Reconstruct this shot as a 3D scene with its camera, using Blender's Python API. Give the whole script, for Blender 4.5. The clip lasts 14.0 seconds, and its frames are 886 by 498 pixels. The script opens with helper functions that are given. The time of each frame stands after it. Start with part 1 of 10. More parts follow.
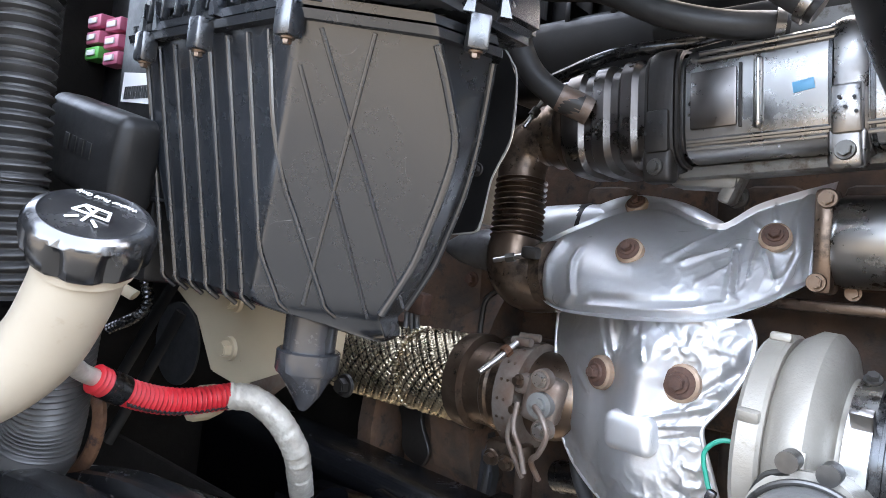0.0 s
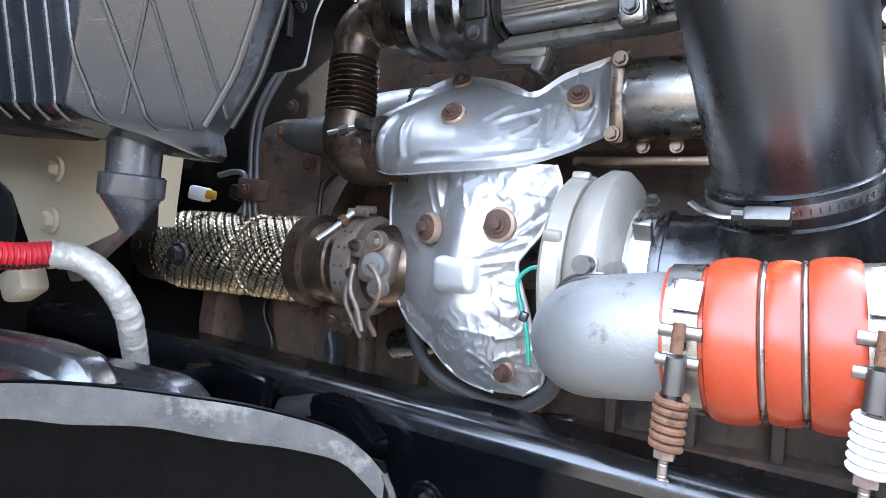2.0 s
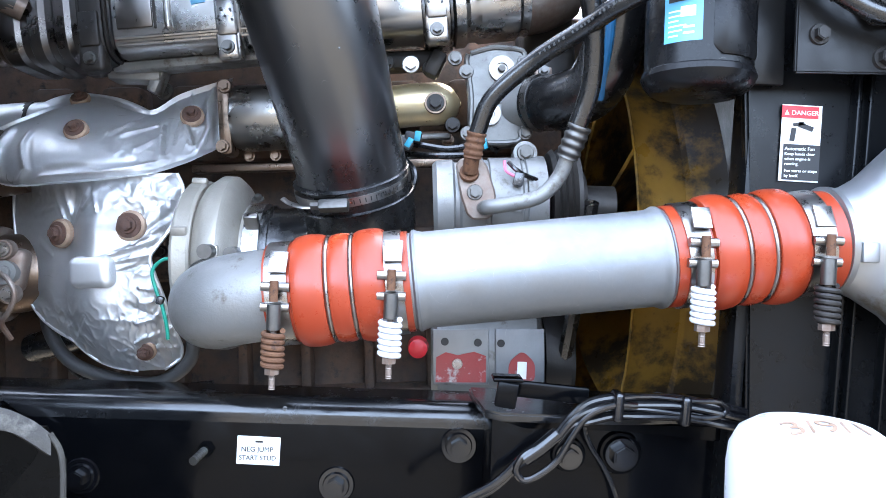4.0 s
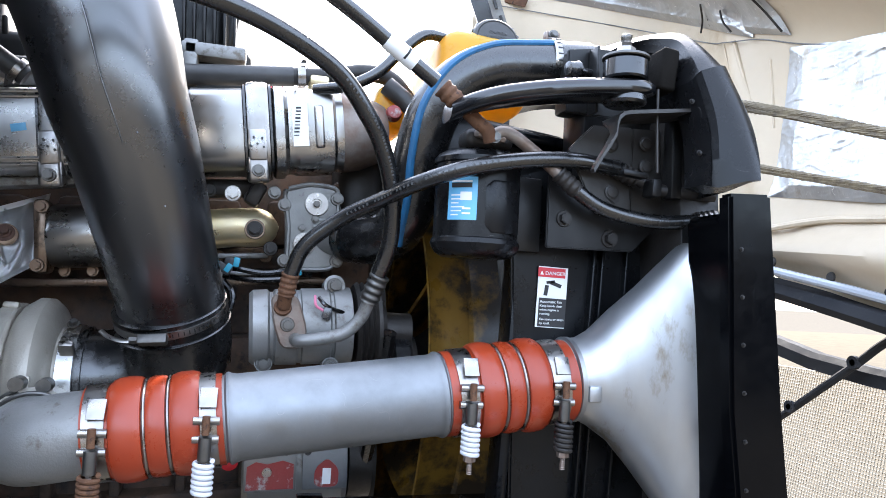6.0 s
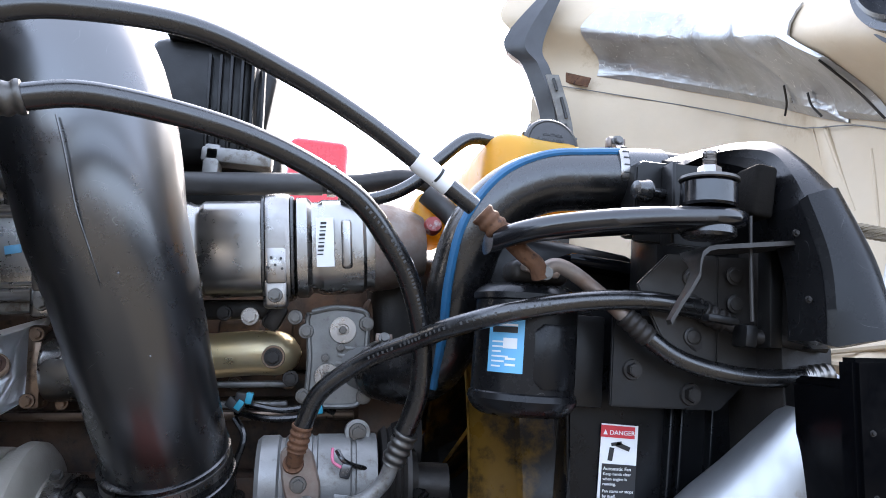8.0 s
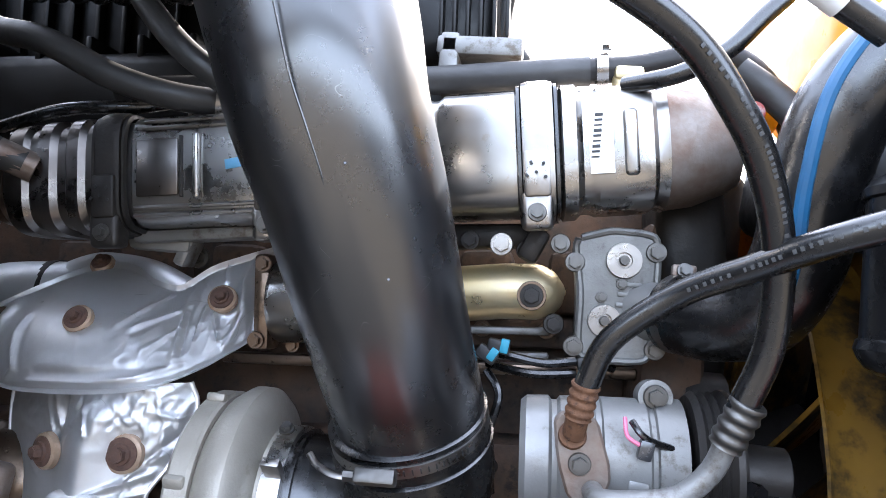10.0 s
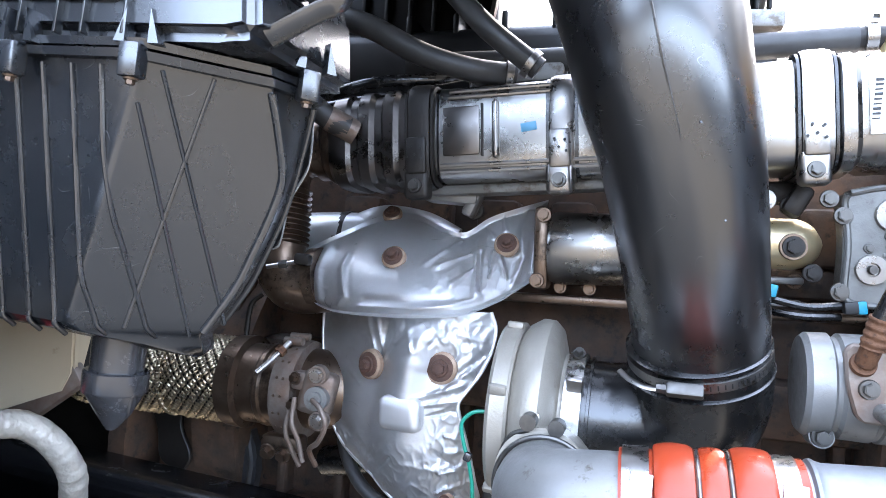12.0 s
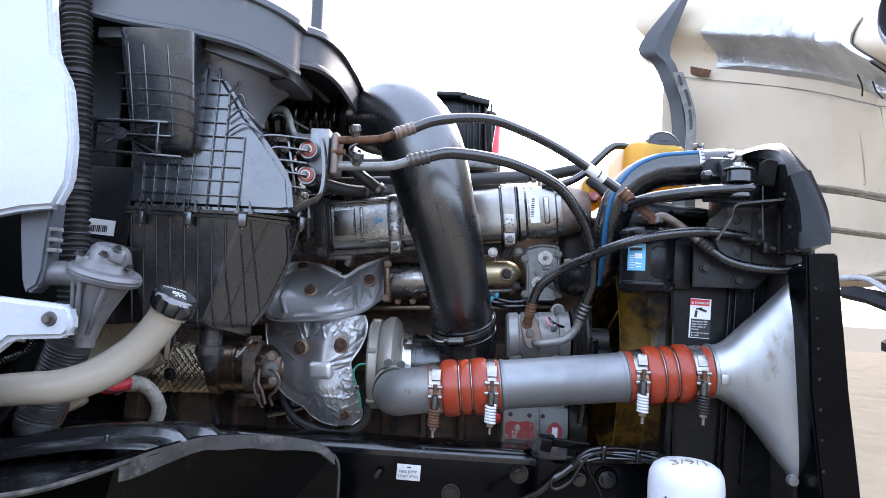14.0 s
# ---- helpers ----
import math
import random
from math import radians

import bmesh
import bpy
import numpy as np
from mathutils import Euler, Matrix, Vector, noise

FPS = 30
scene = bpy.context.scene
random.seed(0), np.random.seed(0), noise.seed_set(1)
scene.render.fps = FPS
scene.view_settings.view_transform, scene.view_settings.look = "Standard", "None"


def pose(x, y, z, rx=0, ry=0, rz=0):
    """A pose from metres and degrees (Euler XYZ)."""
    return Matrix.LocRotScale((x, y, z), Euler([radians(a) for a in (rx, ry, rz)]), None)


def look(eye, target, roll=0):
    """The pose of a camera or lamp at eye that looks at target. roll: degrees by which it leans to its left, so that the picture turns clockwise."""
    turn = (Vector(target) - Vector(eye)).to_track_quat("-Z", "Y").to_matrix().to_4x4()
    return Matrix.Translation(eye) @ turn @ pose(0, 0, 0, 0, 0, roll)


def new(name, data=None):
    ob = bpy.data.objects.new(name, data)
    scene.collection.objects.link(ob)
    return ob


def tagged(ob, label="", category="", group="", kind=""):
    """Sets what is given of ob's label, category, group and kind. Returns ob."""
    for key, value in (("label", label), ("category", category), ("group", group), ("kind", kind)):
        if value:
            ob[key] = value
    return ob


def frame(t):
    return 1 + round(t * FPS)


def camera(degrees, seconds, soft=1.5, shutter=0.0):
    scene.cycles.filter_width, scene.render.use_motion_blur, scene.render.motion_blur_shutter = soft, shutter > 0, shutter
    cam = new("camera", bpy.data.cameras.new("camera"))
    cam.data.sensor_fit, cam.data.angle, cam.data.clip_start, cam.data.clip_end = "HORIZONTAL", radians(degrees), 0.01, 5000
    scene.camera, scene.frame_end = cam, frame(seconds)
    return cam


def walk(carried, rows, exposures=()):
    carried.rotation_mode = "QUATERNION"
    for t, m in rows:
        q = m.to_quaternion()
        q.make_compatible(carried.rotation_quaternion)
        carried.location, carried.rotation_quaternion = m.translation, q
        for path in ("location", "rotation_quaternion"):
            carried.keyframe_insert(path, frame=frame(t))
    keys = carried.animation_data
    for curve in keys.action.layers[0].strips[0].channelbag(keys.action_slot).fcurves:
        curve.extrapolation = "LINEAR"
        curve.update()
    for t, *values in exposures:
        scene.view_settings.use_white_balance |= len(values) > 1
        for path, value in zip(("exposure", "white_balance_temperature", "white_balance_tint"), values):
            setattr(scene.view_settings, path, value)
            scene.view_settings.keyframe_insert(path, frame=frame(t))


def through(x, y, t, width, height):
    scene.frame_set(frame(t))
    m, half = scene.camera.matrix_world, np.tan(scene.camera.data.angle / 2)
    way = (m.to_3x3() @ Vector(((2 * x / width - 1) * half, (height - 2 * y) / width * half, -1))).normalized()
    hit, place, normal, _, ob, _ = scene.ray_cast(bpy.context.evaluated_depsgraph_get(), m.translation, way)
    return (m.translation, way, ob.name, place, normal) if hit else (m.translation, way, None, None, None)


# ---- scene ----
cam = camera(65.1, 14.0, soft=0.9)
EXPOSURE = [(0, 3.35, 6650, 13), (0.5, 3.6, 6600, 13), (1, 3.72, 6600, 13), (2, 3.65, 6150, 12), (3, 3.5, 6000, 11), (3.5, 3.42, 6000, 11), (4, 3.25, 6000, 11), (6.5, 1.92, 6200, 12), (7, 1.68, 6200, 13), (9.5, 2.62, 6300, 14), (10.5, 2.93, 6350, 14), (11, 3.1, 6300, 13), (12, 3.22, 6050, 13), (13, 2.85, 6000, 14), (13.5, 2.55, 6000, 14), (14, 1.98, 6050, 15)]
PATH = [
    (0, (-0.014, 0.071, 1.423), (-1.316, 1.589, 1.376), 7.3),
    (0.5, (-0.045, 0.116, 1.302), (-1.429, 1.557, 1.219), 7.6),
    (1, (-0.013, 0.096, 1.274), (-1.307, 1.617, 1.168), 7.6),
    (1.5, (0.031, 0.085, 1.268), (-1.112, 1.724, 1.177), 7.1),
    (2, (0.058, 0.057, 1.268), (-0.894, 1.814, 1.182), 6.3),
    (2.5, (0.074, 0.011, 1.269), (-0.655, 1.872, 1.192), 5.3),
    (3, (0.107, -0.046, 1.274), (-0.384, 1.892, 1.213), 4.2),
    (3.5, (0.14, -0.119, 1.268), (-0.095, 1.867, 1.231), 3.0),
    (4, (0.158, -0.199, 1.254), (0.186, 1.801, 1.242), 1.9),
    (4.2, (0.169, -0.228, 1.254), (0.289, 1.768, 1.25), 1.5),
    (6.3, (0.156, -0.372, 1.459), (0.69, 1.548, 1.625), 3.4),
    (6.5, (0.158, -0.367, 1.486), (0.686, 1.551, 1.693), 3.6),
    (7, (0.17, -0.348, 1.557), (0.674, 1.568, 1.835), 3.7),
    (7.2, (0.186, -0.336, 1.584), (0.663, 1.583, 1.882), 3.8),
    (9.3, (0.245, 0.067, 1.508), (0.244, 2.061, 1.665), 4.6),
    (9.5, (0.209, 0.081, 1.514), (0.149, 2.075, 1.648), 4.6),
    (10, (0.158, 0.115, 1.513), (-0.115, 2.092, 1.636), 5.2),
    (10.5, (0.073, 0.128, 1.505), (-0.354, 2.079, 1.611), 5.7),
    (11, (0.002, 0.1, 1.503), (-0.539, 2.025, 1.561), 6.3),
    (11.5, (-0.043, 0.037, 1.479), (-0.653, 1.941, 1.5), 6.5),
    (12, (-0.057, -0.08, 1.446), (-0.627, 1.837, 1.46), 6.6),
    (12.5, (-0.044, -0.279, 1.419), (-0.448, 1.68, 1.448), 5.8),
    (12.8, (-0.034, -0.43, 1.427), (-0.324, 1.548, 1.474), 5.3),
    (13, (-0.011, -0.532, 1.441), (-0.244, 1.453, 1.509), 4.9),
    (13.5, (0.066, -0.852, 1.432), (-0.063, 1.141, 1.55), 4.0),
    (13.7, (0.071, -0.981, 1.44), (-0.033, 1.012, 1.572), 3.7),
    (14, (0.036, -1.163, 1.421), (-0.047, 0.83, 1.57), 3.3),
]
walk(cam, [(t, look(eye, target, roll)) for t, eye, target, roll in PATH], EXPOSURE)

# ---- world and light ----
world = bpy.data.worlds.new("sky")
scene.world = world
world.use_nodes = True
wn = world.node_tree.nodes
sky = wn.new("ShaderNodeTexSky")
sky.sky_type = "NISHITA"
sky.sun_disc = False
SUN_UP, SUN_AZ = 38.0, 66.0          # degrees: height, and turn from +x towards +y
sky.sun_elevation = radians(SUN_UP)
sky.sun_rotation = radians(90 - SUN_AZ)
sky.air_density, sky.dust_density = 1.0, 3.0
haze = wn.new("ShaderNodeMix")             # thin bright cloud spread evenly over the sky
haze.data_type, haze.blend_type = "RGBA", "ADD"
haze.inputs["Factor"].default_value = 1.0
haze.inputs["B"].default_value = (3.7, 4.1, 4.7, 1)
world.node_tree.links.new(sky.outputs[0], haze.inputs["A"])
world.node_tree.links.new(haze.outputs["Result"], wn["Background"].inputs[0])
wn["Background"].inputs[1].default_value = 0.15
sun = new("sun", bpy.data.lights.new("sun", "SUN"))
sun.data.energy, sun.data.angle, sun.data.color = 3.8, radians(0.8), (1.0, 0.93, 0.82)
sx, sy = math.cos(radians(SUN_AZ)), math.sin(radians(SUN_AZ))
sun.matrix_world = look((6 * sx, 6 * sy, 6 * math.tan(radians(SUN_UP))), (0, 0, 0))


# ---- materials ----
def mat(name, base, rough=0.5, metal=0.0, second=None, scale=8.0, mix=0.5, bump=0.15, fine=120.0, stretch=(1, 1, 1), spec=0.5,
        coat=0.0, third=None, third_at=0.62, third_scale=3.0, random_tone=0.0, sheet_bump=0.0, sheet_scale=9.0, through=0.0, scratch=0.0, scratch_scale=5.0, scratch_tone=0.3, ior=1.5, vary=0.14):
    """A worn surface: two tones by a coarse noise, a third in blotches, fine relief and uneven gloss."""
    m = bpy.data.materials.new(name)
    m.use_nodes = True
    t = m.node_tree
    n, li = t.nodes, t.links.new
    b = n["Principled BSDF"]
    second = second or tuple(c * 0.7 for c in base)
    co = n.new("ShaderNodeTexCoord")
    mp = n.new("ShaderNodeMapping")
    mp.inputs["Scale"].default_value = stretch
    li(co.outputs["Object"], mp.inputs[0])

    def noise_at(s, detail=4.0, r=0.6):
        k = n.new("ShaderNodeTexNoise")
        k.inputs["Scale"].default_value, k.inputs["Detail"].default_value, k.inputs["Roughness"].default_value = s, detail, r
        li(mp.outputs[0], k.inputs["Vector"])
        return k

    def ramp(src, lo, hi):
        r = n.new("ShaderNodeMapRange")
        r.inputs["From Min"].default_value, r.inputs["From Max"].default_value = lo, hi
        li(src, r.inputs["Value"])
        return r.outputs[0]

    def blend(f, a, c):
        x = n.new("ShaderNodeMix")
        x.data_type = "RGBA"
        li(f, x.inputs["Factor"])
        for sock, v in ((x.inputs["A"], a), (x.inputs["B"], c)):
            if isinstance(v, tuple):
                sock.default_value = (*v, 1)
            else:
                li(v, sock)
        return x.outputs["Result"]

    coarse = noise_at(scale)
    f = ramp(coarse.outputs[0], 0.5 - 0.28 * (1 - mix) - 0.02, 0.5 + 0.35 * (1 - mix) + 0.05)
    col = blend(f, base, second)
    if third:
        blot = noise_at(third_scale, 6.0, 0.7)
        col = blend(ramp(blot.outputs[0], third_at, third_at + 0.1), col, third)
    if random_tone:
        oi = n.new("ShaderNodeObjectInfo")
        col = blend(ramp(oi.outputs["Random"], 0, 1 / random_tone), col, tuple(c * 0.35 for c in base))
    if scratch:
        wander, patch = noise_at(scratch_scale, 1.0, 0.4), noise_at(scratch_scale * 1.7, 2.0)
        near = n.new("ShaderNodeMath")
        near.operation = "COMPARE"
        near.inputs[1].default_value, near.inputs[2].default_value = 0.5, scratch
        li(wander.outputs[0], near.inputs[0])
        keep = n.new("ShaderNodeMath")
        keep.operation = "MULTIPLY"
        li(near.outputs[0], keep.inputs[0])
        li(ramp(patch.outputs[0], 0.52, 0.62), keep.inputs[1])
        col = blend(keep.outputs[0], col, (scratch_tone, scratch_tone, scratch_tone * 0.98))
    li(col, b.inputs["Base Color"])
    grain = noise_at(fine, 3.0)
    rr = n.new("ShaderNodeMapRange")
    rr.inputs["To Min"].default_value, rr.inputs["To Max"].default_value = max(0.03, rough - vary), min(1.0, rough + vary)
    mixn = noise_at(scale * 3.1, 6.0, 0.7)
    rr.inputs["From Min"].default_value, rr.inputs["From Max"].default_value = 0.3, 0.7
    li(mixn.outputs[0], rr.inputs["Value"])
    li(rr.outputs[0], b.inputs["Roughness"])
    b.inputs["Metallic"].default_value = metal
    b.inputs["Specular IOR Level"].default_value = spec
    b.inputs["IOR"].default_value = ior
    b.inputs["Coat Weight"].default_value = coat
    b.inputs["Coat Roughness"].default_value = 0.12
    bp = n.new("ShaderNodeBump")
    bp.inputs["Strength"].default_value, bp.inputs["Distance"].default_value = bump, 0.002
    li(grain.outputs[0], bp.inputs["Height"])
    last = bp
    if sheet_bump:
        crease = noise_at(sheet_scale, 2.0, 0.5)
        b2 = n.new("ShaderNodeBump")
        b2.inputs["Strength"].default_value, b2.inputs["Distance"].default_value = sheet_bump, 0.02
        li(crease.outputs[0], b2.inputs["Height"])
        li(bp.outputs[0], b2.inputs["Normal"])
        last = b2
    li(last.outputs[0], b.inputs["Normal"])
    if through:
        tr, ms = n.new("ShaderNodeBsdfTranslucent"), n.new("ShaderNodeMixShader")
        li(col, tr.inputs["Color"])
        ms.inputs[0].default_value = through
        li(b.outputs[0], ms.inputs[1])
        li(tr.outputs[0], ms.inputs[2])
        li(ms.outputs[0], n["Material Output"].inputs["Surface"])
    return m


BLACK_PLASTIC = mat("black moulded plastic", (0.005, 0.0053, 0.006), 0.22, second=(0.011, 0.011, 0.0115), scale=6, third=(0.09, 0.09, 0.088), third_at=0.685, third_scale=70, bump=0.03, fine=300, spec=1.0, scratch=0.0013, scratch_scale=14, scratch_tone=0.1, ior=1.65)
HOUSING = mat("weathered filter housing plastic", (0.0075, 0.0088, 0.0108), 0.26, second=(0.0105, 0.012, 0.014), scale=5, third=(0.020, 0.0215, 0.024), third_at=0.64, third_scale=7, bump=0.012, fine=300, spec=0.85, scratch=0.0010, scratch_scale=16, scratch_tone=0.09, ior=1.66, vary=0.06)
LINER = mat("dusty liner plastic", (0.008, 0.0085, 0.0095), 0.2, second=(0.016, 0.0155, 0.015), scale=6, third=(0.06, 0.058, 0.055), third_at=0.66, third_scale=40, bump=0.08, fine=240, spec=0.85, scratch=0.0015, scratch_scale=16, scratch_tone=0.12, ior=1.6)
# base far below real plastic: the shade under the liner lip is in the colour
SHADED_SCUFFED = mat("scuffed black plastic with shade in its base", (0.0012, 0.0012, 0.0013), 0.3, second=(0.002, 0.0019, 0.0018), scale=9, third=(0.012, 0.011, 0.010), third_at=0.70, third_scale=10, bump=0.08, spec=0.12)
CORRUGATED = mat("dusty corrugated rubber", (0.032, 0.031, 0.03), 0.42, second=(0.06, 0.057, 0.053), scale=14, bump=0.1, spec=0.6)
TUBE_PLASTIC = mat("black intake plastic", (0.0045, 0.0045, 0.0052), 0.29, second=(0.007, 0.007, 0.0075), scale=3, third=(0.016, 0.016, 0.017), third_at=0.62, third_scale=9, bump=0.008, fine=260, spec=1.0, scratch=0.0011, scratch_scale=20, scratch_tone=0.11, ior=1.64, vary=0.05)
RUBBER = mat("black rubber", (0.0035, 0.0035, 0.004), 0.26, second=(0.007, 0.0068, 0.0065), scale=14, bump=0.012, fine=240, spec=0.9, vary=0.07)
DUSTY_RUBBER = mat("dusty rubber", (0.018, 0.0175, 0.017), 0.5, second=(0.04, 0.038, 0.036), scale=10, bump=0.15)
GREY_RUBBER = mat("grey rubber", (0.024, 0.025, 0.028), 0.24, second=(0.034, 0.034, 0.036), scale=12, bump=0.04, spec=0.9, vary=0.06)
BLACK_PAINT = mat("black chassis paint", (0.0012, 0.0014, 0.002), 0.15, second=(0.0022, 0.0023, 0.0027), scale=5, third=(0.16, 0.16, 0.16), third_at=0.79, third_scale=75, bump=0.02, spec=0.12)
FIREWALL = mat("matt black insulation", (0.006, 0.0055, 0.005), 0.95, second=(0.012, 0.0105, 0.009), scale=9, bump=0.5, spec=0.05)
GLOSS_BLACK = mat("glossy black enamel", (0.003, 0.0032, 0.004), 0.16, second=(0.005, 0.005, 0.006), scale=4, third=(0.2, 0.2, 0.2), third_at=0.745, third_scale=110, bump=0.02, spec=0.7)
RAIL_TOP = mat("dusty rail paint", (0.004, 0.0044, 0.0052), 0.2, second=(0.009, 0.009, 0.0094), scale=5, third=(0.06, 0.058, 0.055), third_at=0.66, third_scale=45, bump=0.05, fine=220, spec=0.7)
DARK_ALU = mat("oil-darkened cast aluminium", (0.18, 0.18, 0.172), 0.44, 0.5, second=(0.11, 0.108, 0.10), scale=16, third=(0.05, 0.045, 0.04), third_at=0.58, third_scale=30, bump=0.3, fine=240)
CLAMP_STEEL = mat("bright clamp steel", (0.62, 0.62, 0.61), 0.28, 1.0, second=(0.45, 0.44, 0.42), scale=12, bump=0.05)
MARKER_BROWN = mat("brown marker ink", (0.26, 0.17, 0.11), 0.6, second=(0.20, 0.13, 0.085), scale=60)
SHROUD = mat("grey-black shroud plastic", (0.003, 0.0034, 0.004), 0.3, second=(0.005, 0.0053, 0.006), scale=4, third=(0.009, 0.009, 0.009), third_at=0.64, third_scale=6, bump=0.03, spec=0.22)
BUMPER = mat("dull bumper plastic", (0.026, 0.027, 0.03), 0.8, second=(0.04, 0.04, 0.042), scale=6, third=(0.06, 0.058, 0.055), third_at=0.62, third_scale=14, bump=0.2, spec=0.05)
SMOKED_STEEL = mat("smoke-browned steel", (0.19, 0.178, 0.168), 0.33, 1.0, second=(0.12, 0.105, 0.095), scale=6, third=(0.3, 0.29, 0.28), third_at=0.66, third_scale=7, bump=0.03)
ROPE = mat("braided tan rope", (0.19, 0.15, 0.09), 0.7, second=(0.08, 0.06, 0.04), scale=60, bump=0.8, fine=300)
DEFLECTOR = mat("satin black deflector plastic", (0.005, 0.005, 0.0056), 0.28, second=(0.008, 0.008, 0.0085), scale=5, third=(0.02, 0.0185, 0.017), third_at=0.64, third_scale=12, bump=0.02, fine=260, spec=0.22, scratch=0.001, scratch_scale=14, scratch_tone=0.1, vary=0.06)
DUSTY_BLACK = mat("dusty black paint", (0.004, 0.004, 0.0043), 0.42, second=(0.011, 0.0105, 0.01), scale=7, third=(0.05, 0.046, 0.042), third_at=0.66, third_scale=16, bump=0.1, spec=0.3)
BLOCK = mat("engine block iron", (0.046, 0.034, 0.027), 0.75, 0.1, second=(0.135, 0.076, 0.045), scale=14, third=(0.024, 0.02, 0.017), third_at=0.54, third_scale=24, bump=0.6, fine=90)
DARK_METAL = mat("dark greasy metal", (0.014, 0.013, 0.0125), 0.5, 0.4, second=(0.035, 0.03, 0.026), scale=9, bump=0.3)
CAST_ALU = mat("cast aluminium", (0.23, 0.228, 0.222), 0.46, 0.5, second=(0.185, 0.181, 0.17), scale=10, third=(0.10, 0.085, 0.068), third_at=0.57, third_scale=18, bump=0.18, fine=260)
CAST_GREY = mat("weathered grey casting", (0.16, 0.16, 0.165), 0.46, 0.45, second=(0.105, 0.104, 0.105), scale=14, third=(0.07, 0.064, 0.058), third_at=0.58, third_scale=24, bump=0.25, fine=200)
POST_GREY = mat("blue-grey latch plastic", (0.075, 0.082, 0.095), 0.42, second=(0.06, 0.065, 0.074), scale=6, third=(0.11, 0.115, 0.12), third_at=0.66, third_scale=18, bump=0.06)
TURBO_ALU = mat("pale cast aluminium", (0.34, 0.315, 0.27), 0.42, 0.4, second=(0.28, 0.255, 0.215), scale=9, third=(0.19, 0.16, 0.12), third_at=0.60, third_scale=12, bump=0.28, fine=240)
PIPE_ALU = mat("satin aluminium pipe", (0.245, 0.255, 0.265), 0.54, 0.85, second=(0.205, 0.21, 0.215), scale=6, third=(0.30, 0.29, 0.27), third_at=0.70, third_scale=24, bump=0.05, fine=160, scratch=0.002, scratch_scale=22, scratch_tone=0.3)
TANK_ALU = mat("charge cooler tank aluminium", (0.44, 0.45, 0.46), 0.42, 0.85, second=(0.30, 0.30, 0.295), scale=5, third=(0.22, 0.19, 0.15), third_at=0.58, third_scale=10, bump=0.06, stretch=(1, 1, 0.45))
SHIELD = mat("embossed foil heat shield", (0.82, 0.825, 0.835), 0.44, 0.82, second=(0.73, 0.725, 0.715), scale=9, bump=0.03, fine=300, scratch=0.0022, scratch_scale=11, scratch_tone=0.55, sheet_bump=0.03, sheet_scale=30, third=(0.64, 0.54, 0.44), third_at=0.64, third_scale=7, vary=0.08)
STAIN = mat("rust-stained foil", (0.36, 0.27, 0.2), 0.5, 0.4, second=(0.24, 0.15, 0.09), scale=40, bump=0.2)
SOOTY = mat("sooty brown-black steel", (0.016, 0.014, 0.0125), 0.5, 0.0, second=(0.026, 0.023, 0.02), scale=8, third=(0.05, 0.044, 0.038), third_at=0.64, third_scale=20, bump=0.12, spec=0.5)
RUST_DARK = mat("dark rust", (0.055, 0.03, 0.022), 0.8, 0.1, second=(0.1, 0.05, 0.033), scale=60, bump=0.6, fine=300)
STEEL = mat("polished stainless steel", (0.39, 0.38, 0.365), 0.31, 1.0, second=(0.29, 0.275, 0.255), scale=5, third=(0.22, 0.165, 0.12), third_at=0.64, third_scale=9, bump=0.02)
WORN_STEEL = mat("brushed steel", (0.36, 0.345, 0.33), 0.32, 1.0, second=(0.24, 0.22, 0.2), scale=12, bump=0.1)
HOT_STEEL = mat("heat-browned steel", (0.11, 0.075, 0.055), 0.36, 0.85, second=(0.20, 0.15, 0.11), scale=12, third=(0.035, 0.026, 0.022), third_at=0.56, third_scale=8, bump=0.06)
BRAID = mat("braided steel wire", (0.56, 0.48, 0.34), 0.3, 0.9, second=(0.34, 0.28, 0.19), scale=9, bump=0.02)
RUST = mat("rusted steel", (0.075, 0.036, 0.020), 0.8, 0.0, second=(0.14, 0.066, 0.032), scale=30, bump=0.7, fine=200, third=(0.035, 0.02, 0.016), third_at=0.55, third_scale=45, spec=0.3)
RUSTY_STEEL = mat("rust-stained steel", (0.23, 0.2, 0.175), 0.5, 0.5, second=(0.15, 0.09, 0.06), scale=22, bump=0.4)
ZINC = mat("zinc-plated steel", (0.14, 0.137, 0.13), 0.42, 0.9, second=(0.09, 0.083, 0.075), scale=25, bump=0.1)
GOLD = mat("yellow-passivated steel", (0.68, 0.55, 0.29), 0.38, 0.75, second=(0.56, 0.48, 0.33), scale=10, bump=0.1)
RED_HOSE = mat("red silicone hose", (0.30, 0.037, 0.010), 0.34, second=(0.25, 0.03, 0.010), scale=6, third=(0.19, 0.06, 0.032), third_at=0.66, third_scale=20, bump=0.04, fine=400)
RED_PLASTIC = mat("red split conduit", (0.52, 0.018, 0.026), 0.4, second=(0.38, 0.014, 0.02), scale=10)
RED_PAINT = mat("worn red paint", (0.27, 0.028, 0.026), 0.5, second=(0.20, 0.035, 0.03), scale=20, third=(0.36, 0.33, 0.31), third_at=0.56, third_scale=28, bump=0.3)
TAPE = mat("pale wrapped tape", (0.50, 0.47, 0.41), 0.42, 0.2, second=(0.36, 0.33, 0.28), scale=40, bump=0.6, fine=90, sheet_bump=0.25, sheet_scale=60)
CREAM = mat("cream painted bracket", (0.5, 0.42, 0.29), 0.38, second=(0.46, 0.385, 0.27), scale=7, third=(0.30, 0.20, 0.12), third_at=0.69, third_scale=14, bump=0.05)
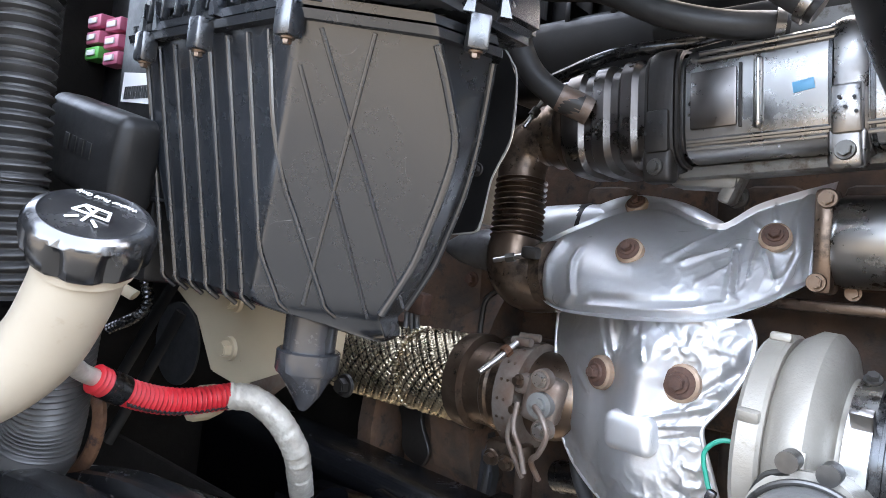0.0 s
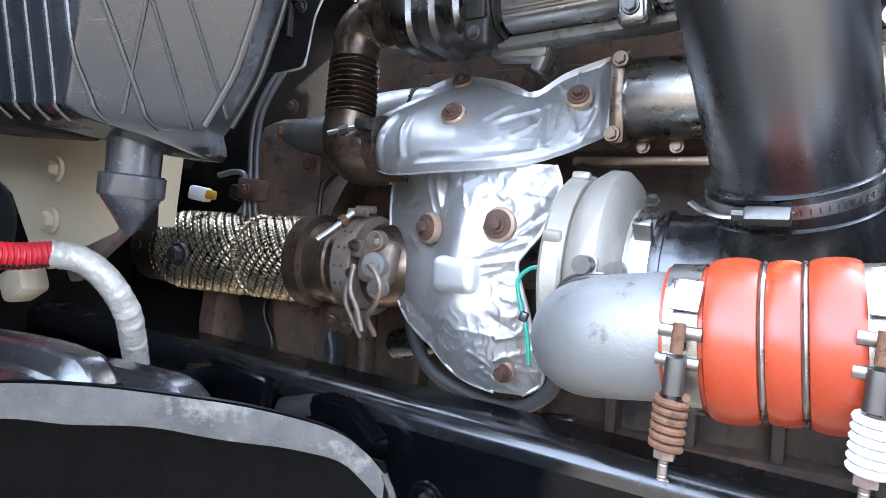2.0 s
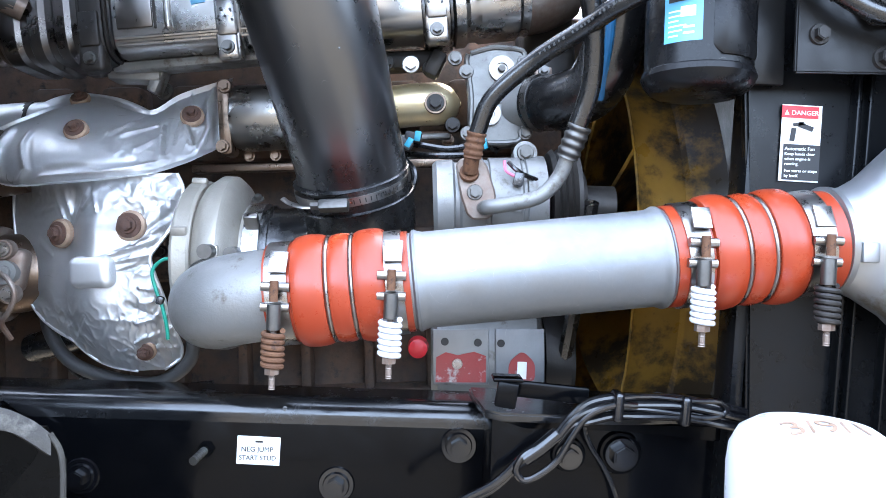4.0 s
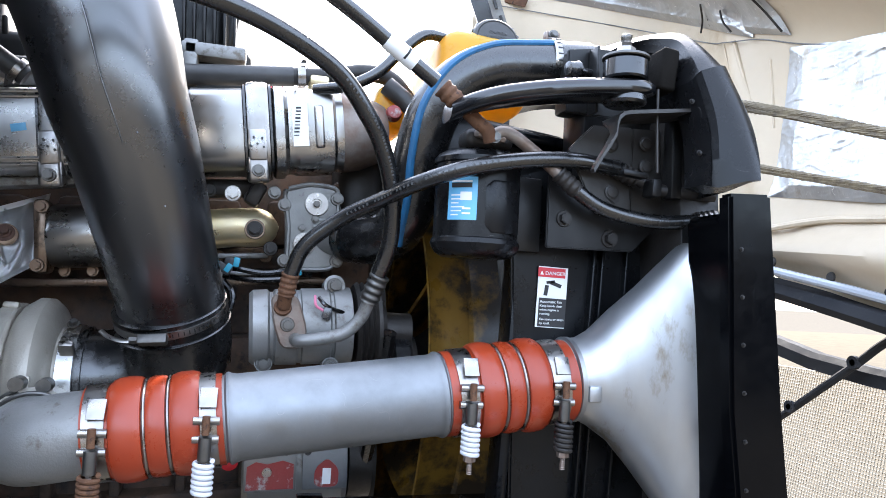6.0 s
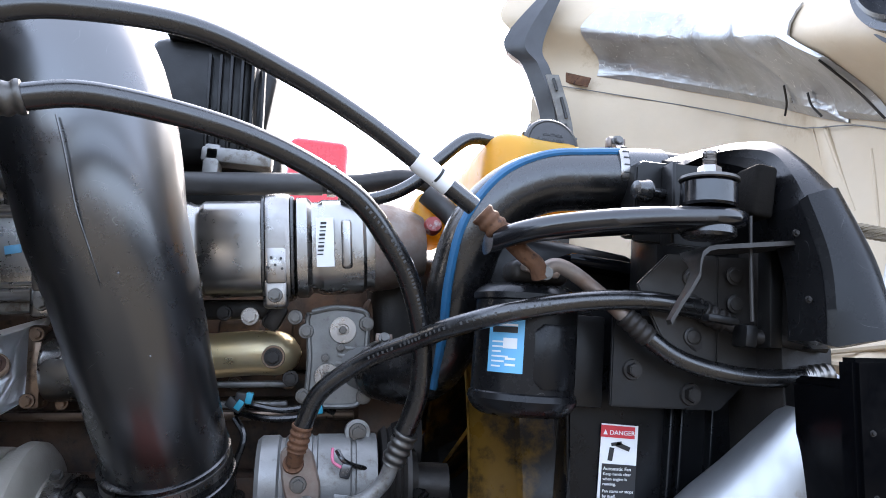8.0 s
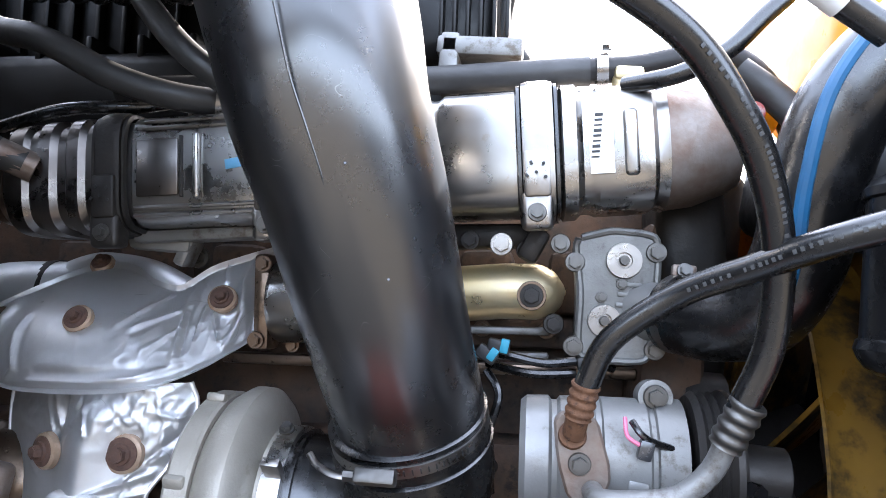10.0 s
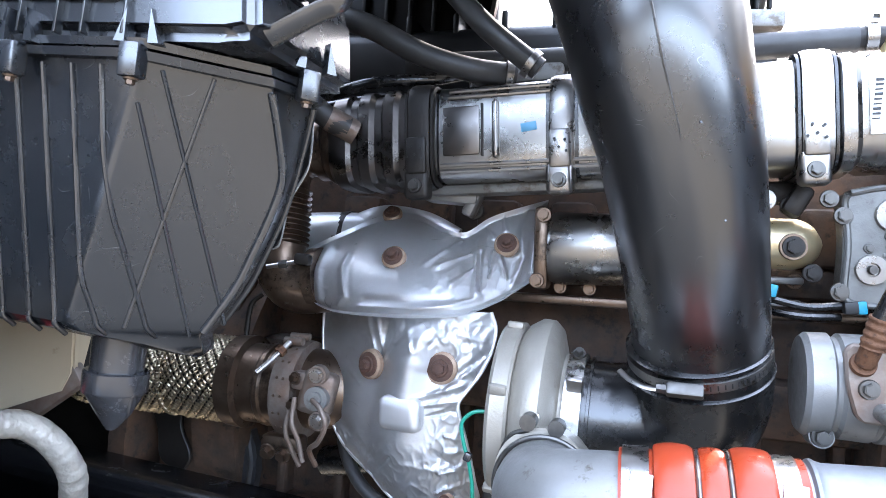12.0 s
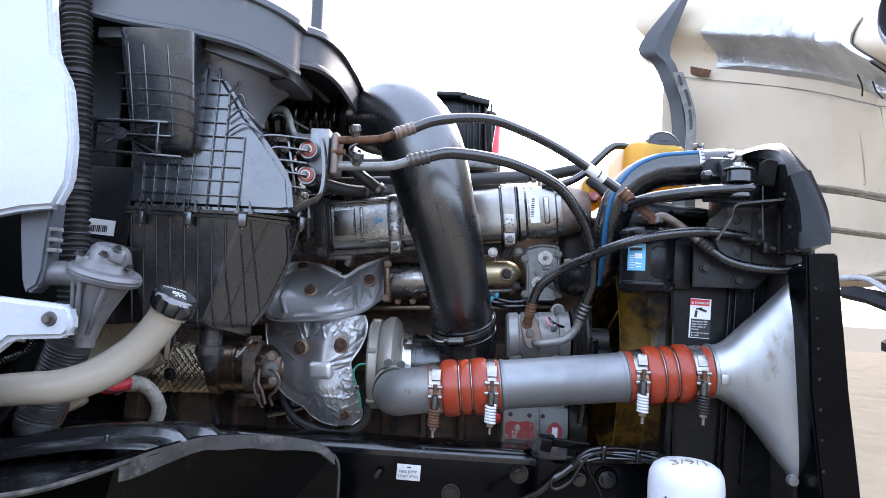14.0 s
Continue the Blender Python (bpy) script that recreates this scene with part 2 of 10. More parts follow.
WHITE_NECK = mat("milky plastic", (0.37, 0.325, 0.255), 0.4, second=(0.32, 0.275, 0.21), scale=5, third=(0.25, 0.205, 0.15), third_at=0.64, third_scale=9, bump=0.05)
WHITE_PAINT = mat("white body paint", (0.37, 0.395, 0.43), 0.25, second=(0.41, 0.43, 0.46), scale=4, bump=0.02, coat=0.4)
CAN_WHITE = mat("white filter paint", (0.58, 0.59, 0.62), 0.35, second=(0.52, 0.52, 0.54), scale=9, third=(0.4, 0.38, 0.35), third_at=0.72, third_scale=20, bump=0.06)
HOOD_SHELL = mat("raw hood moulding", (0.52, 0.42, 0.295), 0.55, second=(0.44, 0.355, 0.25), scale=3, third=(0.38, 0.29, 0.19), third_at=0.60, third_scale=4, bump=0.2, fine=60)
FOIL = mat("crumpled insulation foil", (0.46, 0.465, 0.475), 0.40, 0.85, second=(0.32, 0.315, 0.305), scale=5, third=(0.30, 0.265, 0.21), third_at=0.60, third_scale=7, bump=0.06, sheet_bump=0.06, sheet_scale=60, stretch=(1, 1.4, 0.8), scratch=0.008, scratch_scale=30, scratch_tone=0.7)
YELLOW = mat("amber plastic", (0.80, 0.47, 0.06), 0.35, second=(0.70, 0.40, 0.05), scale=6, bump=0.03, through=0.55)
FAN = mat("brown-amber plastic", (0.36, 0.195, 0.03), 0.35, second=(0.15, 0.085, 0.022), scale=6, third=(0.045, 0.031, 0.018), third_at=0.5, third_scale=6, bump=0.05, through=0.55)
BLUE = mat("blue stripe", (0.01, 0.10, 0.22), 0.45, second=(0.014, 0.075, 0.16), scale=20)
LABEL_BLUE = mat("blue label print", (0.14, 0.42, 0.66), 0.4, second=(0.12, 0.37, 0.60), scale=8, bump=0.02)
LABEL_WHITE = mat("white label", (0.76, 0.76, 0.75), 0.45, second=(0.68, 0.68, 0.67), scale=12, bump=0.02)
LABEL_RED = mat("red label print", (0.55, 0.03, 0.04), 0.45, second=(0.48, 0.03, 0.04), scale=12, bump=0.02)
INK = mat("black print", (0.015, 0.015, 0.016), 0.5, second=(0.02, 0.02, 0.02), bump=0.0)
PRINT_GREY = mat("faded hose print", (0.065, 0.065, 0.064), 0.6, second=(0.03, 0.03, 0.029), scale=80)
GREEN_WIRE = mat("green wire", (0.02, 0.30, 0.20), 0.4, second=(0.02, 0.24, 0.16))
PINK = mat("pink fuse plastic", (0.60, 0.16, 0.26), 0.35, second=(0.5, 0.12, 0.2))
GREEN_PLASTIC = mat("green fuse plastic", (0.10, 0.42, 0.08), 0.35, second=(0.08, 0.34, 0.06))
TEAL = mat("teal connector", (0.02, 0.30, 0.42), 0.4, second=(0.02, 0.24, 0.34))
ASPHALT = mat("dusty yard ground", (0.10, 0.09, 0.075), 0.9, second=(0.12, 0.107, 0.088), scale=2.5, third=(0.075, 0.067, 0.056), third_at=0.6, third_scale=0.7, bump=0.9, fine=60, spec=0.0)
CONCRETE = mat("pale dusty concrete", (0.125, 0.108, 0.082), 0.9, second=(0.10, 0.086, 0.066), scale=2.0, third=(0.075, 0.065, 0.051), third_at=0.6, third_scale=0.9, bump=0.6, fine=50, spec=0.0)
RED_TRUCK = mat("red truck paint", (0.50, 0.02, 0.03), 0.3, second=(0.42, 0.02, 0.03), scale=2)
OUTLINE_GREY = mat("grey plastic", (0.035, 0.037, 0.04), 0.42, second=(0.022, 0.022, 0.024), scale=6, bump=0.08)
TRIM_GREY = mat("weathered grey edge", (0.20, 0.195, 0.18), 0.75, second=(0.09, 0.085, 0.08), scale=18, third=(0.30, 0.29, 0.27), third_at=0.62, third_scale=30, bump=0.5)
LIP_GREY = mat("chalky grey plastic", (0.05, 0.0455, 0.0385), 0.6, second=(0.02, 0.018, 0.016), scale=22, third=(0.095, 0.087, 0.074), third_at=0.53, third_scale=14, bump=0.5, fine=180, spec=0.25)
COWL_GREY = mat("weathered cowl plastic", (0.045, 0.046, 0.05), 0.42, second=(0.06, 0.06, 0.063), scale=4, third=(0.085, 0.08, 0.074), third_at=0.64, third_scale=9, bump=0.05, fine=300, spec=0.6, vary=0.05)
FUNNEL_GREY = mat("light grey duct plastic", (0.15, 0.152, 0.16), 0.4, second=(0.12, 0.12, 0.124), scale=5, third=(0.09, 0.085, 0.08), third_at=0.64, third_scale=14, bump=0.06, spec=0.6)
WALL_DARK = mat("dark unseen wall", (0.07, 0.068, 0.066), 0.7, second=(0.09, 0.086, 0.08), scale=0.6, bump=0.1)
MESH_MAT = mat("grille mesh", (0.42, 0.36, 0.27), 0.6, second=(0.34, 0.29, 0.21), scale=5)


# ---- building blocks ----
def V(*a):
    return Vector(a)


def spline(pts, per=8):
    """A smooth line through the points (Catmull-Rom)."""
    p = [Vector(q) for q in pts]
    p = [p[0] * 2 - p[1]] + p + [p[-1] * 2 - p[-2]]
    out = []
    for i in range(1, len(p) - 2):
        a, b, c, d = p[i - 1:i + 3]
        for k in range(per):
            s = k / per
            out.append(0.5 * ((2 * b) + (c - a) * s + (2 * a - 5 * b + 4 * c - d) * s * s + (3 * b - a - 3 * c + d) * s ** 3))
    return out + [p[-2]]


def lerp_list(vals, s):
    """The value at s (0 to 1) along evenly spaced values."""
    f = s * (len(vals) - 1)
    i = min(int(f), len(vals) - 2)
    return vals[i] + (vals[i + 1] - vals[i]) * (f - i)


def rings_bm(rings, closed_ring=True, cap=True):
    """A skin over a row of rings of points."""
    bm = bmesh.new()
    vs = [[bm.verts.new(q) for q in r] for r in rings]
    n = len(vs[0])
    for a, b in zip(vs, vs[1:]):
        for i in range(n if closed_ring else n - 1):
            j = (i + 1) % n
            bm.faces.new((a[i], a[j], b[j], b[i]))
    if cap and closed_ring:
        bm.faces.new(vs[0][::-1])
        bm.faces.new(vs[-1])
    bmesh.ops.recalc_face_normals(bm, faces=bm.faces)
    return bm


def sweep(pts, radius, n=20, per=8, smooth=True, cap=True, squash=1.0):
    """A tube along a line; radius is a number or evenly spaced numbers, or a function of (s, metres)."""
    path = spline(pts, per) if smooth and len(pts) > 2 else [Vector(q) for q in pts]
    if not smooth or len(pts) == 2:
        path = [path[i].lerp(path[i + 1], k / per) for i in range(len(path) - 1) for k in range(per)] + [path[-1]]
    length = [0.0]
    for a, b in zip(path, path[1:]):
        length.append(length[-1] + (b - a).length)
    rings, up = [], None
    for i, c in enumerate(path):
        tan = (path[min(i + 1, len(path) - 1)] - path[max(i - 1, 0)]).normalized()
        if up is None:
            up = tan.orthogonal().normalized()
        up = (up - tan * up.dot(tan)).normalized()
        side = tan.cross(up)
        s = length[i] / length[-1]
        r = radius(s, length[i]) if callable(radius) else lerp_list(radius, s) if isinstance(radius, (list, tuple)) else radius
        rings.append([c + up * (r * math.cos(a)) + side * (r * squash * math.sin(a)) for a in (2 * math.pi * k / n for k in range(n))])
    return rings_bm(rings, True, cap)


def lathe(profile, at=(0, 0, 0), axis=(1, 0, 0), n=40, arc=(0, 360)):
    """A turned body: profile of (along the axis, radius)."""
    q = Vector(axis).to_track_quat("X", "Z").to_matrix().to_4x4() if Vector(axis).normalized() != V(1, 0, 0) else Matrix()
    m = Matrix.Translation(at) @ q
    full = arc[1] - arc[0] >= 359
    rings = []
    for h, r in profile:
        ring = []
        for k in range(n):
            a = radians(arc[0] + (arc[1] - arc[0]) * k / (n if full else n - 1))
            ring.append(m @ V(h, max(r, 1e-4) * math.cos(a), max(r, 1e-4) * math.sin(a)))
        rings.append(ring)
    return rings_bm(rings, full, full)


def block(size, at=(0, 0, 0), rot=(0, 0, 0), bevel=0.004, seg=2):
    bm = bmesh.new()
    bmesh.ops.create_cube(bm, size=1.0, matrix=Matrix.Diagonal((*size, 1)))
    if bevel:
        bmesh.ops.bevel(bm, geom=bm.edges[:], offset=min(bevel, min(size) * 0.45), segments=seg, profile=0.5, affect="EDGES")
    bmesh.ops.transform(bm, matrix=pose(*at, *rot), verts=bm.verts)
    return bm


def plate(outline, depth, at=0.0, axis="y", bevel=0.003, seg=2):
    """A flat plate: outline in the two other axes (in order), its near face at `at`, its thickness going up the axis."""
    def to3(u, v, w):
        return {"x": (w, u, v), "y": (u, w, v), "z": (u, v, w)}[axis]
    bm = bmesh.new()
    a = [bm.verts.new(to3(u, v, at)) for u, v in outline]
    b = [bm.verts.new(to3(u, v, at + depth)) for u, v in outline]
    n = len(a)
    bm.faces.new(a)
    bm.faces.new(b[::-1])
    for i in range(n):
        bm.faces.new((a[i], b[i], b[(i + 1) % n], a[(i + 1) % n]))
    bmesh.ops.recalc_face_normals(bm, faces=bm.faces)
    if bevel:
        bmesh.ops.bevel(bm, geom=[e for e in bm.edges], offset=bevel, segments=seg, affect="EDGES", clamp_overlap=True)
    return bm


def merge(*bms):
    out = bmesh.new()
    for b in bms:
        me = bpy.data.meshes.new("part")
        b.to_mesh(me)
        b.free()
        out.from_mesh(me)
        bpy.data.meshes.remove(me)
    return out


def moved(bm, m):
    bmesh.ops.transform(bm, matrix=m, verts=bm.verts)
    return bm


def mesh_of(name, bm, material, angle=35):
    me = bpy.data.meshes.new(name)
    for f in bm.faces:
        f.smooth = True
    lim = radians(angle)
    for e in bm.edges:
        e.smooth = not (len(e.link_faces) == 2 and e.calc_face_angle(0) > lim)
    bm.to_mesh(me)
    bm.free()
    me.materials.append(material)
    return me


def thing(name, at, label, category, group="", kind=""):
    ob = new(name)
    ob.location = at
    ob.empty_display_size = 0.05
    return tagged(ob, label, category, group, kind)


def attach(ob, parent):
    w = Matrix.Translation(parent.location)
    p = parent.parent
    while p:
        w = Matrix.Translation(p.location) @ w
        p = p.parent
    ob.parent = parent
    ob.matrix_parent_inverse = Matrix()
    ob.matrix_basis = w.inverted() @ ob.matrix_basis
    return ob


def part(name, bm, material, parent, label="", angle=35):
    """One mesh under a thing or a part, built in world coordinates."""
    c = sum((v.co for v in bm.verts), Vector()) / max(1, len(bm.verts))
    moved(bm, Matrix.Translation(-c))
    ob = new(name, mesh_of(name, bm, material, angle))
    ob.location = c
    return tagged(attach(ob, parent), label)


def solo(name, bm, material, label, category, group="", kind="", angle=35):
    """A thing that is a single mesh, built in world coordinates."""
    c = sum((v.co for v in bm.verts), Vector()) / max(1, len(bm.verts))
    moved(bm, Matrix.Translation(-c))
    ob = new(name, mesh_of(name, bm, material, angle))
    ob.location = c
    return tagged(ob, label, category, group, kind)


def piece(name, me, m, parent, label=""):
    """An object of its own on a shared mesh, under a parent, at the world pose m."""
    ob = new(name, me)
    ob.matrix_basis = m
    return tagged(attach(ob, parent), label)


def facing(at, ahead=(0, -1, 0), spin=0.0):
    """The pose at a place whose z axis points ahead."""
    return Matrix.Translation(at) @ Vector(ahead).to_track_quat("Z", "Y").to_matrix().to_4x4() @ pose(0, 0, 0, 0, 0, spin)


def bolt_bm(r=0.008, h=0.008, flange=1.45, washer=0.0025):
    """A hexagon flange bolt head on z = 0."""
    bm = bmesh.new()
    bmesh.ops.create_cone(bm, cap_ends=True, segments=6, radius1=r, radius2=r * 0.94, depth=h, matrix=pose(0, 0, washer + h / 2))
    bmesh.ops.bevel(bm, geom=[e for e in bm.edges if all(v.co.z > washer + h * 0.9 for v in e.verts)], offset=r * 0.12, segments=2, affect="EDGES")
    b2 = bmesh.new()
    bmesh.ops.create_cone(b2, cap_ends=True, segments=20, radius1=r * flange, radius2=r * flange * 0.92, depth=washer * 1.2, matrix=pose(0, 0, washer * 0.6))
    return merge(bm, b2)


BOLT_ZINC = mesh_of("bolt", bolt_bm(), ZINC)
BOLT_RUST = mesh_of("bolt", bolt_bm(), HOT_STEEL)
BOLT_BROWN = mesh_of("bolt", bolt_bm(), RUST_DARK)
BOLT_BLACK = mesh_of("bolt", bolt_bm(), DARK_METAL)
BOLT_STEEL = mesh_of("bolt", bolt_bm(), WORN_STEEL)
BOLT_CREAM = mesh_of("bolt", bolt_bm(), CREAM)
BOLT_GLOSS = mesh_of("bolt", bolt_bm(), GLOSS_BLACK)


def sized(s):
    return Matrix.Diagonal((s, s, s, 1))


# ---- setting: ground, distance ----
gb = bmesh.new()
bmesh.ops.create_grid(gb, x_segments=60, y_segments=60, size=400)
ground = solo("ground", gb, ASPHALT, "dusty tan ground of the truck yard", "ground", kind="structure")


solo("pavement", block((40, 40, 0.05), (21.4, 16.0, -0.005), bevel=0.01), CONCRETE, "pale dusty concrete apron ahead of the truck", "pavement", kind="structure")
# two walls out of view, added only to shape reflections and bounce light
solo("wall_yard", block((60, 0.3, 2.8), (0, -9, 1.4), bevel=0.02), WALL_DARK, "unseen dark wall behind the viewer, added to shape reflections", "wall", kind="structure")
solo("wall_side", block((0.3, 7.4, 2.8), (9, -5.1, 1.4), bevel=0.02), WALL_DARK, "unseen dark wall at the side, added to shape reflections", "wall", kind="structure")


def far_truck():
    t = thing("parked_truck", (-0.05, 9.0, 0), "red truck parked behind, seen over the engine", "truck")
    part("cab", block((0.84, 2.2, 3.6), (-0.03, 10.6, 2.55), bevel=0.12, seg=3), RED_TRUCK, t)
    part("lamp", block((0.25, 0.06, 0.18), (0.12, 9.48, 3.9), bevel=0.03), LABEL_RED, t, "red marker lamp")
    part("bumper", block((0.9, 0.3, 0.5), (-0.03, 9.5, 0.7), bevel=0.05), DARK_METAL, t)
    for x in (-0.35, 0.3):
        part("wheel", lathe([(-0.15, 0.3), (-0.14, 0.48), (0, 0.5), (0.14, 0.48), (0.15, 0.3)], (x, 10.4, 0.5), (1, 0, 0)), RUBBER, t)


far_truck()


# ---- engine ----
def engine_block():
    t = thing("engine_block", (-0.2, 1.6, 0.6), "rust-brown cast iron engine block behind the manifold", "engine block")
    part("crankcase", block((1.25, 0.6, 0.80), (-0.22, 1.58, 1.08), (0, -3.5, 0), 0.03), BLOCK, t)
    part("deck_ledge", block((1.2, 0.12, 0.1), (-0.22, 1.27, 1.22), (0, -3.5, 0), 0.02), BLOCK, t)
    part("sump_ledge", block((1.2, 0.1, 0.08), (-0.22, 1.28, 0.9), (0, -3.5, 0), 0.02), BLOCK, t)
    part("cylinder_head", merge(block((1.25, 0.56, 0.30), (-0.22, 1.56, 1.55), (0, -3.5, 0), 0.02), block((1.22, 0.06, 0.05), (-0.2, 1.25, 1.44), (0, -3.5, 0), 0.012)), BLOCK, t)
    part("flywheel_housing", merge(block((0.2, 0.75, 0.8), (-0.93, 1.55, 1.05), (0, -3.5, 0), 0.05), lathe([(-0.05, 0.02), (-0.05, 0.36), (0.05, 0.36), (0.05, 0.02)], (-0.86, 1.5, 1.1))), BLOCK, t)
    for i in range(9):
        x = -0.75 + 0.13 * i
        part("rib", block((0.022, 0.05, 0.36), (x, 1.265, 1.03 + 0.06 * (x + 0.2)), (0, -3.5, 0), 0.008), BLOCK, t)
    for i in range(11):
        x = -0.72 + 0.1 * i
        piece("bolt", BOLT_RUST, facing((x, 1.217, 1.445 + 0.06 * (x + 0.2))) @ sized(1.2), t)
        piece("bolt", BOLT_BLACK, facing((x + 0.03, 1.21, 1.235 + 0.06 * (x + 0.2))) @ sized(1.1), t)
    # ledge of the exhaust side with bosses
    for i in range(7):
        x = -0.62 + 0.14 * i
        part("port_boss", block((0.085, 0.07, 0.1), (x, 1.245, 1.52 + 0.06 * (x + 0.2)), (0, -3.5, 0), 0.015), BLOCK, t)
    part("gasket_rail", block((0.62, 0.03, 0.016), (0.0, 1.15, 1.402), (0, -3.5, 0), 0.004), HOT_STEEL, t, "scaly rusted manifold strip")
    part("bell_housing", merge(block((0.42, 0.6, 0.6), (-1.18, 1.55, 0.98), (0, -3.5, 0), 0.06), lathe([(-0.02, 0.02), (-0.02, 0.40), (0.02, 0.40), (0.02, 0.02)], (-1.05, 1.5, 1.0))), BLOCK, t)
    return t


engine_block()
hanger = thing("cast_bracket", (-0.86, 1.19, 0.92), "grey cast bracket bolted to the side of the engine block", "bracket")
part("casting", plate([(-0.955, 1.16), (-0.80, 1.16), (-0.79, 1.10), (-0.825, 1.06), (-0.80, 1.02), (-0.785, 0.97), (-0.79, 0.90), (-0.865, 0.90), (-0.87, 0.97), (-0.855, 1.02), (-0.915, 1.05), (-0.95, 1.10)], 0.05, 1.195, "y", 0.014, 3), OUTLINE_GREY, hanger)
for x, z in ((-0.93, 1.13), (-0.82, 1.13), (-0.825, 0.94)):
    piece("bolt", BOLT_RUST, facing((x, 1.195, z)) @ sized(1.2), hanger)
drain = thing("drain_hose", (-0.4, 1.15, 0.95), "thin black hose running down behind the heat shield", "hose")
part("hose", sweep([(-0.57, 1.16, 1.10), (-0.56, 1.15, 1.04), (-0.52, 1.14, 0.99), (-0.45, 1.13, 0.965), (-0.36, 1.12, 0.96), (-0.25, 1.12, 0.975)], 0.009, n=12), RUBBER, drain)


def valve_cover():
    t = thing("valve_cover", (-0.3, 1.4, 1.8), "black ribbed plastic valve cover on the engine", "valve cover")
    part("cover", merge(block((1.05, 0.55, 0.16), (-0.4, 1.52, 1.83), (0, -4, 0), 0.03, 3)), DUSTY_BLACK, t)
    for i in range(10):
        part("rib", block((0.014, 0.5, 0.05), (-0.88 + 0.1 * i, 1.5, 1.88 + 0.007 * i), (0, -4, 0), 0.005), DUSTY_BLACK, t)
    part("rear_cover", block((0.56, 0.36, 0.26), (-0.70, 1.52, 1.975), (0, -3, 0), 0.03, 3), DUSTY_BLACK, t)
    for i in range(9):
        part("rib", block((0.012, 0.03, 0.22), (-0.94 + 0.055 * i, 1.335, 1.975), (0, -3, 0), 0.004), DUSTY_BLACK, t)
    part("breather_box", merge(block((0.21, 0.3, 0.25), (-0.035, 1.3, 1.995), (0, -3, 0), 0.03, 3), block((0.05, 0.3, 0.2), (0.065, 1.32, 1.985), (0, 6, 0), 0.02, 3),
                               block((0.10, 0.05, 0.015), (-0.06, 1.14, 2.115), (0, 0, 0), 0.004), block((0.10, 0.05, 0.02), (0.02, 1.14, 2.1), (0, 12, 0), 0.004)), DUSTY_BLACK, t)
    for i in range(6):
        part("fin", block((0.006, 0.03, 0.19), (-0.02 + 0.02 * i, 1.142, 1.985 + 0.002 * i), (0, -3, 0), 0.002), DUSTY_BLACK, t)
    part("bracket", merge(block((0.13, 0.05, 0.03), (0.045, 1.15, 1.885), bevel=0.006), block((0.03, 0.05, 0.09), (0.0, 1.15, 1.86), bevel=0.006)), CAST_ALU, t)
    return t


valve_cover()


def ring_section(c, along, half_h, half_w, power, n=40):
    """A rounded-square ring round the axis `along` (in the xz plane)."""
    along = Vector(along).normalized()
    side = V(0, -1, 0)
    up = side.cross(along) * -1
    if up.z < 0:
        up = -up
    ring = []
    for k in range(n):
        a = 2 * math.pi * k / n
        ca, sa = math.cos(a), math.sin(a)
        ring.append(c + side * (half_w * math.copysign(abs(ca) ** (2 / power), ca)) + up * (half_h * math.copysign(abs(sa) ** (2 / power), sa)))
    return ring


EGR_DIR = V(1, 0, 0.122).normalized()


def egr_at(x, y=1.085):
    return V(x, y, 1.694 + 0.122 * x)


def egr_duct(secs, n=44):
    return rings_bm([ring_section(egr_at(x), EGR_DIR, h, w, p, n) for x, h, w, p in secs])


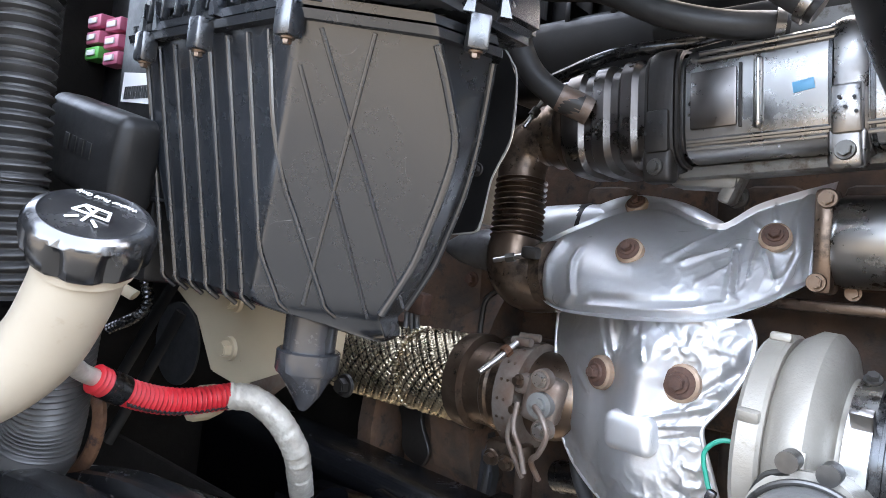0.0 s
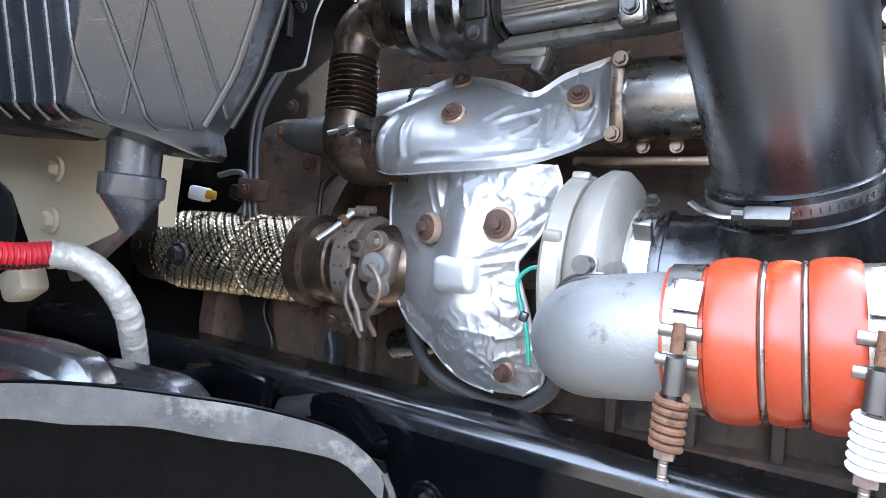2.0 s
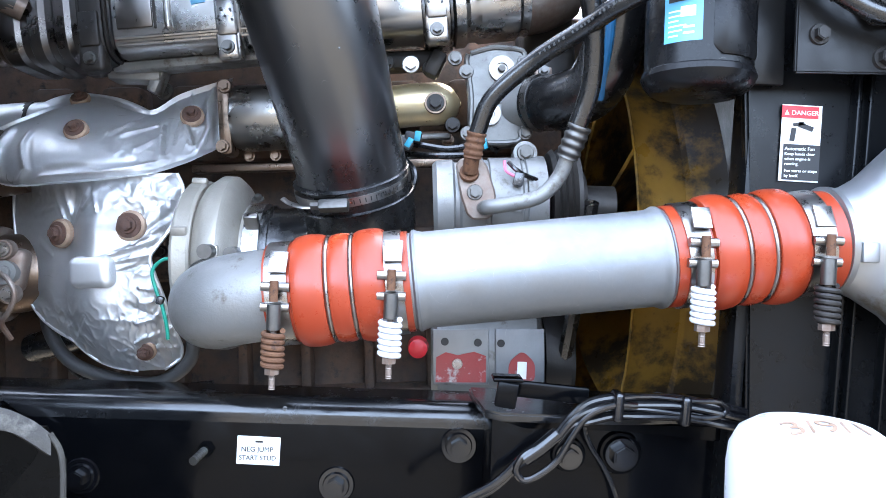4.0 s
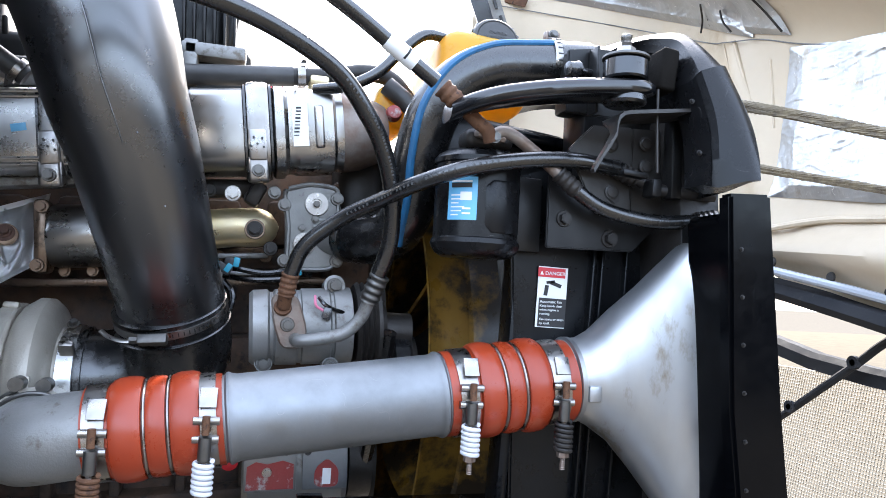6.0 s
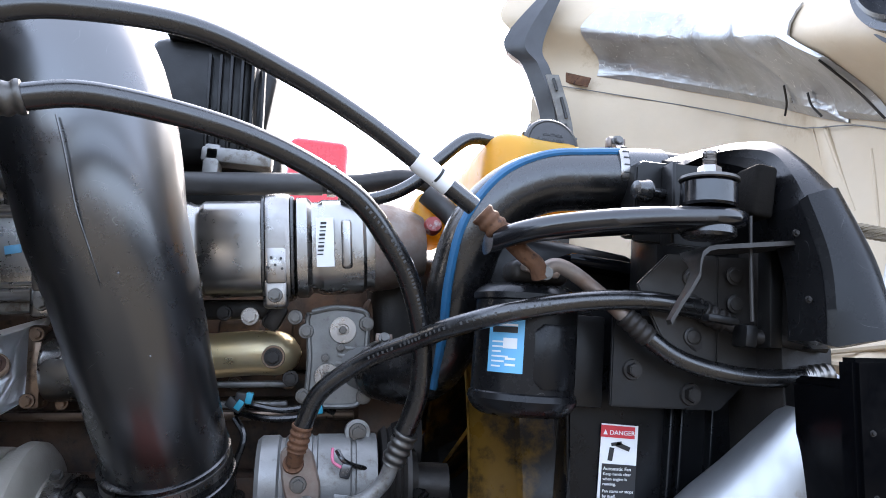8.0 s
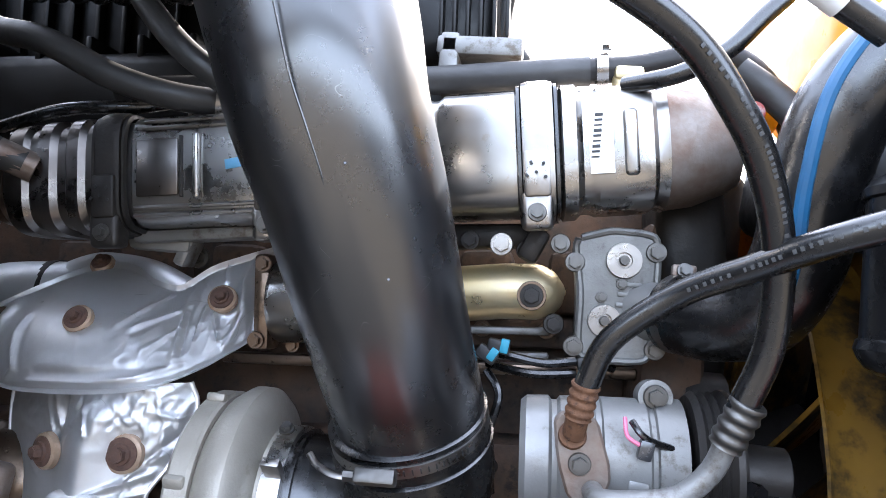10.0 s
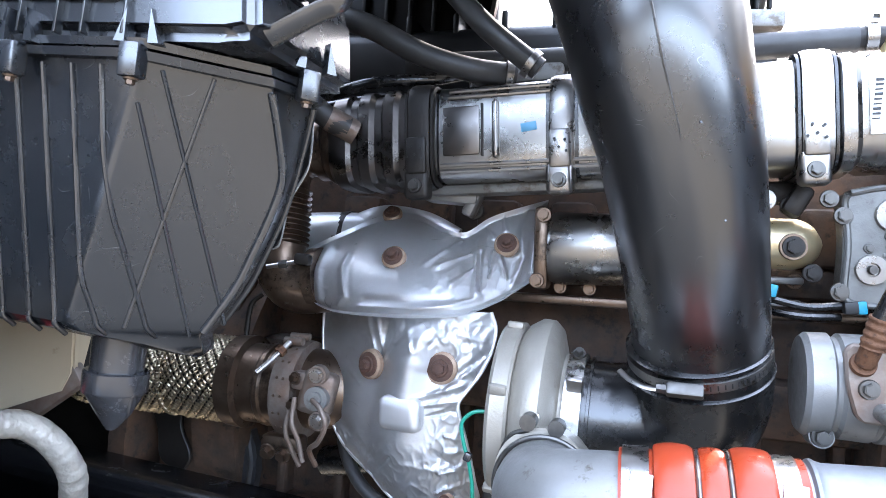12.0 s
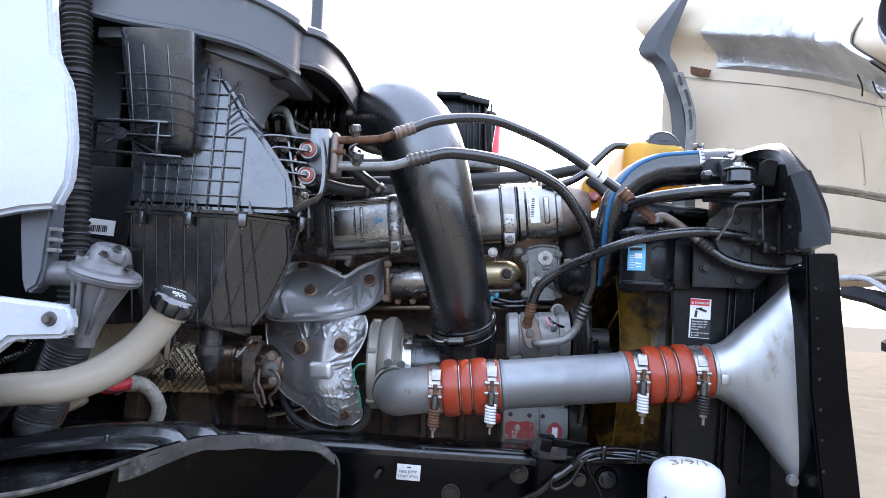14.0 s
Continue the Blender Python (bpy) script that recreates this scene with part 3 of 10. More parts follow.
def egr_cooler():
    t = thing("exhaust_gas_cooler", egr_at(-0.1, 1.2), "polished stainless exhaust gas cooler along the engine", "gas cooler")
    part("inlet_cone", egr_duct([(-0.69, 0.05, 0.05, 2), (-0.66, 0.052, 0.052, 2), (-0.655, 0.06, 0.06, 2), (-0.635, 0.06, 0.06, 2), (-0.625, 0.068, 0.07, 2.6), (-0.61, 0.075, 0.076, 3)]), HOT_STEEL, t, "heat-browned inlet cone")
    part("end_shell", egr_duct([(-0.612, 0.074, 0.074, 3), (-0.60, 0.082, 0.082, 3.6), (-0.575, 0.083, 0.083, 4), (-0.568, 0.077, 0.077, 4), (-0.556, 0.077, 0.077, 4), (-0.55, 0.085, 0.085, 4),
                                (-0.532, 0.085, 0.085, 4), (-0.524, 0.078, 0.078, 4), (-0.512, 0.078, 0.078, 4), (-0.505, 0.086, 0.086, 4), (-0.488, 0.086, 0.086, 4), (-0.48, 0.08, 0.08, 4), (-0.45, 0.08, 0.08, 4)]), SMOKED_STEEL, t)
    part("core_shell", egr_duct([(-0.45, 0.076, 0.076, 4.5), (-0.415, 0.076, 0.076, 4.5), (-0.41, 0.08, 0.08, 5), (-0.36, 0.08, 0.08, 5), (-0.333, 0.08, 0.08, 5),
                                 (-0.30, 0.08, 0.08, 5), (-0.277, 0.081, 0.081, 5), (-0.0, 0.081, 0.081, 5), (0.01, 0.077, 0.077, 5), (0.018, 0.077, 0.077, 5), (0.026, 0.082, 0.082, 5), (0.12, 0.082, 0.082, 5)]), STEEL, t, "mirror-bright cooler shell")
    part("outlet_shell", egr_duct([(0.12, 0.08, 0.08, 4), (0.172, 0.08, 0.08, 4), (0.178, 0.088, 0.088, 4), (0.195, 0.088, 0.088, 4), (0.203, 0.08, 0.08, 4), (0.215, 0.08, 0.08, 4), (0.222, 0.084, 0.084, 4),
                                   (0.29, 0.084, 0.084, 3.5), (0.296, 0.079, 0.079, 3), (0.303, 0.079, 0.079, 3), (0.31, 0.083, 0.083, 2.6)]), STEEL, t)
    part("outlet_cone", egr_duct([(0.308, 0.082, 0.082, 2.6), (0.35, 0.078, 0.078, 2.2), (0.39, 0.064, 0.064, 2), (0.405, 0.055, 0.055, 2)]), RUSTY_STEEL, t, "heat-browned outlet cone")
    # lengthwise beads and pressed pockets of the core shell
    for dz in (0.066, 0.056, -0.056, -0.066):
        part("edge_bead", sweep([egr_at(x, 1.085 - 0.0800) + V(0, 0.003 * (abs(dz) > 0.06), dz) for x in (-0.40, -0.30, -0.20, -0.10, -0.02)], 0.0035, n=8, per=2), STEEL, t)
    part("pressed_rib", block((0.012, 0.012, 0.095), egr_at(-0.315, 1.004), (0, -7, 0), 0.0055, 3), STEEL, t)
    part("pocket", block((0.062, 0.006, 0.08), egr_at(-0.372, 1.004), (0, -7, 0), 0.003, 2), SMOKED_STEEL, t)
    part("pocket_line", block((0.004, 0.007, 0.086), egr_at(-0.337, 1.004), (0, -7, 0), 0.001), DARK_METAL, t)
    # pressed pockets and label on the outlet shell
    part("pressed_rib", block((0.018, 0.012, 0.085), (0.262, 0.998, 1.722), (0, -7, 0), 0.006, 3), STEEL, t)
    lab = part("label", block((0.03, 0.002, 0.085), (0.225, 0.9985, 1.722), (0, -7, 0), 0), LABEL_WHITE, t, "white barcode label")
    for i in range(9):
        part("bar", block((0.010, 0.001, 0.0018 + 0.001 * (i % 3)), (0.219, 0.9970, 1.70 + 0.0068 * i), (0, -7, 0), 0), INK, lab)
    part("blue_mark", block((0.025, 0.002, 0.014), (-0.262, 1.0035, 1.662), (0, -14, 0), 0.001), LABEL_BLUE, t, "blue paint mark")
    # clamps
    for x, h, wide, m in ((-0.443, 0.089, 0.036, DARK_METAL), (-0.21, 0.087, 0.036, WORN_STEEL), (0.146, 0.093, 0.04, WORN_STEEL)):
        c = part("band_clamp", rings_bm([ring_section(egr_at(x + d), EGR_DIR, h + e, h + e, 4.5) for d, e in ((-wide / 2, -0.008), (-wide / 2, -0.001), (-wide * 0.3, 0.001), (wide * 0.3, 0.001), (wide / 2, -0.001), (wide / 2, -0.008))], cap=False), m, t, "flat steel band clamp")
        foot = egr_at(x, 1.0) + V(0.006, 0, -0.088)
        part("ear", merge(block((0.042, 0.035, 0.05), foot + V(0, 0.012, 0.004), (0, -7, 0), 0.008, 3), block((0.034, 0.02, 0.06), foot + V(-0.004, 0.0, 0.05), (0, -7, 0), 0.004)), m, c)
        piece("bolt", BOLT_ZINC, facing(foot + V(0, -0.006, 0)) @ sized(1.05), c)
        for dx, dz in ((-0.012, 0.045), (0.0, 0.05), (0.012, 0.045), (-0.008, 0.062), (0.008, 0.062)):
            part("hole", lathe([(0, 0.001), (0, 0.0022), (0.001, 0.0022), (0.001, 0.001)], foot + V(dx - 0.005, -0.0125, dz), (0, -1, 0), n=10), INK, c)
        for s in (-1, 1):
            part("bead", rings_bm([ring_section(egr_at(x + s * (wide / 2 + 0.004) + d), EGR_DIR, h + e - 0.004, h + e - 0.004, 4.5) for d, e in ((-0.004, -0.004), (-0.002, 0.001), (0.002, 0.001), (0.004, -0.004))], cap=False), DARK_METAL if x < -0.4 else RUBBER, c)
    # support rail below the cooler
    part("carrier", merge(block((0.34, 0.05, 0.018), (-0.26, 1.08, 1.573), (0, -7, 0), 0.006), block((0.02, 0.04, 0.06), (-0.36, 1.10, 1.545), (0, 20, 0), 0.006),
                          block((0.1, 0.05, 0.03), (-0.40, 1.10, 1.55), (0, 0, 0), 0.01)), CAST_ALU, t, "cast aluminium carrier")
    part("flange_strip", block((0.17, 0.05, 0.035), (-0.315, 1.14, 1.755), (0, -7, 0), 0.006), WORN_STEEL, t)
    for x in (-0.36, -0.28):
        piece("bolt", BOLT_RUST, facing((x, 1.113, 1.752 + 0.12 * (x + 0.315))) @ sized(0.9), t)
    piece("bolt", BOLT_ZINC, facing((-0.37, 1.15, 1.532)) @ sized(1.5), t)
    return t


egr_cooler()


# ---- heat shields ----
def pressed_sheet(bottom, top, bow, marks, wrinkle=0.002, rows=110, cols=190, seed=0.0, thick=0.0016, lip=0.004, crush=None):
    """A thin pressed foil between two lines, bowed towards the viewer. marks: polylines in (x, z) with a height and a width;
    a negative height is a groove, a third number above 0 makes a sharp crease."""
    lo, hi = spline(bottom, 16), spline(top, 16)
    def at(line, u):
        f = u * (len(line) - 1)
        i = min(int(f), len(line) - 2)
        return line[i].lerp(line[i + 1], f - i)
    pts = np.zeros((rows + 1, cols + 1, 3))
    rim = np.zeros((rows + 1, cols + 1))
    for c in range(cols + 1):
        u = c / cols
        a, b, h = at(lo, u), at(hi, u), lerp_list(bow, u)
        for r in range(rows + 1):
            v = r / rows
            p = a.lerp(b, v)
            w = noise.noise(V(p.x * 7 + seed, p.z * 9, seed))
            pts[r, c] = (p.x, p.y - h * (1 - (2 * v - 1) ** 2) - wrinkle * w, p.z)
            rim[r, c] = min(u * 1.4, (1 - u) * 1.4, v, 1 - v)
    out = np.zeros((rows + 1, cols + 1))
    x, z = pts[:, :, 0], pts[:, :, 2]
    for line, height, width, sharp in marks:
        best = np.full(x.shape, 9.0)
        for (x0, z0), (x1, z1) in zip(line, line[1:]):
            dx, dz = x1 - x0, z1 - z0
            s = np.clip(((x - x0) * dx + (z - z0) * dz) / (dx * dx + dz * dz), 0, 1)
            fade = 1.0 if not sharp else 1.0 / np.maximum(0.25, 1 - 0.6 * s)
            best = np.minimum(best, np.hypot(x - x0 - s * dx, z - z0 - s * dz) * fade)
        out += height * (np.maximum(0, 1 - best / width) if sharp else np.exp(-(best / width) ** 2))
    out += lip * np.exp(-(rim / 0.012) ** 2) - 1.4 * lip * np.exp(-((rim - 0.045) / 0.018) ** 2)
    if crush:
        out += np.array([[crush(p[0], p[2]) for p in row] for row in pts])
    pts[:, :, 1] -= out
    pts[:, :, 2] += 0.35 * out
    bm = bmesh.new()
    vs = [[bm.verts.new(p) for p in row] for row in pts]
    for a, b in zip(vs, vs[1:]):
        for i in range(cols):
            bm.faces.new((a[i], a[i + 1], b[i + 1], b[i]))
    bmesh.ops.solidify(bm, geom=bm.faces[:], thickness=thick)
    return bm


def crumple(x, z, seed, scale=26.0):
    """The height of sharp random creases in thin foil at a place."""
    p = V(x * scale + 0.35 * noise.noise(V(x * 12, z * 12, seed)), z * scale * 0.7, seed)
    a = 1.0 - abs(noise.noise(p)) * 2.2
    b = 1.0 - abs(noise.noise(p * 2.1 + V(7, 3, 1))) * 2.2
    return 0.65 * max(0.0, a) ** 2 + 0.35 * max(0.0, b) ** 2 - 0.3


def near_to(v, a, b, soft):
    """1 between a and b, falling to 0 over a soft margin."""
    return max(0.0, min(1.0, (v - a) / soft + 1, (b - v) / soft + 1))


def shield_bolt(at, parent, ahead=(0, -1, 0), s=1.35):
    """A browned bolt on its washer, in a dished seat stained by rust."""
    part("seat", lathe([(-0.010, 0.004), (-0.010, 0.0255 * s), (-0.002, 0.0245 * s), (0.0005, 0.021 * s), (0.0, 0.004)], at, ahead, n=28), STAIN, parent, "rust-stained dished seat")
    part("washer", lathe([(0, 0.004), (0, 0.0205 * s), (0.002, 0.020 * s), (0.003, 0.016 * s), (0.003, 0.004)], at, ahead, n=24), RUST_DARK, parent, "rust-brown washer")
    piece("bolt", BOLT_BROWN, facing(Vector(at) + Vector(ahead).normalized() * 0.0025, ahead) @ sized(1.2 * s), parent, "rust-brown bolt")


def heat_shields():
    up = thing("upper_heat_shield", (-0.4, 1.0, 1.35), "crinkled silver foil heat shield over the exhaust manifold", "heat shield")
    part("sheet", pressed_sheet([(-0.637, 1.045, 1.354), (-0.600, 1.02, 1.333), (-0.545, 0.99, 1.327), (-0.471, 0.965, 1.332), (-0.401, 0.955, 1.339), (-0.343, 0.96, 1.348), (-0.311, 0.985, 1.359), (-0.281, 1.015, 1.377), (-0.260, 1.05, 1.396), (-0.237, 1.085, 1.419)],
                                [(-0.665, 1.07, 1.419), (-0.628, 1.08, 1.444), (-0.591, 1.10, 1.470), (-0.554, 1.13, 1.497), (-0.514, 1.145, 1.512), (-0.468, 1.14, 1.510), (-0.412, 1.11, 1.491), (-0.372, 1.11, 1.487), (-0.334, 1.125, 1.518), (-0.293, 1.135, 1.538), (-0.238, 1.15, 1.561)],
                                [0.012, 0.03, 0.05, 0.05, 0.035, 0.018, 0.012, 0.008],
                                [([(-0.544, 1.337), (-0.530, 1.356), (-0.552, 1.404), (-0.550, 1.424)], 0.006, 0.007, 0), ([(-0.590, 1.343), (-0.608, 1.394), (-0.601, 1.431)], 0.007, 0.012, 0),
                                 ([(-0.500, 1.345), (-0.403, 1.354), (-0.347, 1.366), (-0.307, 1.383)], 0.0035, 0.004, 0), ([(-0.490, 1.358), (-0.41, 1.366), (-0.35, 1.378)], -0.003, 0.006, 0),
                                 ([(-0.265, 1.410), (-0.259, 1.454), (-0.272, 1.501), (-0.268, 1.537)], 0.006, 0.006, 0), ([(-0.462, 1.433), (-0.463, 1.434)], -0.005, 0.024, 0), ([(-0.293, 1.479), (-0.294, 1.48)], -0.005, 0.024, 0),
                                 ([(-0.405, 1.428), (-0.372, 1.472)], 0.004, 0.008, 1), ([(-0.386, 1.424), (-0.345, 1.450)], 0.005, 0.008, 1), ([(-0.316, 1.388), (-0.334, 1.450)], 0.006, 0.009, 1),
                                 ([(-0.330, 1.455), (-0.312, 1.394)], -0.004, 0.007, 1), ([(-0.309, 1.461), (-0.304, 1.416)], 0.0045, 0.006, 1), ([(-0.300, 1.462), (-0.276, 1.416)], 0.004, 0.006, 1),
                                 ([(-0.315, 1.485), (-0.335, 1.50)], 0.0035, 0.006, 1), ([(-0.30, 1.50), (-0.31, 1.525)], 0.003, 0.006, 1), ([(-0.352, 1.40), (-0.33, 1.43)], 0.004, 0.008, 1)],
                                seed=1.0, crush=lambda x, z: crumple(x, z, 3.0, 34.0) * (0.0002 + 0.0026 * near_to(x, -0.385, -0.27, 0.04) * near_to(z, 1.40, 1.475, 0.03) + 0.0006 * near_to(z, 1.32, 1.36, 0.02))), SHIELD, up)
    shield_bolt((-0.462, 0.998, 1.433), up, (0, -1, 0.5), 0.82)
    shield_bolt((-0.289, 1.070, 1.476), up, (0.12, -1, 0.45), 0.85)
    back = thing("rear_heat_shield", (-0.66, 1.2, 1.4), "silver heat shield sleeve behind the manifold cover", "heat shield")
    part("sleeve", sweep([(-0.55, 1.17, 1.462), (-0.60, 1.17, 1.455), (-0.70, 1.18, 1.445), (-0.80, 1.20, 1.43)], [0.05, 0.054, 0.054, 0.046], n=28), SHIELD, back)
    part("strap", sweep([(-0.632, 1.175, 1.450), (-0.612, 1.174, 1.453)], 0.0565, n=28), DARK_METAL, back)
    part("lobe", sweep([(-0.606, 1.175, 1.452), (-0.55, 1.18, 1.470), (-0.48, 1.19, 1.468), (-0.42, 1.20, 1.45)], [0.05, 0.058, 0.056, 0.05], n=28), SHIELD, back)
    shield_bolt((-0.524, 1.132, 1.512), back, (0, -1, 0.9), 0.75)
    low = thing("lower_heat_shield", (-0.42, 1.0, 1.03), "crinkled silver foil heat shield round the turbine housing", "heat shield")
    def face(x, z):
        """How far back the foil lies: proud in front of the housing, falling away to both sides and below."""
        a, b = max(0.0, -0.39 - x), max(0.0, x + 0.35)
        y = 0.962 + (4.0 * a * a if a < 0.09 else 0.0324 + 0.72 * (a - 0.09)) + 7.0 * b * b
        return y + 2.6 * max(0.0, 1.17 - z) ** 2 + 0.16 * max(0.0, z - 1.27)
    left = spline([(-0.629, 0, 1.335), (-0.615, 0, 1.266), (-0.596, 0, 1.209), (-0.566, 0, 1.135), (-0.532, 0, 1.098), (-0.492, 0, 1.08), (-0.458, 0, 1.069), (-0.434, 0, 1.047), (-0.402, 0, 1.026), (-0.352, 0, 1.016)], 8)
    right = spline([(-0.288, 0, 1.362), (-0.277, 0, 1.325), (-0.287, 0, 1.274), (-0.310, 0, 1.231), (-0.316, 0, 1.210), (-0.304, 0, 1.174), (-0.291, 0, 1.126), (-0.283, 0, 1.077), (-0.281, 0, 1.043), (-0.310, 0, 1.018)], 8)
    column = [([(-0.40, 1.20), (-0.398, 1.26), (-0.385, 1.31)], 0.020, 0.030, 0), ([(-0.455, 1.30), (-0.462, 1.22), (-0.47, 1.14)], -0.010, 0.022, 0), ([(-0.40, 1.13), (-0.37, 1.09)], 0.018, 0.05, 0),
              ([(-0.56, 1.15), (-0.50, 1.115), (-0.45, 1.10)], -0.006, 0.012, 0), ([(-0.345, 1.268), (-0.346, 1.269)], -0.006, 0.028, 0), ([(-0.478, 1.252), (-0.479, 1.253)], -0.006, 0.026, 0)]
    creases = []
    for (a, b, h) in (((-0.499, 1.323), (-0.472, 1.273), 4), ((-0.453, 1.325), (-0.471, 1.229), -5), ((-0.425, 1.324), (-0.452, 1.266), 5), ((-0.398, 1.330), (-0.431, 1.294), 5), ((-0.370, 1.332), (-0.345, 1.306), 4),
                      ((-0.326, 1.323), (-0.288, 1.315), 4), ((-0.292, 1.292), (-0.341, 1.238), -5), ((-0.312, 1.246), (-0.384, 1.216), 5), ((-0.314, 1.222), (-0.375, 1.206), 4), ((-0.316, 1.206), (-0.36, 1.192), -4),
                      ((-0.286, 1.121), (-0.334, 1.105), 6), ((-0.281, 1.098), (-0.338, 1.071), 6), ((-0.319, 1.062), (-0.276, 1.058), 5), ((-0.550, 1.285), (-0.500, 1.297), 3), ((-0.535, 1.236), (-0.500, 1.215), 4),
                      ((-0.325, 1.139), (-0.295, 1.146), 5), ((-0.443, 1.086), (-0.415, 1.118), -4), ((-0.346, 1.136), (-0.299, 1.113), -5), ((-0.41, 1.33), (-0.395, 1.29), 4), ((-0.478, 1.33), (-0.46, 1.28), 4),
                      ((-0.355, 1.05), (-0.33, 1.035), 5), ((-0.385, 1.045), (-0.35, 1.06), 4), ((-0.30, 1.09), (-0.32, 1.05), -5), ((-0.35, 1.325), (-0.37, 1.30), -4), ((-0.30, 1.27), (-0.335, 1.25), 4), ((-0.29, 1.16), (-0.33, 1.165), 4)):
        creases.append(([a, b], h * 0.0009, 0.009, 1))
    rows, cols = 170, 150
    grid = np.zeros((rows + 1, cols + 1, 3))
    for r in range(rows + 1):
        f = r / rows * (len(left) - 1)
        k = min(int(f), len(left) - 2)
        a, b = left[k].lerp(left[k + 1], f - k), right[k].lerp(right[k + 1], f - k)
        for c in range(cols + 1):
            p = a.lerp(b, c / cols)
            grid[r, c] = (p.x, face(p.x, p.z) - 0.002 * noise.noise(V(p.x * 9, p.z * 9, 4.0)), p.z)
    x, z = grid[:, :, 0], grid[:, :, 2]
    out = np.zeros(x.shape)
    for line, height, width, sharp in column + creases:
        best = np.full(x.shape, 9.0)
        for (x0, z0), (x1, z1) in zip(line, line[1:]):
            dx, dz = x1 - x0, z1 - z0
            s = np.clip(((x - x0) * dx + (z - z0) * dz) / (dx * dx + dz * dz), 0, 1)
            best = np.minimum(best, np.hypot(x - x0 - s * dx, z - z0 - s * dz) * (1.0 / np.maximum(0.25, 1 - 0.6 * s) if sharp else 1.0))
        out += height * (np.maximum(0, 1 - best / width) if sharp else np.exp(-(best / width) ** 2))
    out += np.array([[crumple(p[0], p[2], 8.0, 36.0) * (0.0003 + 0.0026 * near_to(p[2], 1.295, 1.36, 0.03) + 0.0032 * near_to(p[0], -0.335, -0.26, 0.03) + 0.0036 * near_to(p[2], 1.0, 1.115, 0.035) + 0.0010 * near_to(p[0], -0.64, -0.53, 0.04))
                      * (1 - 0.8 * near_to(p[0], -0.43, -0.37, 0.015) * near_to(p[2], 1.16, 1.27, 0.02)) for p in row] for row in grid])
    grid[:, :, 1] -= out
    bm = bmesh.new()
    vs = [[bm.verts.new(p) for p in row] for row in grid]
    for a, b in zip(vs, vs[1:]):
        for i in range(cols):
            bm.faces.new((a[i], b[i], b[i + 1], a[i + 1]))
    bmesh.ops.solidify(bm, geom=bm.faces[:], thickness=0.0016)
    part("sheet", bm, SHIELD, low, angle=50)
    for name, side in (("rim", left), ("rim", right)):
        part(name, sweep([(q.x, face(q.x, q.z) + 0.001, q.z) for q in side[::6]], 0.0035, n=8, per=4), SHIELD, low)
    part("raised_pad", block((0.076, 0.034, 0.054), (-0.402, 0.953, 1.190), (6, -4, -10), 0.0165, 6), SHIELD, low)
    shield_bolt((-0.478, 0.985, 1.252), low, (-0.4, -1, 0), 1.0)
    shield_bolt((-0.349, 0.960, 1.269), low, (0.05, -1, 0.05), 1.05)
    shield_bolt((-0.330, 0.992, 1.055), low, (0.1, -1, -0.4), 0.8)


heat_shields()


# ---- turbo and intake ----
TC = V(-0.2, 1.03, 1.215)     # compressor axis


def turbo():
    t = thing("turbocharger", TC + V(0, 0, -0.15), "pale cast aluminium turbocharger compressor housing", "turbocharger")
    part("back_ring", lathe([(-0.058, 0.02), (-0.058, 0.132), (-0.052, 0.138), (-0.030, 0.138), (-0.026, 0.134), (-0.026, 0.02)], TC, (1, 0, 0.04), n=64), TURBO_ALU, t)
    part("volute", lathe([(-0.027, 0.02), (-0.027, 0.124), (-0.018, 0.136), (0.0, 0.147), (0.018, 0.146), (0.030, 0.134), (0.036, 0.112), (0.040, 0.096), (0.052, 0.09), (0.06, 0.09), (0.06, 0.02)], TC, (1, 0, 0.04), n=64), TURBO_ALU, t)
    part("boss", block((0.026, 0.03, 0.055), TC + V(0.01, -0.13, 0.0), (0, 0, 0), 0.005), TURBO_ALU, t)
    for a in (20, 75, 130, 200, 250, 310):
        p = TC + V(-0.044, -0.1375 * math.cos(radians(a)), 0.1375 * math.sin(radians(a)))
        part("rim_lug", block((0.026, 0.012, 0.016), p, (a, 0, 0), 0.004), TURBO_ALU, t)
    part("outlet", sweep([TC + V(0.03, -0.03, -0.06), TC + V(0.035, -0.1, -0.06), TC + V(0.035, -0.16, -0.055)], 0.066, n=32), TURBO_ALU, t)
    band = part("band_clamp", lathe([(0.046, 0.092), (0.046, 0.0985), (0.072, 0.0985), (0.072, 0.092)], TC, (1, 0, 0.04), n=48), CLAMP_STEEL, t, "bright steel band clamp")
    part("tab", block((0.024, 0.012, 0.045), TC + V(0.06, -0.085, 0.062), (48, 0, 0), 0.003), WORN_STEEL, band)
    piece("bolt", BOLT_ZINC, facing(TC + V(0.058, -0.045, 0.105), (0, -0.6, 0.8)) @ sized(0.9), band)
    part("sensor_nut", merge(lathe([(0, 0.004), (0, 0.009), (0.012, 0.009), (0.012, 0.004)], (-0.262, 0.975, 1.212), (0, -1, 0.2), n=6), lathe([(0.012, 0.001), (0.012, 0.005), (0.03, 0.005), (0.03, 0.001)], (-0.262, 0.975, 1.212), (0, -1, 0.2), n=12)), ZINC, t)
    return t


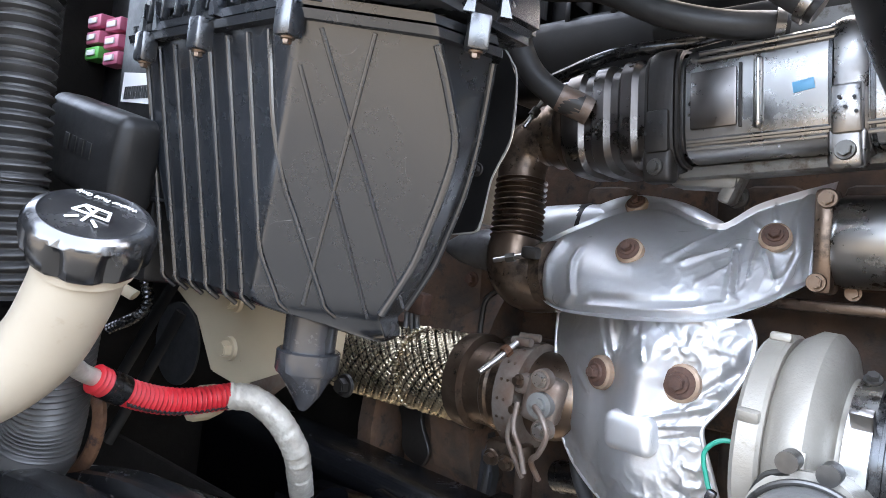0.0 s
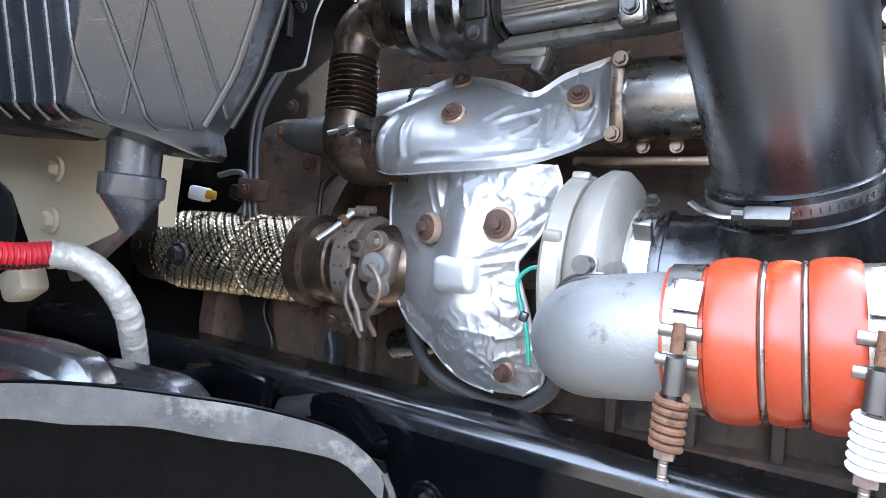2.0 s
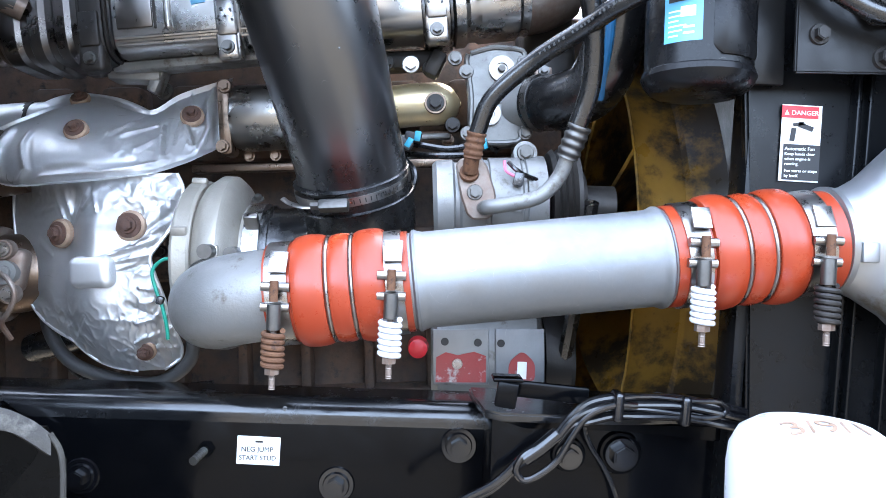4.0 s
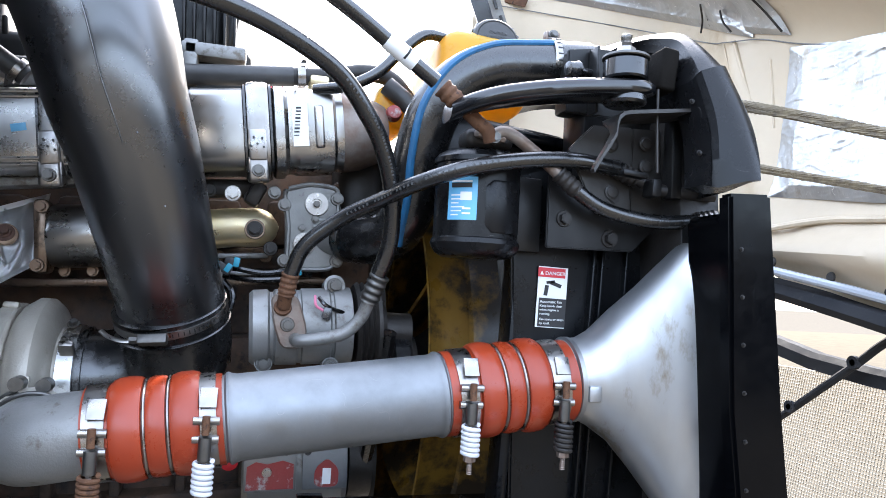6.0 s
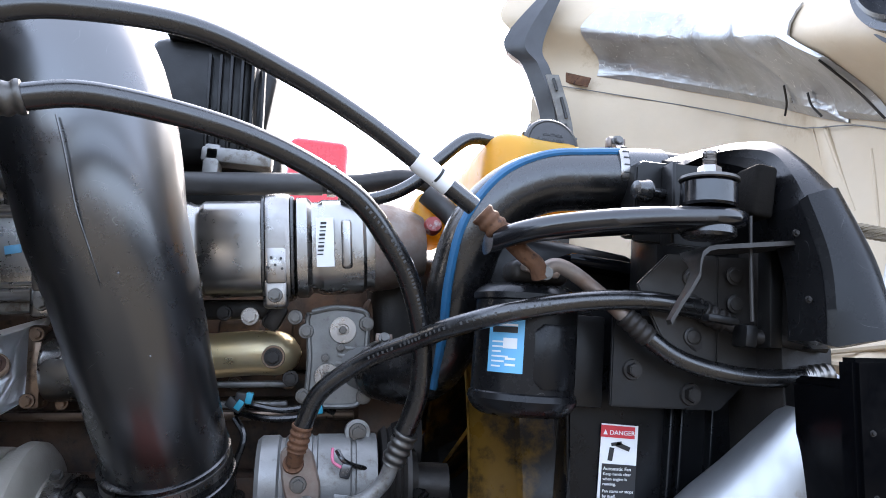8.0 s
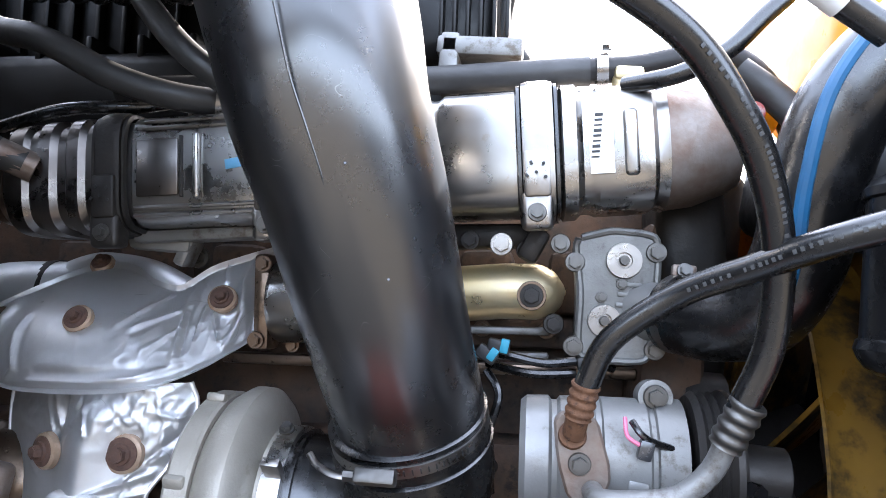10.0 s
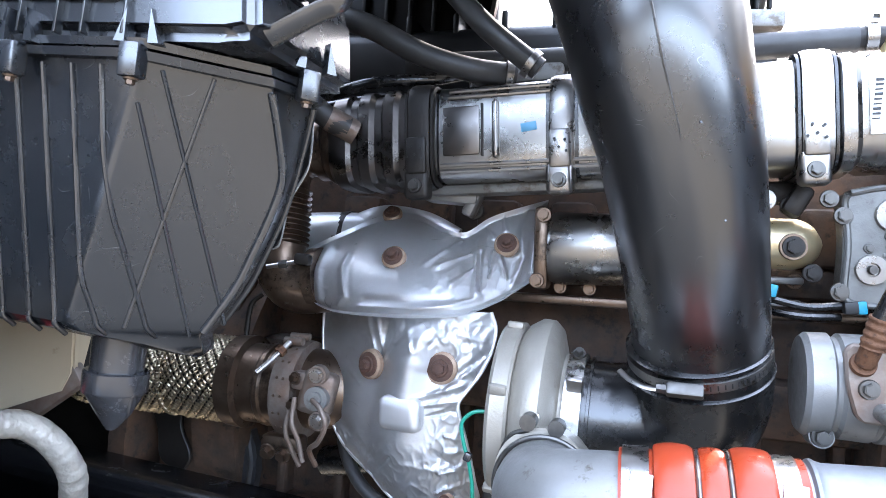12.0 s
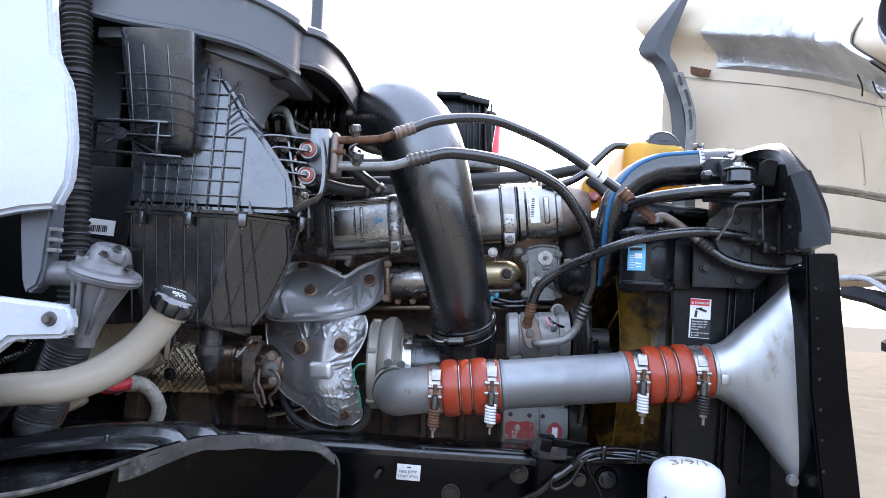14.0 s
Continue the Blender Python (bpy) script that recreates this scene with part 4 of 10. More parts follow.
turbo()
wire = thing("ground_wire", (-0.3, 0.94, 1.1), "thin green wire looped beside the turbocharger", "wire")
part("wire", sweep([(-0.262, 0.948, 1.218), (-0.285, 0.945, 1.214), (-0.300, 0.942, 1.195), (-0.293, 0.942, 1.165), (-0.282, 0.94, 1.14), (-0.273, 0.938, 1.11), (-0.27, 0.94, 1.085)], 0.003, n=8), GREEN_WIRE, wire)
part("clip", block((0.012, 0.01, 0.014), (-0.285, 0.94, 1.148), (0, 15, 0), 0.003), GREY_RUBBER, wire)


def intake():
    e = thing("intake_elbow", (0.0, 0.97, 1.12), "black rubber elbow on the turbocharger inlet", "rubber elbow")
    part("elbow", sweep([(-0.155, 1.03, 1.218), (-0.07, 1.028, 1.222), (-0.005, 1.018, 1.235), (0.030, 0.995, 1.275), (0.030, 0.966, 1.325), (0.016, 0.945, 1.366)], [0.089, 0.089, 0.093, 0.095, 0.0935, 0.0935], n=40), RUBBER, e)
    for x in (-0.118,):
        part("bead", lathe([(-0.003, 0.088), (-0.002, 0.093), (0.002, 0.093), (0.003, 0.088)], (x, 1.03, 1.221), (1, 0, 0.04), n=40), RUBBER, e)
    t = thing("intake_pipe", (0.0, 0.95, 1.36), "tall black plastic air intake pipe curving over the engine", "intake pipe")
    line = [(0.025, 0.962, 1.333), (0.019, 0.938, 1.38), (0.005, 0.897, 1.44), (-0.014, 0.852, 1.52), (-0.038, 0.817, 1.61), (-0.066, 0.796, 1.69), (-0.090, 0.795, 1.77), (-0.120, 0.802, 1.85), (-0.158, 0.822, 1.915), (-0.205, 0.862, 1.950), (-0.26, 0.93, 1.966), (-0.34, 1.03, 1.98)]
    part("pipe", sweep(line, [0.090, 0.090, 0.0915, 0.095, 0.099, 0.106, 0.113, 0.118, 0.118, 0.115, 0.105, 0.08], n=56, per=10), TUBE_PLASTIC, t)
    widths = [0.090, 0.090, 0.0915, 0.095, 0.099, 0.106, 0.113, 0.118]

    def on_pipe(z, turn):
        """A place on the pipe's skin at a height, turned from the front."""
        k = max(i for i in range(7) if line[i][2] <= z)
        f = (z - line[k][2]) / (line[k + 1][2] - line[k][2])
        c, r = V(*line[k]).lerp(V(*line[k + 1]), f), widths[k] + (widths[k + 1] - widths[k]) * f
        return c + V(math.sin(radians(turn)), -math.cos(radians(turn)), 0) * r * 1.045

    for turn, zs in ((2, (1.40, 1.43, 1.46, 1.49, 1.515)), (-2, (1.57, 1.61, 1.65, 1.69, 1.73, 1.77, 1.80)), (-28, (1.50, 1.52, 1.54, 1.57, 1.60))):
        part("mould_line", sweep([on_pipe(z, turn + 60 * (1.6 - z) * (turn < -20)) for z in zs], 0.0013, n=6), TUBE_PLASTIC, t)
    for turn, z in ((-14, 1.655), (-8, 1.657), (-13, 1.64), (-9, 1.63), (-2, 1.60), (12, 1.62), (20, 1.52)):
        part("chip", lathe([(-0.002, 0.0005), (-0.0005, 0.0016), (0.0, 0.0012)], on_pipe(z, turn), (math.sin(radians(turn)), -math.cos(radians(turn)), 0.1), n=8), GREY_RUBBER, t, "pale chipped spot")
    h = thing("bellows_hose", (-0.5, 1.07, 1.92), "black ribbed air hose behind the filter housing", "air hose")
    part("bellows", sweep([(-0.31, 1.06, 1.992), (-0.45, 1.08, 1.985), (-0.66, 1.06, 1.975)], lambda s, d: 0.066 + 0.006 * max(0, math.sin(d * 2 * math.pi / 0.034)), n=32, per=40), RUBBER, h)
    # worm clamp at the foot of the pipe
    c = thing("hose_clamp", (0.018, 0.94, 1.35), "steel worm-drive clamp round the intake pipe", "hose clamp")
    ax = V(-0.2, -0.47, 1).normalized()
    ring = V(0.021, 0.953, 1.353)
    part("band", lathe([(-0.007, 0.094), (-0.007, 0.0965), (0.007, 0.0965), (0.007, 0.094)], ring, ax, n=64), WORN_STEEL, c)
    part("lower_bead", lathe([(-0.004, 0.092), (0, 0.099), (0.004, 0.092)], ring - ax * 0.022, ax, n=64), RUBBER, e)
    part("upper_bead", lathe([(-0.004, 0.09), (0, 0.0965), (0.004, 0.09)], ring + ax * 0.016, ax, n=64), RUBBER, e)
    part("loose_end", sweep([(0.03, 0.868, 1.318), (-0.03, 0.862, 1.305), (-0.062, 0.872, 1.309), (-0.080, 0.888, 1.318)], 0.0042, n=8, squash=0.35), WORN_STEEL, c)
    hs = part("screw_housing", block((0.046, 0.018, 0.017), (0.004, 0.862, 1.308), (-25, -4, -4), 0.003), ZINC, c)
    part("screw", lathe([(0, 0.002), (0, 0.0065), (0.012, 0.0065), (0.012, 0.002)], (-0.019, 0.861, 1.3065), (-1, 0.05, -0.05), n=6), ZINC, hs, "copper-tinted screw head")
    for j in range(16):
        a = radians(-118 + 5.2 * j)
        w = (V(math.cos(a), math.sin(a), 0) - ax * ax.dot(V(math.cos(a), math.sin(a), 0))).normalized()
        part("slot", moved(block((0.0016, 0.0008, 0.007), bevel=0), Matrix.Translation(ring + w * 0.0968) @ Matrix((ax.cross(w), w, ax)).transposed().to_4x4()), INK, c)


intake()


# ---- charge-air pipe ----
CAC_DIR = V(0.74, -0.033, 0.097).normalized()


def cac_at(x):
    s = (x + 0.04) / 0.74
    return V(x, 0.754 - 0.033 * s, 1.181 + 0.097 * s)


def cac_lathe(profile, n=48):
    """Profile of (x, radius) along the pipe."""
    return rings_bm([ring_section(cac_at(x), CAC_DIR, r, r, 2, n) for x, r in profile])


def t_bolt_clamp(x, spring_mat, coils=6, lift=0.009):
    """A spring-loaded T-bolt clamp, whose screw hangs in front of the pipe."""
    t = thing("spring_clamp", cac_at(x) + V(0, -0.08, -0.06), "stainless spring-loaded T-bolt clamp on the red hose" if spring_mat is not RUST else "T-bolt clamp with a rust-brown spring on the red hose", "hose clamp", "clamps on the charge hoses")
    c = cac_at(x)
    part("band", rings_bm([ring_section(cac_at(x + d), CAC_DIR, r, r, 2, 48) for d, r in ((-0.0145, 0.069), (-0.0145, 0.0712), (0.0145, 0.0712), (0.0145, 0.069))], cap=False), WORN_STEEL, t)
    f = c + V(0, -0.073, lift)
    part("plate", block((0.024, 0.003, 0.03), f + V(0, 0.010, 0.035), (-28, 0, 0), 0.001), WORN_STEEL, t)
    part("barrel", sweep([f + V(-0.018, 0, 0.004), f + V(0.018, 0, 0.004)], 0.006, n=14), WORN_STEEL, t)
    part("barrel", sweep([f + V(-0.018, 0.002, -0.022), f + V(0.018, 0.002, -0.022)], 0.006, n=14), WORN_STEEL, t)
    part("t_head", sweep([f + V(0, -0.008, 0.012), f + V(0, -0.008, -0.014)], 0.0055, n=12), RUST, t, "rusted bolt shank")
    part("sleeve", lathe([(0, 0.003), (0, 0.009), (0.032, 0.009), (0.032, 0.003)], f + V(0, -0.004, -0.018), (0, 0, -1), n=20), ZINC, t)
    part("bolt_shaft", sweep([f + V(0, -0.004, -0.04), f + V(0, -0.004, -0.125)], lambda s, d: 0.004 + 0.0006 * math.sin(d * 2 * math.pi / 0.003), n=10, per=60), RUSTY_STEEL, t)
    helix = [f + V(0.012 * math.cos(2 * math.pi * k / 12), -0.004 + 0.012 * math.sin(2 * math.pi * k / 12), -0.051 - 0.045 * k / (12 * coils)) for k in range(12 * coils + 1)]
    part("spring", sweep(helix, 0.0036, n=8, per=1, smooth=False), spring_mat, t)
    part("nut", lathe([(0, 0.003), (0, 0.0095), (0.008, 0.0095), (0.008, 0.003)], f + V(0, -0.004, -0.098), (0, 0, -1), n=6), RUSTY_STEEL, t)


def hump_hose(x0, bumps, x1, label):
    t = thing("charge_hose", cac_at((x0 + x1) / 2) + V(0, 0, -0.07), label, "silicone hose", "red charge-air hoses")
    prof = [(x0, 0.064), (x0, 0.0685), (bumps[0][0] - 0.002, 0.0685)]
    for a, b, r in bumps:
        prof += [(a + (b - a) * (0.5 - 0.5 * math.cos(math.pi * k / 8)), 0.0685 + (r - 0.0685) * math.sin(math.pi * k / 8) ** 0.6) for k in range(9)]
    prof += [(x1, 0.0685), (x1, 0.064)]
    part("hose", cac_lathe(prof), RED_HOSE, t)
    for (a, b, r), (c, d, e) in zip(bumps, bumps[1:]):
        m = (b + c) / 2
        part("ring", cac_lathe([(m - 0.0038, 0.066), (m - 0.0034, 0.0705), (m - 0.0018, 0.0730), (m, 0.0738), (m + 0.0018, 0.0730), (m + 0.0034, 0.0705), (m + 0.0038, 0.066)]), WORN_STEEL, t, "steel wire ring")


def charge_pipe():
    e = thing("charge_elbow", (-0.13, 0.85, 1.1), "dull cast aluminium elbow on the turbocharger outlet", "pipe elbow")
    part("elbow", sweep([(-0.158, 0.885, 1.155), (-0.158, 0.835, 1.155), (-0.150, 0.795, 1.158), (-0.118, 0.765, 1.168), (-0.078, 0.756, 1.176), (-0.04, 0.754, 1.181)], [0.062, 0.062, 0.063, 0.063, 0.063, 0.063], n=40), CAST_ALU, e, "dull grey cast elbow")
    part("seam", sweep([V(-0.158, 0.845, 1.155) + V(0.0665 * math.cos(a), 0.0, 0.0665 * math.sin(a)) for a in (2 * math.pi * k / 40 for k in range(41))], 0.0035, n=8, per=1), ZINC, e, "thin wire clamp round the elbow foot")
    for at in ((-0.19, 0.872, 1.232), (-0.152, 0.878, 1.229)):
        part("lug", merge(lathe([(-0.012, 0.003), (-0.012, 0.0115), (0.012, 0.0115), (0.012, 0.003)], at, (0, -1, 0), n=24)), ZINC, e, "bright round clamp lug")
    part("strap", sweep([(-0.19, 0.875, 1.22), (-0.215, 0.88, 1.205), (-0.228, 0.88, 1.17)], 0.004, n=8), ZINC, e)
    hump_hose(-0.058, [(-0.022, 0.022, 0.077), (0.026, 0.054, 0.0745), (0.058, 0.100, 0.077)], 0.130, "ribbed orange-red silicone hose joining the charge elbow")
    p = thing("charge_pipe", cac_at(0.3) + V(0, 0, -0.064), "long satin silver aluminium charge-air pipe", "pipe")
    part("pipe", cac_lathe([(0.08, 0.06), (0.08, 0.0655), (0.133, 0.0655), (0.136, 0.069), (0.1395, 0.0695), (0.143, 0.0675), (0.150, 0.0655), (0.447, 0.0655), (0.453, 0.0675), (0.457, 0.0695), (0.461, 0.069), (0.464, 0.0655), (0.53, 0.0655), (0.53, 0.06)]), PIPE_ALU, p)
    hump_hose(0.466, [(0.511, 0.551, 0.078), (0.556, 0.583, 0.0755), (0.588, 0.627, 0.078)], 0.676, "ribbed orange-red silicone hose at the charge cooler tank")
    t_bolt_clamp(-0.040, RUST, 6)
    t_bolt_clamp(0.107, CAN_WHITE, 6)
    t_bolt_clamp(0.493, CAN_WHITE, 6, 0.013)
    t_bolt_clamp(0.644, DARK_METAL, 6, 0.0)


charge_pipe()


def cooler_tank():
    t = thing("charge_cooler_tank", (0.87, 0.62, 0.9), "flared cast aluminium tank of the charge-air cooler", "cooler tank")
    secs = [(0.62, 0.0645, 0.0645, 2, 1.269, 0.726), (0.70, 0.070, 0.066, 2, 1.279, 0.722), (0.722, 0.083, 0.067, 2.1, 1.281, 0.715), (0.755, 0.115, 0.066, 2.3, 1.289, 0.70), (0.79, 0.155, 0.060, 2.6, 1.286, 0.685),
            (0.82, 0.197, 0.052, 3, 1.284, 0.665), (0.845, 0.230, 0.045, 3.5, 1.283, 0.648), (0.872, 0.262, 0.040, 4, 1.280, 0.637), (0.895, 0.285, 0.040, 4, 1.27, 0.63)]
    part("tank", rings_bm([ring_section(V(x, y, z), (1, 0, 0), h, w, p, 56) for x, h, w, p, z, y in secs]), TANK_ALU, t)
    part("bead", rings_bm([ring_section(V(x, 0.722, 1.277), (1, 0, 0.1), r, r, 2, 48) for x, r in ((0.676, 0.064), (0.678, 0.0715), (0.686, 0.0715), (0.690, 0.064))]), TANK_ALU, t)
    part("pad", block((0.022, 0.01, 0.026), (0.70, 0.655, 1.262), (0, 0, 0), 0.003), TANK_ALU, t)
    part("mount_boss", lathe([(0, 0.003), (0, 0.014), (0.014, 0.012), (0.014, 0.003)], (0.845, 0.60, 1.035), (0, -1, 0), n=20), TANK_ALU, t)
    return t


cooler_tank()


# ---- frame ----
def frame_rail():
    t = thing("frame_rail", (0, 0.98, 0.7), "glossy black painted steel chassis rail", "frame rail")
    part("web", block((2.3, 0.012, 0.30), (-0.65, 0.938, 0.81), bevel=0.003), BLACK_PAINT, t)
    prof = [(0.930, 0.955), (0.9305, 0.962)] + [(0.9305 + 0.032 * (1 - math.cos(radians(9 * k))), 0.964 + 0.032 * math.sin(radians(9 * k))) for k in range(1, 11)] + [(1.03, 0.996), (1.03, 0.984), (0.965, 0.984), (0.949, 0.975), (0.944, 0.955)]
    part("top_flange", plate(prof, 2.05, -1.785, "x", 0), RAIL_TOP, t)
    for x, z in ((0.21, 0.928), (0.013, 0.858), (0.33, 0.9), (0.42, 0.87), (-0.40, 0.86)):
        part("washer", lathe([(0, 0.004), (0, 0.030), (0.004, 0.028), (0.004, 0.004)], (x, 0.932, z), (0, -1, 0), n=28), GLOSS_BLACK, t)
        piece("bolt", BOLT_GLOSS, facing((x, 0.928, z)) @ sized(1.9), t)
    part("stud_hole", lathe([(0, 0.002), (0, 0.005), (0.002, 0.004), (0.002, 0.002)], (-0.075, 0.936, 0.978), (0, -1, 0.5), n=12), ZINC, t)
    s = thing("jump_stud", (-0.196, 0.92, 0.91), "bare steel jump start stud on the rail", "terminal stud")
    part("stud", sweep([(-0.198, 0.935, 0.912), (-0.205, 0.885, 0.904)], lambda a, d: 0.0065 + 0.0006 * math.sin(d * 1500), n=12, per=30), ZINC, s)
    part("nut", lathe([(0, 0.004), (0, 0.013), (0.012, 0.013), (0.012, 0.004)], (-0.198, 0.933, 0.912), (-0.14, -1, -0.16), n=6), BLACK_PAINT, s)
    return t


frame_rail()


def text_part(words, size, m, material, parent, name="lettering", extrude=0.0004):
    """Raised lettering as a mesh; m puts its baseline's start, x along the line, z out of the surface."""
    cu = bpy.data.curves.new("lettering", "FONT")
    cu.body, cu.size, cu.extrude = words, size, extrude
    tmp = bpy.data.objects.new("lettering", cu)
    scene.collection.objects.link(tmp)
    me = bpy.data.meshes.new_from_object(tmp.evaluated_get(bpy.context.evaluated_depsgraph_get()))
    bpy.data.objects.remove(tmp)
    me.materials.clear()
    me.materials.append(material)
    ob = new(name, me)
    ob.matrix_basis = m
    return attach(ob, parent)


def upright(at, yaw=0.0, lean=0.0):
    """The pose of a sign at `at` that faces -y, turned by yaw and leaned."""
    return Matrix.Translation(at) @ pose(0, 0, 0, 90 + lean, 0, yaw)


# ---- air filter housing ----
def smooth_loop(pts, times=2, k=0.18):
    for _ in range(times):
        out = []
        for a, b in zip(pts, pts[1:] + pts[:1]):
            out += [(a[0] * (1 - k) + b[0] * k, a[1] * (1 - k) + b[1] * k), (a[0] * k + b[0] * (1 - k), a[1] * k + b[1] * (1 - k))]
        pts = out
    return pts


def bowl_front(z):
    """How far forward the ribbed front of the filter bowl lies at a height."""
    return 0.415 + 0.2 * (1.585 - z)


def bowl_facet(x, z):
    """The slanted side of the filter bowl, which falls back towards the floor."""
    return x + 0.90 + 0.58 * (1.60 - z)


def bowl_skin(x, z):
    return max(bowl_front(z), bowl_facet(x, z))


def bowl_right(z):
    return lerp_list([-0.489, -0.473, -0.457, -0.444, -0.433, -0.421, -0.411, -0.402, -0.394, -0.386, -0.379], max(0.0, min(1.0, (z - 1.33) / 0.255)))


def bowl_corner(z):
    """Where the slanted side turns towards the engine."""
    x = min(-0.414, bowl_right(z) - 0.012)
    return V(x, bowl_facet(x, z), z)


def bowl_ring(z, shrink=0.0, grow=0.0, front=0.0, left=0.0):
    """A level ring of the bowl: ribbed front, slanted side, right side and back."""
    f = max(0.0, (1.585 - z) / 0.255)
    xl, xr, yf = -0.772 + 0.045 * f ** 2 + shrink + left, bowl_right(z) - shrink, bowl_front(z) + shrink + front
    crease = max(xl + 0.01, yf - shrink - 0.90 - 0.58 * (1.60 - z))
    c = bowl_corner(z)
    ring = [(xl - grow, yf - grow), (crease, yf - grow), (c.x - shrink + grow * 0.7, c.y + shrink - grow * 0.7), (xr - 0.022 + grow, bowl_facet(xr, z) + 0.028 + shrink), (xr - 0.09, 0.63), (xl - grow, 0.63)]
    out = []
    for (x0, y0), (x1, y1) in zip(ring, ring[1:] + ring[:1]):
        out += [(x0 + (x1 - x0) * k / 12, y0 + (y1 - y0) * k / 12) for k in range(12)]
    return [V(x, y, z) for x, y in smooth_loop(out, 2, 0.25)]


def filter_housing():
    t = thing("air_filter_housing", (-0.6, 0.62, 1.32), "large black moulded plastic air filter housing, dusty", "air filter")
    part("bowl", rings_bm([bowl_ring(z) for z in (1.588, 1.55, 1.51, 1.47, 1.43, 1.40, 1.37, 1.35, 1.338)] + [bowl_ring(1.330, 0.002, 0, 0.006), bowl_ring(1.325, 0.004, 0, 0.02, 0.01), bowl_ring(1.318, 0.004, 0, 0.05, 0.05), bowl_ring(1.309, 0.008, 0, 0.072, 0.10), bowl_ring(1.303, 0.018, 0, 0.085, 0.13)]), HOUSING, t)
    part("seam_flange", merge(rings_bm([bowl_ring(1.582), bowl_ring(1.582, 0, 0.011), bowl_ring(1.589, 0, 0.012), bowl_ring(1.589)], cap=False),
                              rings_bm([bowl_ring(1.592), bowl_ring(1.592, 0, 0.008), bowl_ring(1.599, 0, 0.008), bowl_ring(1.599)], cap=False)), HOUSING, t)
    # upright ribs, which run over the crease on to the slanted side
    for x in (-0.760, -0.732, -0.700, -0.668, -0.634, -0.602, -0.569, -0.537):
        zs = [1.578, 1.55, 1.50, 1.45, 1.42, 1.40, 1.38, 1.36, 1.345, 1.335]
        part("rib", sweep([(x, bowl_skin(x, z) - 0.0008, z) for z in zs] + [(x, bowl_skin(x, 1.325) + 0.012, 1.324)], 0.0026, n=8, per=3), HOUSING, t)
    # crossed ribs on the slanted side
    for top, end in (((-0.451, 1.580), (-0.552, 1.336)), ((-0.483, 1.578), (-0.481, 1.345)), ((-0.503, 1.548), (-0.509, 1.330))):
        part("cross_rib", sweep([(x, bowl_facet(x, z) - 0.0004, z) for x, z in (top, end)], 0.0021, n=8, per=6), HOUSING, t)
    part("edge_ridge", sweep([bowl_corner(z) + V(0, -0.001, 0) for z in (1.578, 1.54, 1.50, 1.46, 1.42, 1.39, 1.36, 1.335)], 0.0042, n=10, per=4), HOUSING, t)
    part("side_flange", sweep([(bowl_right(z) - 0.020, bowl_facet(bowl_right(z), z) + 0.026, z) for z in (1.578, 1.54, 1.50, 1.46, 1.42, 1.39, 1.36, 1.34)], 0.0035, n=10, per=4), HOUSING, t)
    # upper shell
    out = [(-0.768, 1.601), (-0.41, 1.601), (-0.381, 1.606), (-0.394, 1.685), (-0.43, 1.735), (-0.471, 1.787), (-0.511, 1.831), (-0.54, 1.876), (-0.569, 1.916), (-0.614, 1.964), (-0.656, 1.976), (-0.83, 2.01), (-0.806, 1.886), (-0.78, 1.751)]
    shell = plate(out, 0.20, 0.408, "y", 0.012, 3)
    for v in shell.verts:
        v.co.y += 0.05 * (v.co.z - 1.60)
    part("upper_shell", shell, HOUSING, t)
    rows = []
    for z, half, mid, push in ((1.722, 0.045, -0.682, 0.040), (1.727, 0.060, -0.683, 0.018), (1.74, 0.070, -0.684, 0.006), (1.765, 0.076, -0.686, 0.0), (1.85, 0.082, -0.690, 0.0), (1.99, 0.088, -0.697, 0.0)):
        ring = []
        for k in range(28):
            a = 2 * math.pi * k / 28
            cx, cy = math.cos(a), math.sin(a)
            ring.append(V(mid + half * math.copysign(abs(cx) ** 0.42, cx), 0.403 + push * 0.9 - 0.20 * (z - 1.74) * (cy < 0) + 0.037 * math.copysign(abs(cy) ** 0.6, cy), z))
        rows.append(ring)
    part("pocket", rings_bm(rows), HOUSING, t, angle=60)
    part("dome", lathe([(0, 0.02), (0, 0.165), (0.03, 0.18), (0.075, 0.20), (0.085, 0.20), (0.085, 0.02)], (-0.63, 0.58, 1.95), (0.06, 0.0, 1), n=48), HOUSING, t)
    # waffle ribs
    for x, z0, z1 in ((-0.736, 1.601, 1.702), (-0.709, 1.601, 1.702), (-0.681, 1.601, 1.702), (-0.654, 1.601, 1.702), (-0.622, 1.601, 1.742), (-0.580, 1.601, 1.94), (-0.551, 1.601, 1.878), (-0.507, 1.601, 1.775)):
        part("waffle_rib", block((0.0032, 0.009, z1 - z0), (x, 0.406 + 0.05 * ((z0 + z1) / 2 - 1.6), (z0 + z1) / 2), (-2.9, 0, 0), 0.0008), HOUSING, t)
    for z, x0, x1 in ((1.634, -0.737, -0.506), (1.669, -0.737, -0.506), (1.702, -0.737, -0.506), (1.741, -0.665, -0.506), (1.774, -0.61, -0.506), (1.807, -0.61, -0.55), (1.842, -0.61, -0.55), (1.876, -0.605, -0.55), (1.91, -0.60, -0.57)):
        part("waffle_rib", block((x1 - x0, 0.009, 0.0032), ((x0 + x1) / 2, 0.406 + 0.05 * (z - 1.6), z), bevel=0.0008), HOUSING, t)
